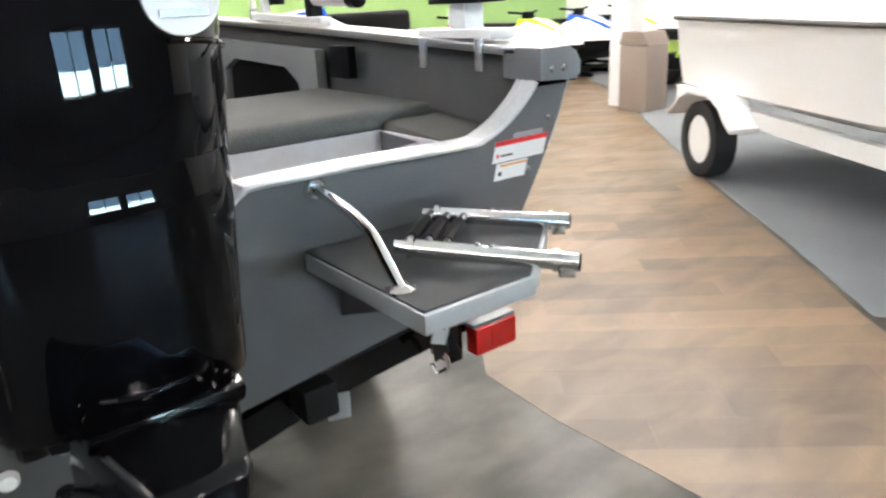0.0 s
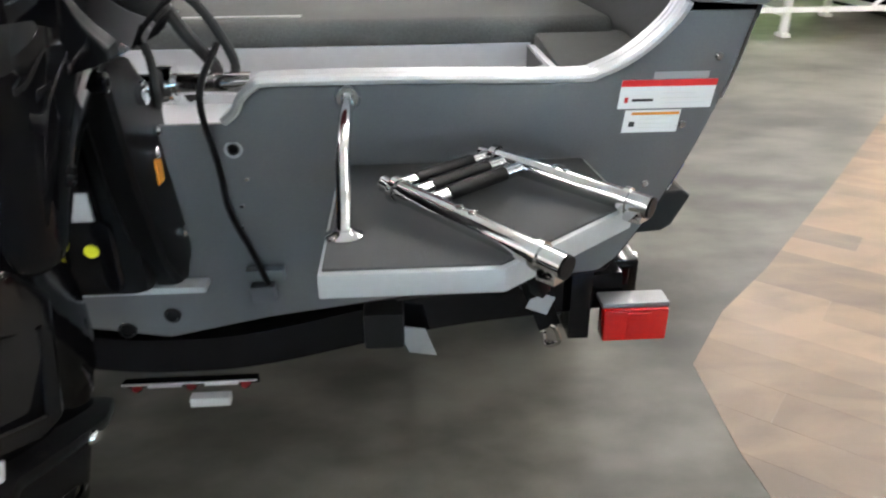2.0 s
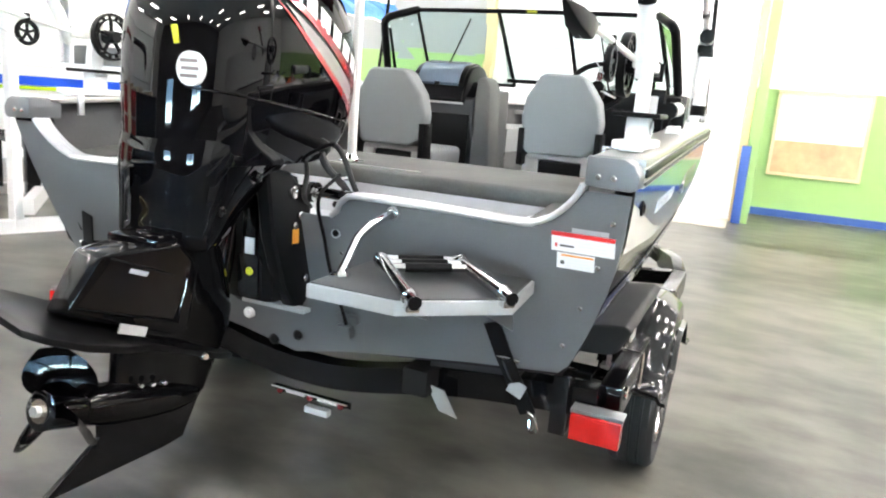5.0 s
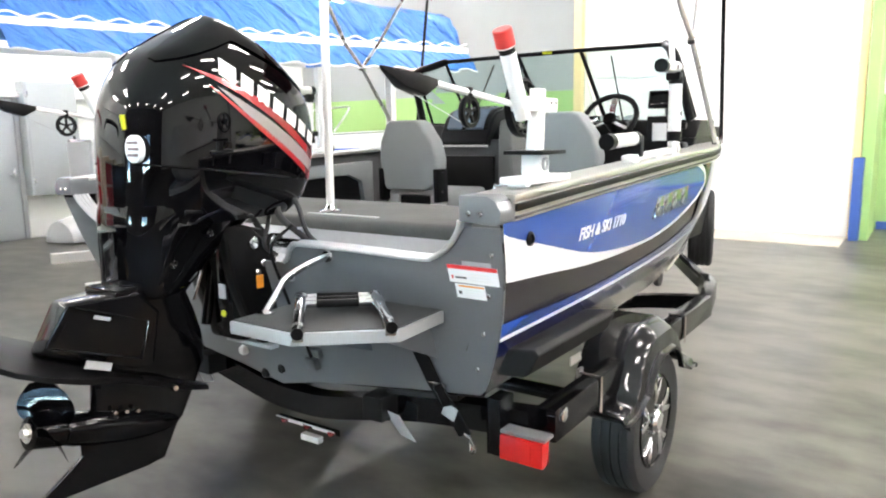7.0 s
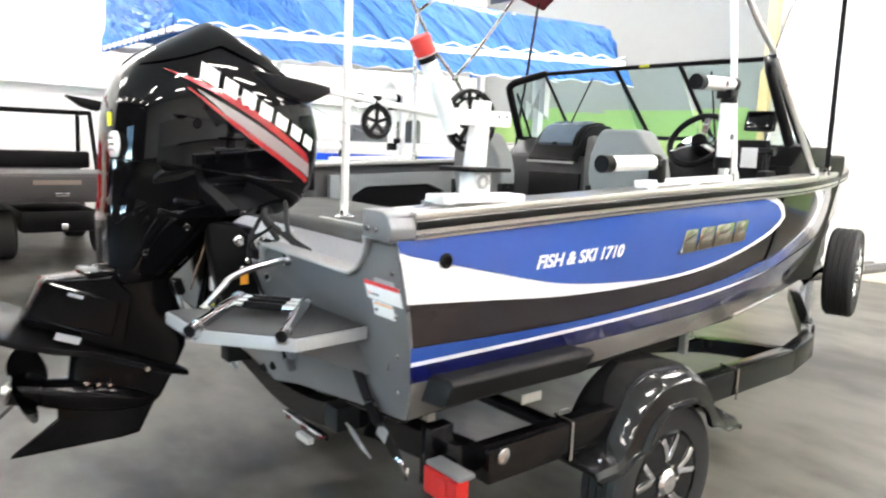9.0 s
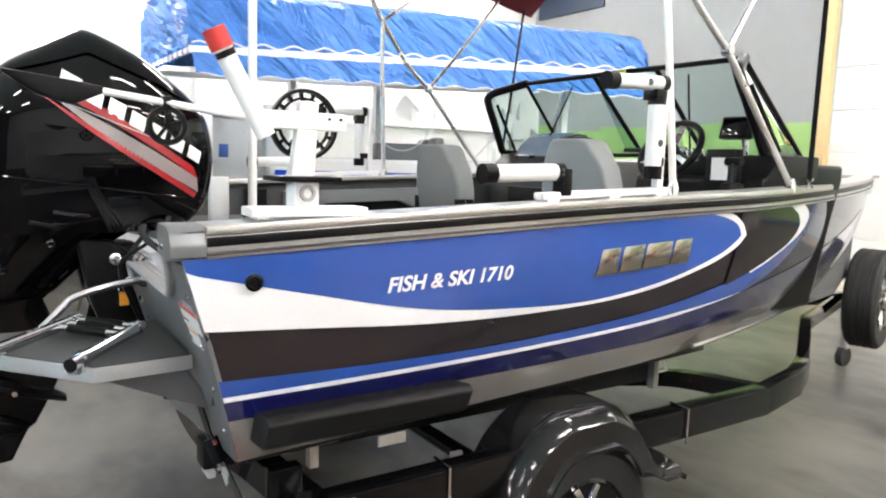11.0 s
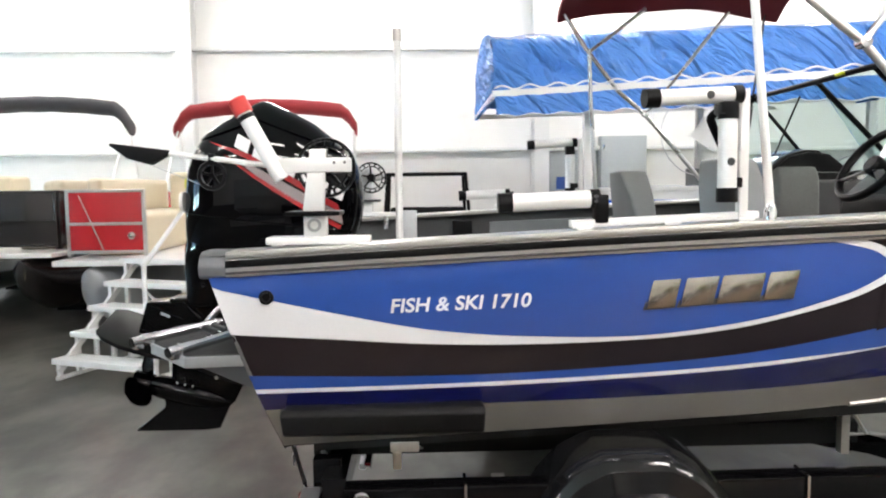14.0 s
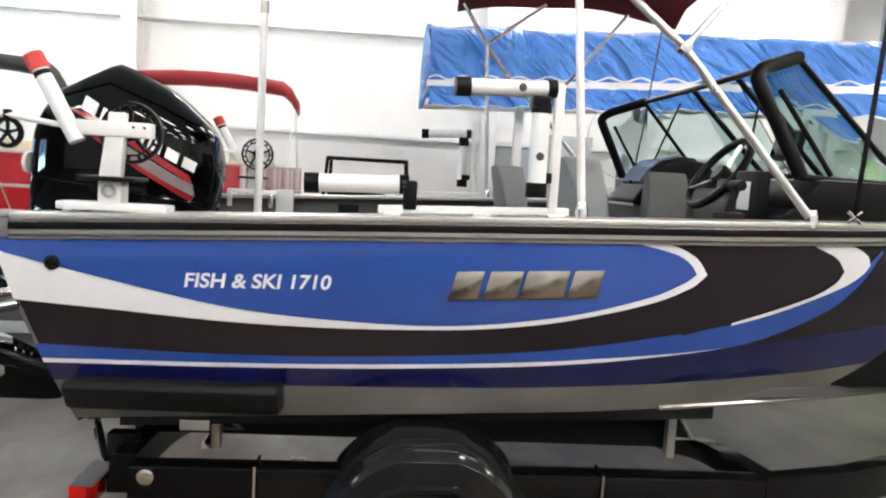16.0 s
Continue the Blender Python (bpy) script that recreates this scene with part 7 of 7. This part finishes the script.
part("rub_strip", tube([wp(4.3 * k / 15, -(1.12 * (1 - max(0.0, (k / 15 - 0.5) / 0.5) ** 2.2) + 0.02) * 1.02 - 0.005, 1.21) for k in range(12)], 0.018, 8), M_DARKPATCH, wb, "dark rub strip")
part("rub_strip", tube([wp(-0.01, -1.13, 1.21), wp(-0.01, 1.13, 1.21)], 0.018, 8), M_DARKPATCH, wb)
part("drain", box(wp(-0.012, -0.6, 1.12), (0.02, 0.12, 0.02), 0.004), M_PLATEDGE, wb)
tr = thing("boat_trailer", (5.6, 2.3, 0.0), "pale galvanised trailer under the white boat", "trailer")
for v in (-0.96, 0.96):
    part("side_rail", tube([wp(-0.25, v, 0.56), wp(0.9, v, 0.50), wp(2.8, v, 0.48), wp(4.5, v * 0.2, 0.48)], 0.05, flat=(0.07, 0.12)), M_WHITEALU, tr, "pale box rail")
part("cross_rail", tube([wp(-0.2, -0.85, 0.56), wp(-0.2, 0.85, 0.56)], 0.05, flat=(0.07, 0.10)), M_WHITEALU, tr)
for u, v in ((0.62, -1.12), (0.62, 1.12)):
    p = Vector(wp(u, v, 0.30))
    ang = math.atan2(axis_b.y, axis_b.x) - math.pi / 2
    w = lathe([(0.19, -0.085), (0.25, -0.10), (0.295, -0.085), (0.302, 0), (0.295, 0.085), (0.25, 0.10), (0.19, 0.085)], (0, 0, 0), "x", 32, True)
    bmesh.ops.transform(w, matrix=Matrix.Translation(p) @ Matrix.Rotation(ang, 4, "Z"), verts=w.verts)
    ty = part("tyre", w, M_RUBBER, tr, "black trailer tyre")
    w = lathe([(0.19, -0.07), (0.17, -0.04), (0.10, -0.03), (0.06, -0.06), (0.06, 0.06), (0.10, 0.03), (0.17, 0.04), (0.19, 0.07)], (0, 0, 0), "x", 28)
    bmesh.ops.transform(w, matrix=Matrix.Translation(p) @ Matrix.Rotation(ang, 4, "Z"), verts=w.verts)
    part("rim", w, M_WHITEALU, ty, "white steel rim")
for v in (-1.12, 1.12):
    prof = [(0.10, 0.46), (0.2, 0.52), (0.3, 0.62), (0.45, 0.68), (0.80, 0.68), (0.95, 0.62), (1.05, 0.52), (1.15, 0.46)]
    part("fender", soften(loft([[wp(u, v - 0.12, z), wp(u, v + 0.12, z), wp(u, v + 0.12, z - 0.035), wp(u, v - 0.12, z - 0.035)] for u, z in prof]), 0.01), M_WHITEGEL, tr, "white fender")

# column with a taupe box beside it
cb = whole("wall_column", box((7.57, 5.02, ZC / 2), (0.30, 0.30, ZC), 0.01), M_WALLTRIM, "white square column at the aisle", "column", kind="structure")
part("column_boards", join(*[box((7.58, 4.86, 1.55 + 0.14 * k), (0.2, 0.02, 0.09)) for k in range(8)]), M_WHITE, cb, "stacked pale notices")
bn = thing("waste_bin", (7.39, 4.60, 0.0), "taupe laminate bin cabinet beside the column", "bin")
part("bin_body", box((7.39, 4.60, 0.40), (0.42, 0.42, 0.80), 0.015), M_BROWNBOX, bn)
part("bin_top", prism([(4.38, 0.805), (4.82, 0.805), (4.77, 0.96), (4.47, 0.96)], "x", 7.17, 7.61, 0.01), M_BROWNBOX, bn)


# ---- personal watercraft ----
def watercraft(x, y, turn, deck, accent, z=0.13, name="personal_watercraft", stand=True):
    e = thing(name, (x, y, 0.0), "white and coloured personal watercraft on a low stand", "watercraft", "personal watercraft")
    m = Matrix.Translation((x, y, 0)) @ Matrix.Rotation(radians(turn), 4, "Z")

    def put(n, bm, mat, lab="", ang=45):
        bmesh.ops.transform(bm, matrix=m, verts=bm.verts)
        return part(n, bm, mat, e, lab, ang)
    rows = []
    for k in range(13):
        u = k / 12
        w = 0.55 * (1 - max(0, (u - 0.4) / 0.6) ** 2.4) + 0.02
        rows.append([(a * w, -1.5 + 3.1 * u, zz) for a, zz in ((-1, z + 0.42 + 0.1 * u), (-0.95, z + 0.22 + 0.1 * u + 0.15 * u ** 3), (-0.55, z + 0.08 + 0.40 * u ** 3), (0, z + 0.40 * u ** 3), (0.55, z + 0.08 + 0.40 * u ** 3), (0.95, z + 0.22 + 0.1 * u + 0.15 * u ** 3), (1, z + 0.42 + 0.1 * u))])
    put("lower_hull", loft(rows), M_BLACK, "dark lower hull")
    rows = []
    for k in range(13):
        u = k / 12
        w = 0.53 * (1 - max(0, (u - 0.4) / 0.6) ** 2.4) + 0.015
        hh = 0.16 + 0.30 * math.exp(-((u - 0.68) / 0.18) ** 2)
        rows.append([(a * w, -1.5 + 3.08 * u, z + 0.42 + 0.1 * u + h * hh) for a, h in ((-1, 0), (-0.92, 0.5), (-0.45, 0.9), (0, 1), (0.45, 0.9), (0.92, 0.5), (1, 0))])
    put("top_deck", loft(rows), deck, "coloured top deck")
    put("hood", loft([[(a * w, y0, z + 0.62 + h) for a, h in ((-1, 0), (-0.6, hh), (0.6, hh), (1, 0))] for y0, w, hh in ((0.35, 0.34, 0.33), (0.75, 0.33, 0.28), (1.2, 0.20, 0.12), (1.45, 0.08, 0.03))]), accent, "coloured hood")
    put("saddle", soften(box((0, -0.45, z + 0.72), (0.34, 1.3, 0.30), 0.09, None, 4), 0), M_BLACK, "black saddle")
    put("handlebar", join(tube([(-0.36, 0.28, z + 1.05), (-0.1, 0.36, z + 1.02), (0.1, 0.36, z + 1.02), (0.36, 0.28, z + 1.05)], 0.02, 8), box((0, 0.4, z + 0.98), (0.18, 0.16, 0.14), 0.04)), M_BLACK)
    for c, q in () if not stand else (((0, -0.8, z / 2 + 0.02), (0.9, 0.08, z)), ((0, 0.7, z / 2 + 0.04), (0.9, 0.08, z)), ((-0.4, 0, 0.05), (0.06, 2.2, 0.06)), ((0.4, 0, 0.05), (0.06, 2.2, 0.06))):
        put("stand_bar", box(c, q), M_TRAILER, "black stand")
    return e


watercraft(7.4, 8.6, 176, M_ORANGEGEL, M_REDPANEL)
watercraft(8.8, 8.55, -176, M_WHITEGEL, M_LIME)
watercraft(10.15, 8.6, 180, M_WHITEGEL, M_BLUEGEL)
watercraft(11.5, 8.6, 177, M_WHITEGEL, M_LIME)


# lime quad bike behind the bin
qb = thing("quad_bike", (9.2, 5.2, 0.0), "lime green quad bike with black tyres", "quad bike")
for dx, dy in ((-0.42, -0.55), (0.42, -0.55), (-0.42, 0.6), (0.42, 0.6)):
    ty = part("tyre", lathe([(0.15, -0.11), (0.24, -0.13), (0.30, -0.10), (0.31, 0), (0.30, 0.10), (0.24, 0.13), (0.15, 0.11)], (9.2 + dx, 5.2 + dy, 0.31), "x", 28, True), M_RUBBER, qb, "black knobbly tyre")
    part("rim", lathe([(0.15, -0.08), (0.10, -0.05), (0.04, -0.09), (0.04, 0.09), (0.10, 0.05), (0.15, 0.08)], (9.2 + dx, 5.2 + dy, 0.31), "x", 20), M_DARKPATCH, ty)
part("chassis", box((9.2, 5.2, 0.42), (0.42, 1.2, 0.24), 0.05), M_BLACK, qb)
for dy in (-0.55, 0.6):
    part("fender", loft([[(8.62, 5.2 + dy + u, z), (9.78, 5.2 + dy + u, z), (9.78, 5.2 + dy + u, z + 0.04), (8.62, 5.2 + dy + u, z + 0.04)] for u, z in ((-0.36, 0.52), (-0.26, 0.66), (0.0, 0.72), (0.26, 0.66), (0.36, 0.52))]), M_LIME, qb, "lime green fender")
    part("carrier", join(*[tube([(9.2 - 0.4, 5.2 + dy + q, 0.80), (9.2 + 0.4, 5.2 + dy + q, 0.80)], 0.012, 8) for q in (-0.2, 0, 0.2)] + [tube([(9.2 + q, 5.2 + dy - 0.22, 0.79), (9.2 + q, 5.2 + dy + 0.22, 0.79)], 0.012, 8) for q in (-0.4, 0.4)]), M_BLACK, qb, "black tube carrier")
part("saddle", box((9.2, 5.35, 0.80), (0.30, 0.75, 0.16), 0.06, None, 4), M_BLACK, qb, "black saddle")
part("handlebar", tube([(8.85, 4.95, 1.02), (9.1, 4.85, 0.98), (9.3, 4.85, 0.98), (9.55, 4.95, 1.02)], 0.016, 8), M_BLACK, qb)
part("steering_post", tube([(9.2, 4.72, 0.60), (9.2, 4.85, 0.98)], 0.025, 8), M_BLACK, qb)


# white rack with a watercraft on it
rk = thing("storage_rack", (3.50, 7.1, 0.0), "white steel tube rack holding a watercraft", "rack")
for x, y, top in ((3.50, 7.1, 1.33), (3.43, 8.6, 0.62), (4.95, 7.1, 1.0), (6.3, 7.05, 1.33), (4.95, 8.6, 0.62), (6.3, 8.6, 0.62)):
    part("rack_post", tube([(x, y, 0.0), (x, y, top)], 0.04, flat=(0.07, 0.07)), M_WHITEALU, rk)
    part("rack_foot", tube([(x, y - 0.09, 0.02), (x, y + 0.09, 0.02)], 0.03, flat=(0.09, 0.04)), M_WHITEALU, rk)
for y in (7.05, 8.6):
    for z in (0.30, 0.44):
        part("rack_rail", tube([(3.5, y, z), (6.3, y, z)], 0.03, flat=(0.055, 0.055)), M_WHITEALU, rk)
    for x, d in ((3.53, 0.42), (4.95, -0.42), (6.3, -0.42)):
        part("rack_brace", tube([(x, y, 0.62), (x + d, y, 0.30)], 0.022, 8), M_WHITEALU, rk)
for x in (3.52, 4.95, 6.3):
    for z in (0.25, 0.445):
        part("rack_beam", tube([(x, 7.05, z), (x, 8.6, z)], 0.03, flat=(0.055, 0.055)), M_WHITEALU, rk)
part("rack_brace", tube([(3.50, 7.1, 0.95), (3.52, 7.75, 0.45)], 0.022, 8), M_WHITEALU, rk)
part("rack_brace", tube([(3.50, 7.1, 0.06), (3.52, 8.55, 0.4)], 0.022, 8), M_WHITEALU, rk)
watercraft(4.95, 7.8, 92, M_WHITEGEL, M_BLUEGEL, 0.47, stand=False)

# framed map on the far wall
pm = thing("framed_map", (2.145, YN - 0.02, 1.35), "wood-framed wall map, tan below and pale above", "framed map")
part("frame", join(box((2.145, YN - 0.035, 0.70), (1.36, 0.05, 0.05)), box((2.145, YN - 0.035, 2.01), (1.36, 0.05, 0.05)), box((1.49, YN - 0.035, 1.355), (0.05, 0.05, 1.26)), box((2.80, YN - 0.035, 1.355), (0.05, 0.05, 1.26))), M_WOODFRAME, pm)
part("print_lower", box((2.145, YN - 0.022, 0.98), (1.26, 0.02, 0.52)), M_MAPSAND, pm)
part("print_upper", box((2.145, YN - 0.02, 1.61), (1.26, 0.02, 0.75)), M_MAPPALE, pm)

# ---- planks of the aisle, clipped to its outline ----
def clipped(shape, u0, u1, v0, v1):
    """The part of an outline inside a rectangle."""
    for axis, lim, sign in ((0, u0, 1), (0, u1, -1), (1, v0, 1), (1, v1, -1)):
        out = []
        for i, p in enumerate(shape):
            q = shape[i - 1]
            dp, dq = (p[axis] - lim) * sign, (q[axis] - lim) * sign
            if (dp >= 0) != (dq >= 0):
                t = dq / (dq - dp)
                out.append((q[0] + (p[0] - q[0]) * t, q[1] + (p[1] - q[1]) * t))
            if dp >= 0:
                out.append(p)
        shape = out
        if len(shape) < 3:
            return []
    return shape


ca, sa = math.cos(radians(40)), math.sin(radians(40))
turned = [(x * ca - y * sa, x * sa + y * ca) for x, y in aisle]
lo_u, hi_u = min(p[0] for p in turned), max(p[0] for p in turned)
lo_v, hi_v = min(p[1] for p in turned), max(p[1] for p in turned)
row, v = 0, lo_v
while v < hi_v:
    u = lo_u - (0.0, 0.62, 0.31, 0.9)[row % 4]
    while u < hi_u:
        cut = clipped(turned, u + 0.0003, u + 1.2197, v + 0.0003, v + 0.1797)
        if len(cut) > 2:
            flat = [(x * ca + y * sa, -x * sa + y * ca) for x, y in cut]
            bm = bmesh.new()
            top = [bm.verts.new((x, y, 0.0018)) for x, y in flat]
            low = [bm.verts.new((x, y, 0.001)) for x, y in flat]
            bm.faces.new(top)
            for i in range(len(top)):
                bm.faces.new((top[i - 1], low[i - 1], low[i], top[i]))
            part("plank", bm, M_PLANK, floor_cover)
        u += 1.22
    v += 0.18
    row += 1
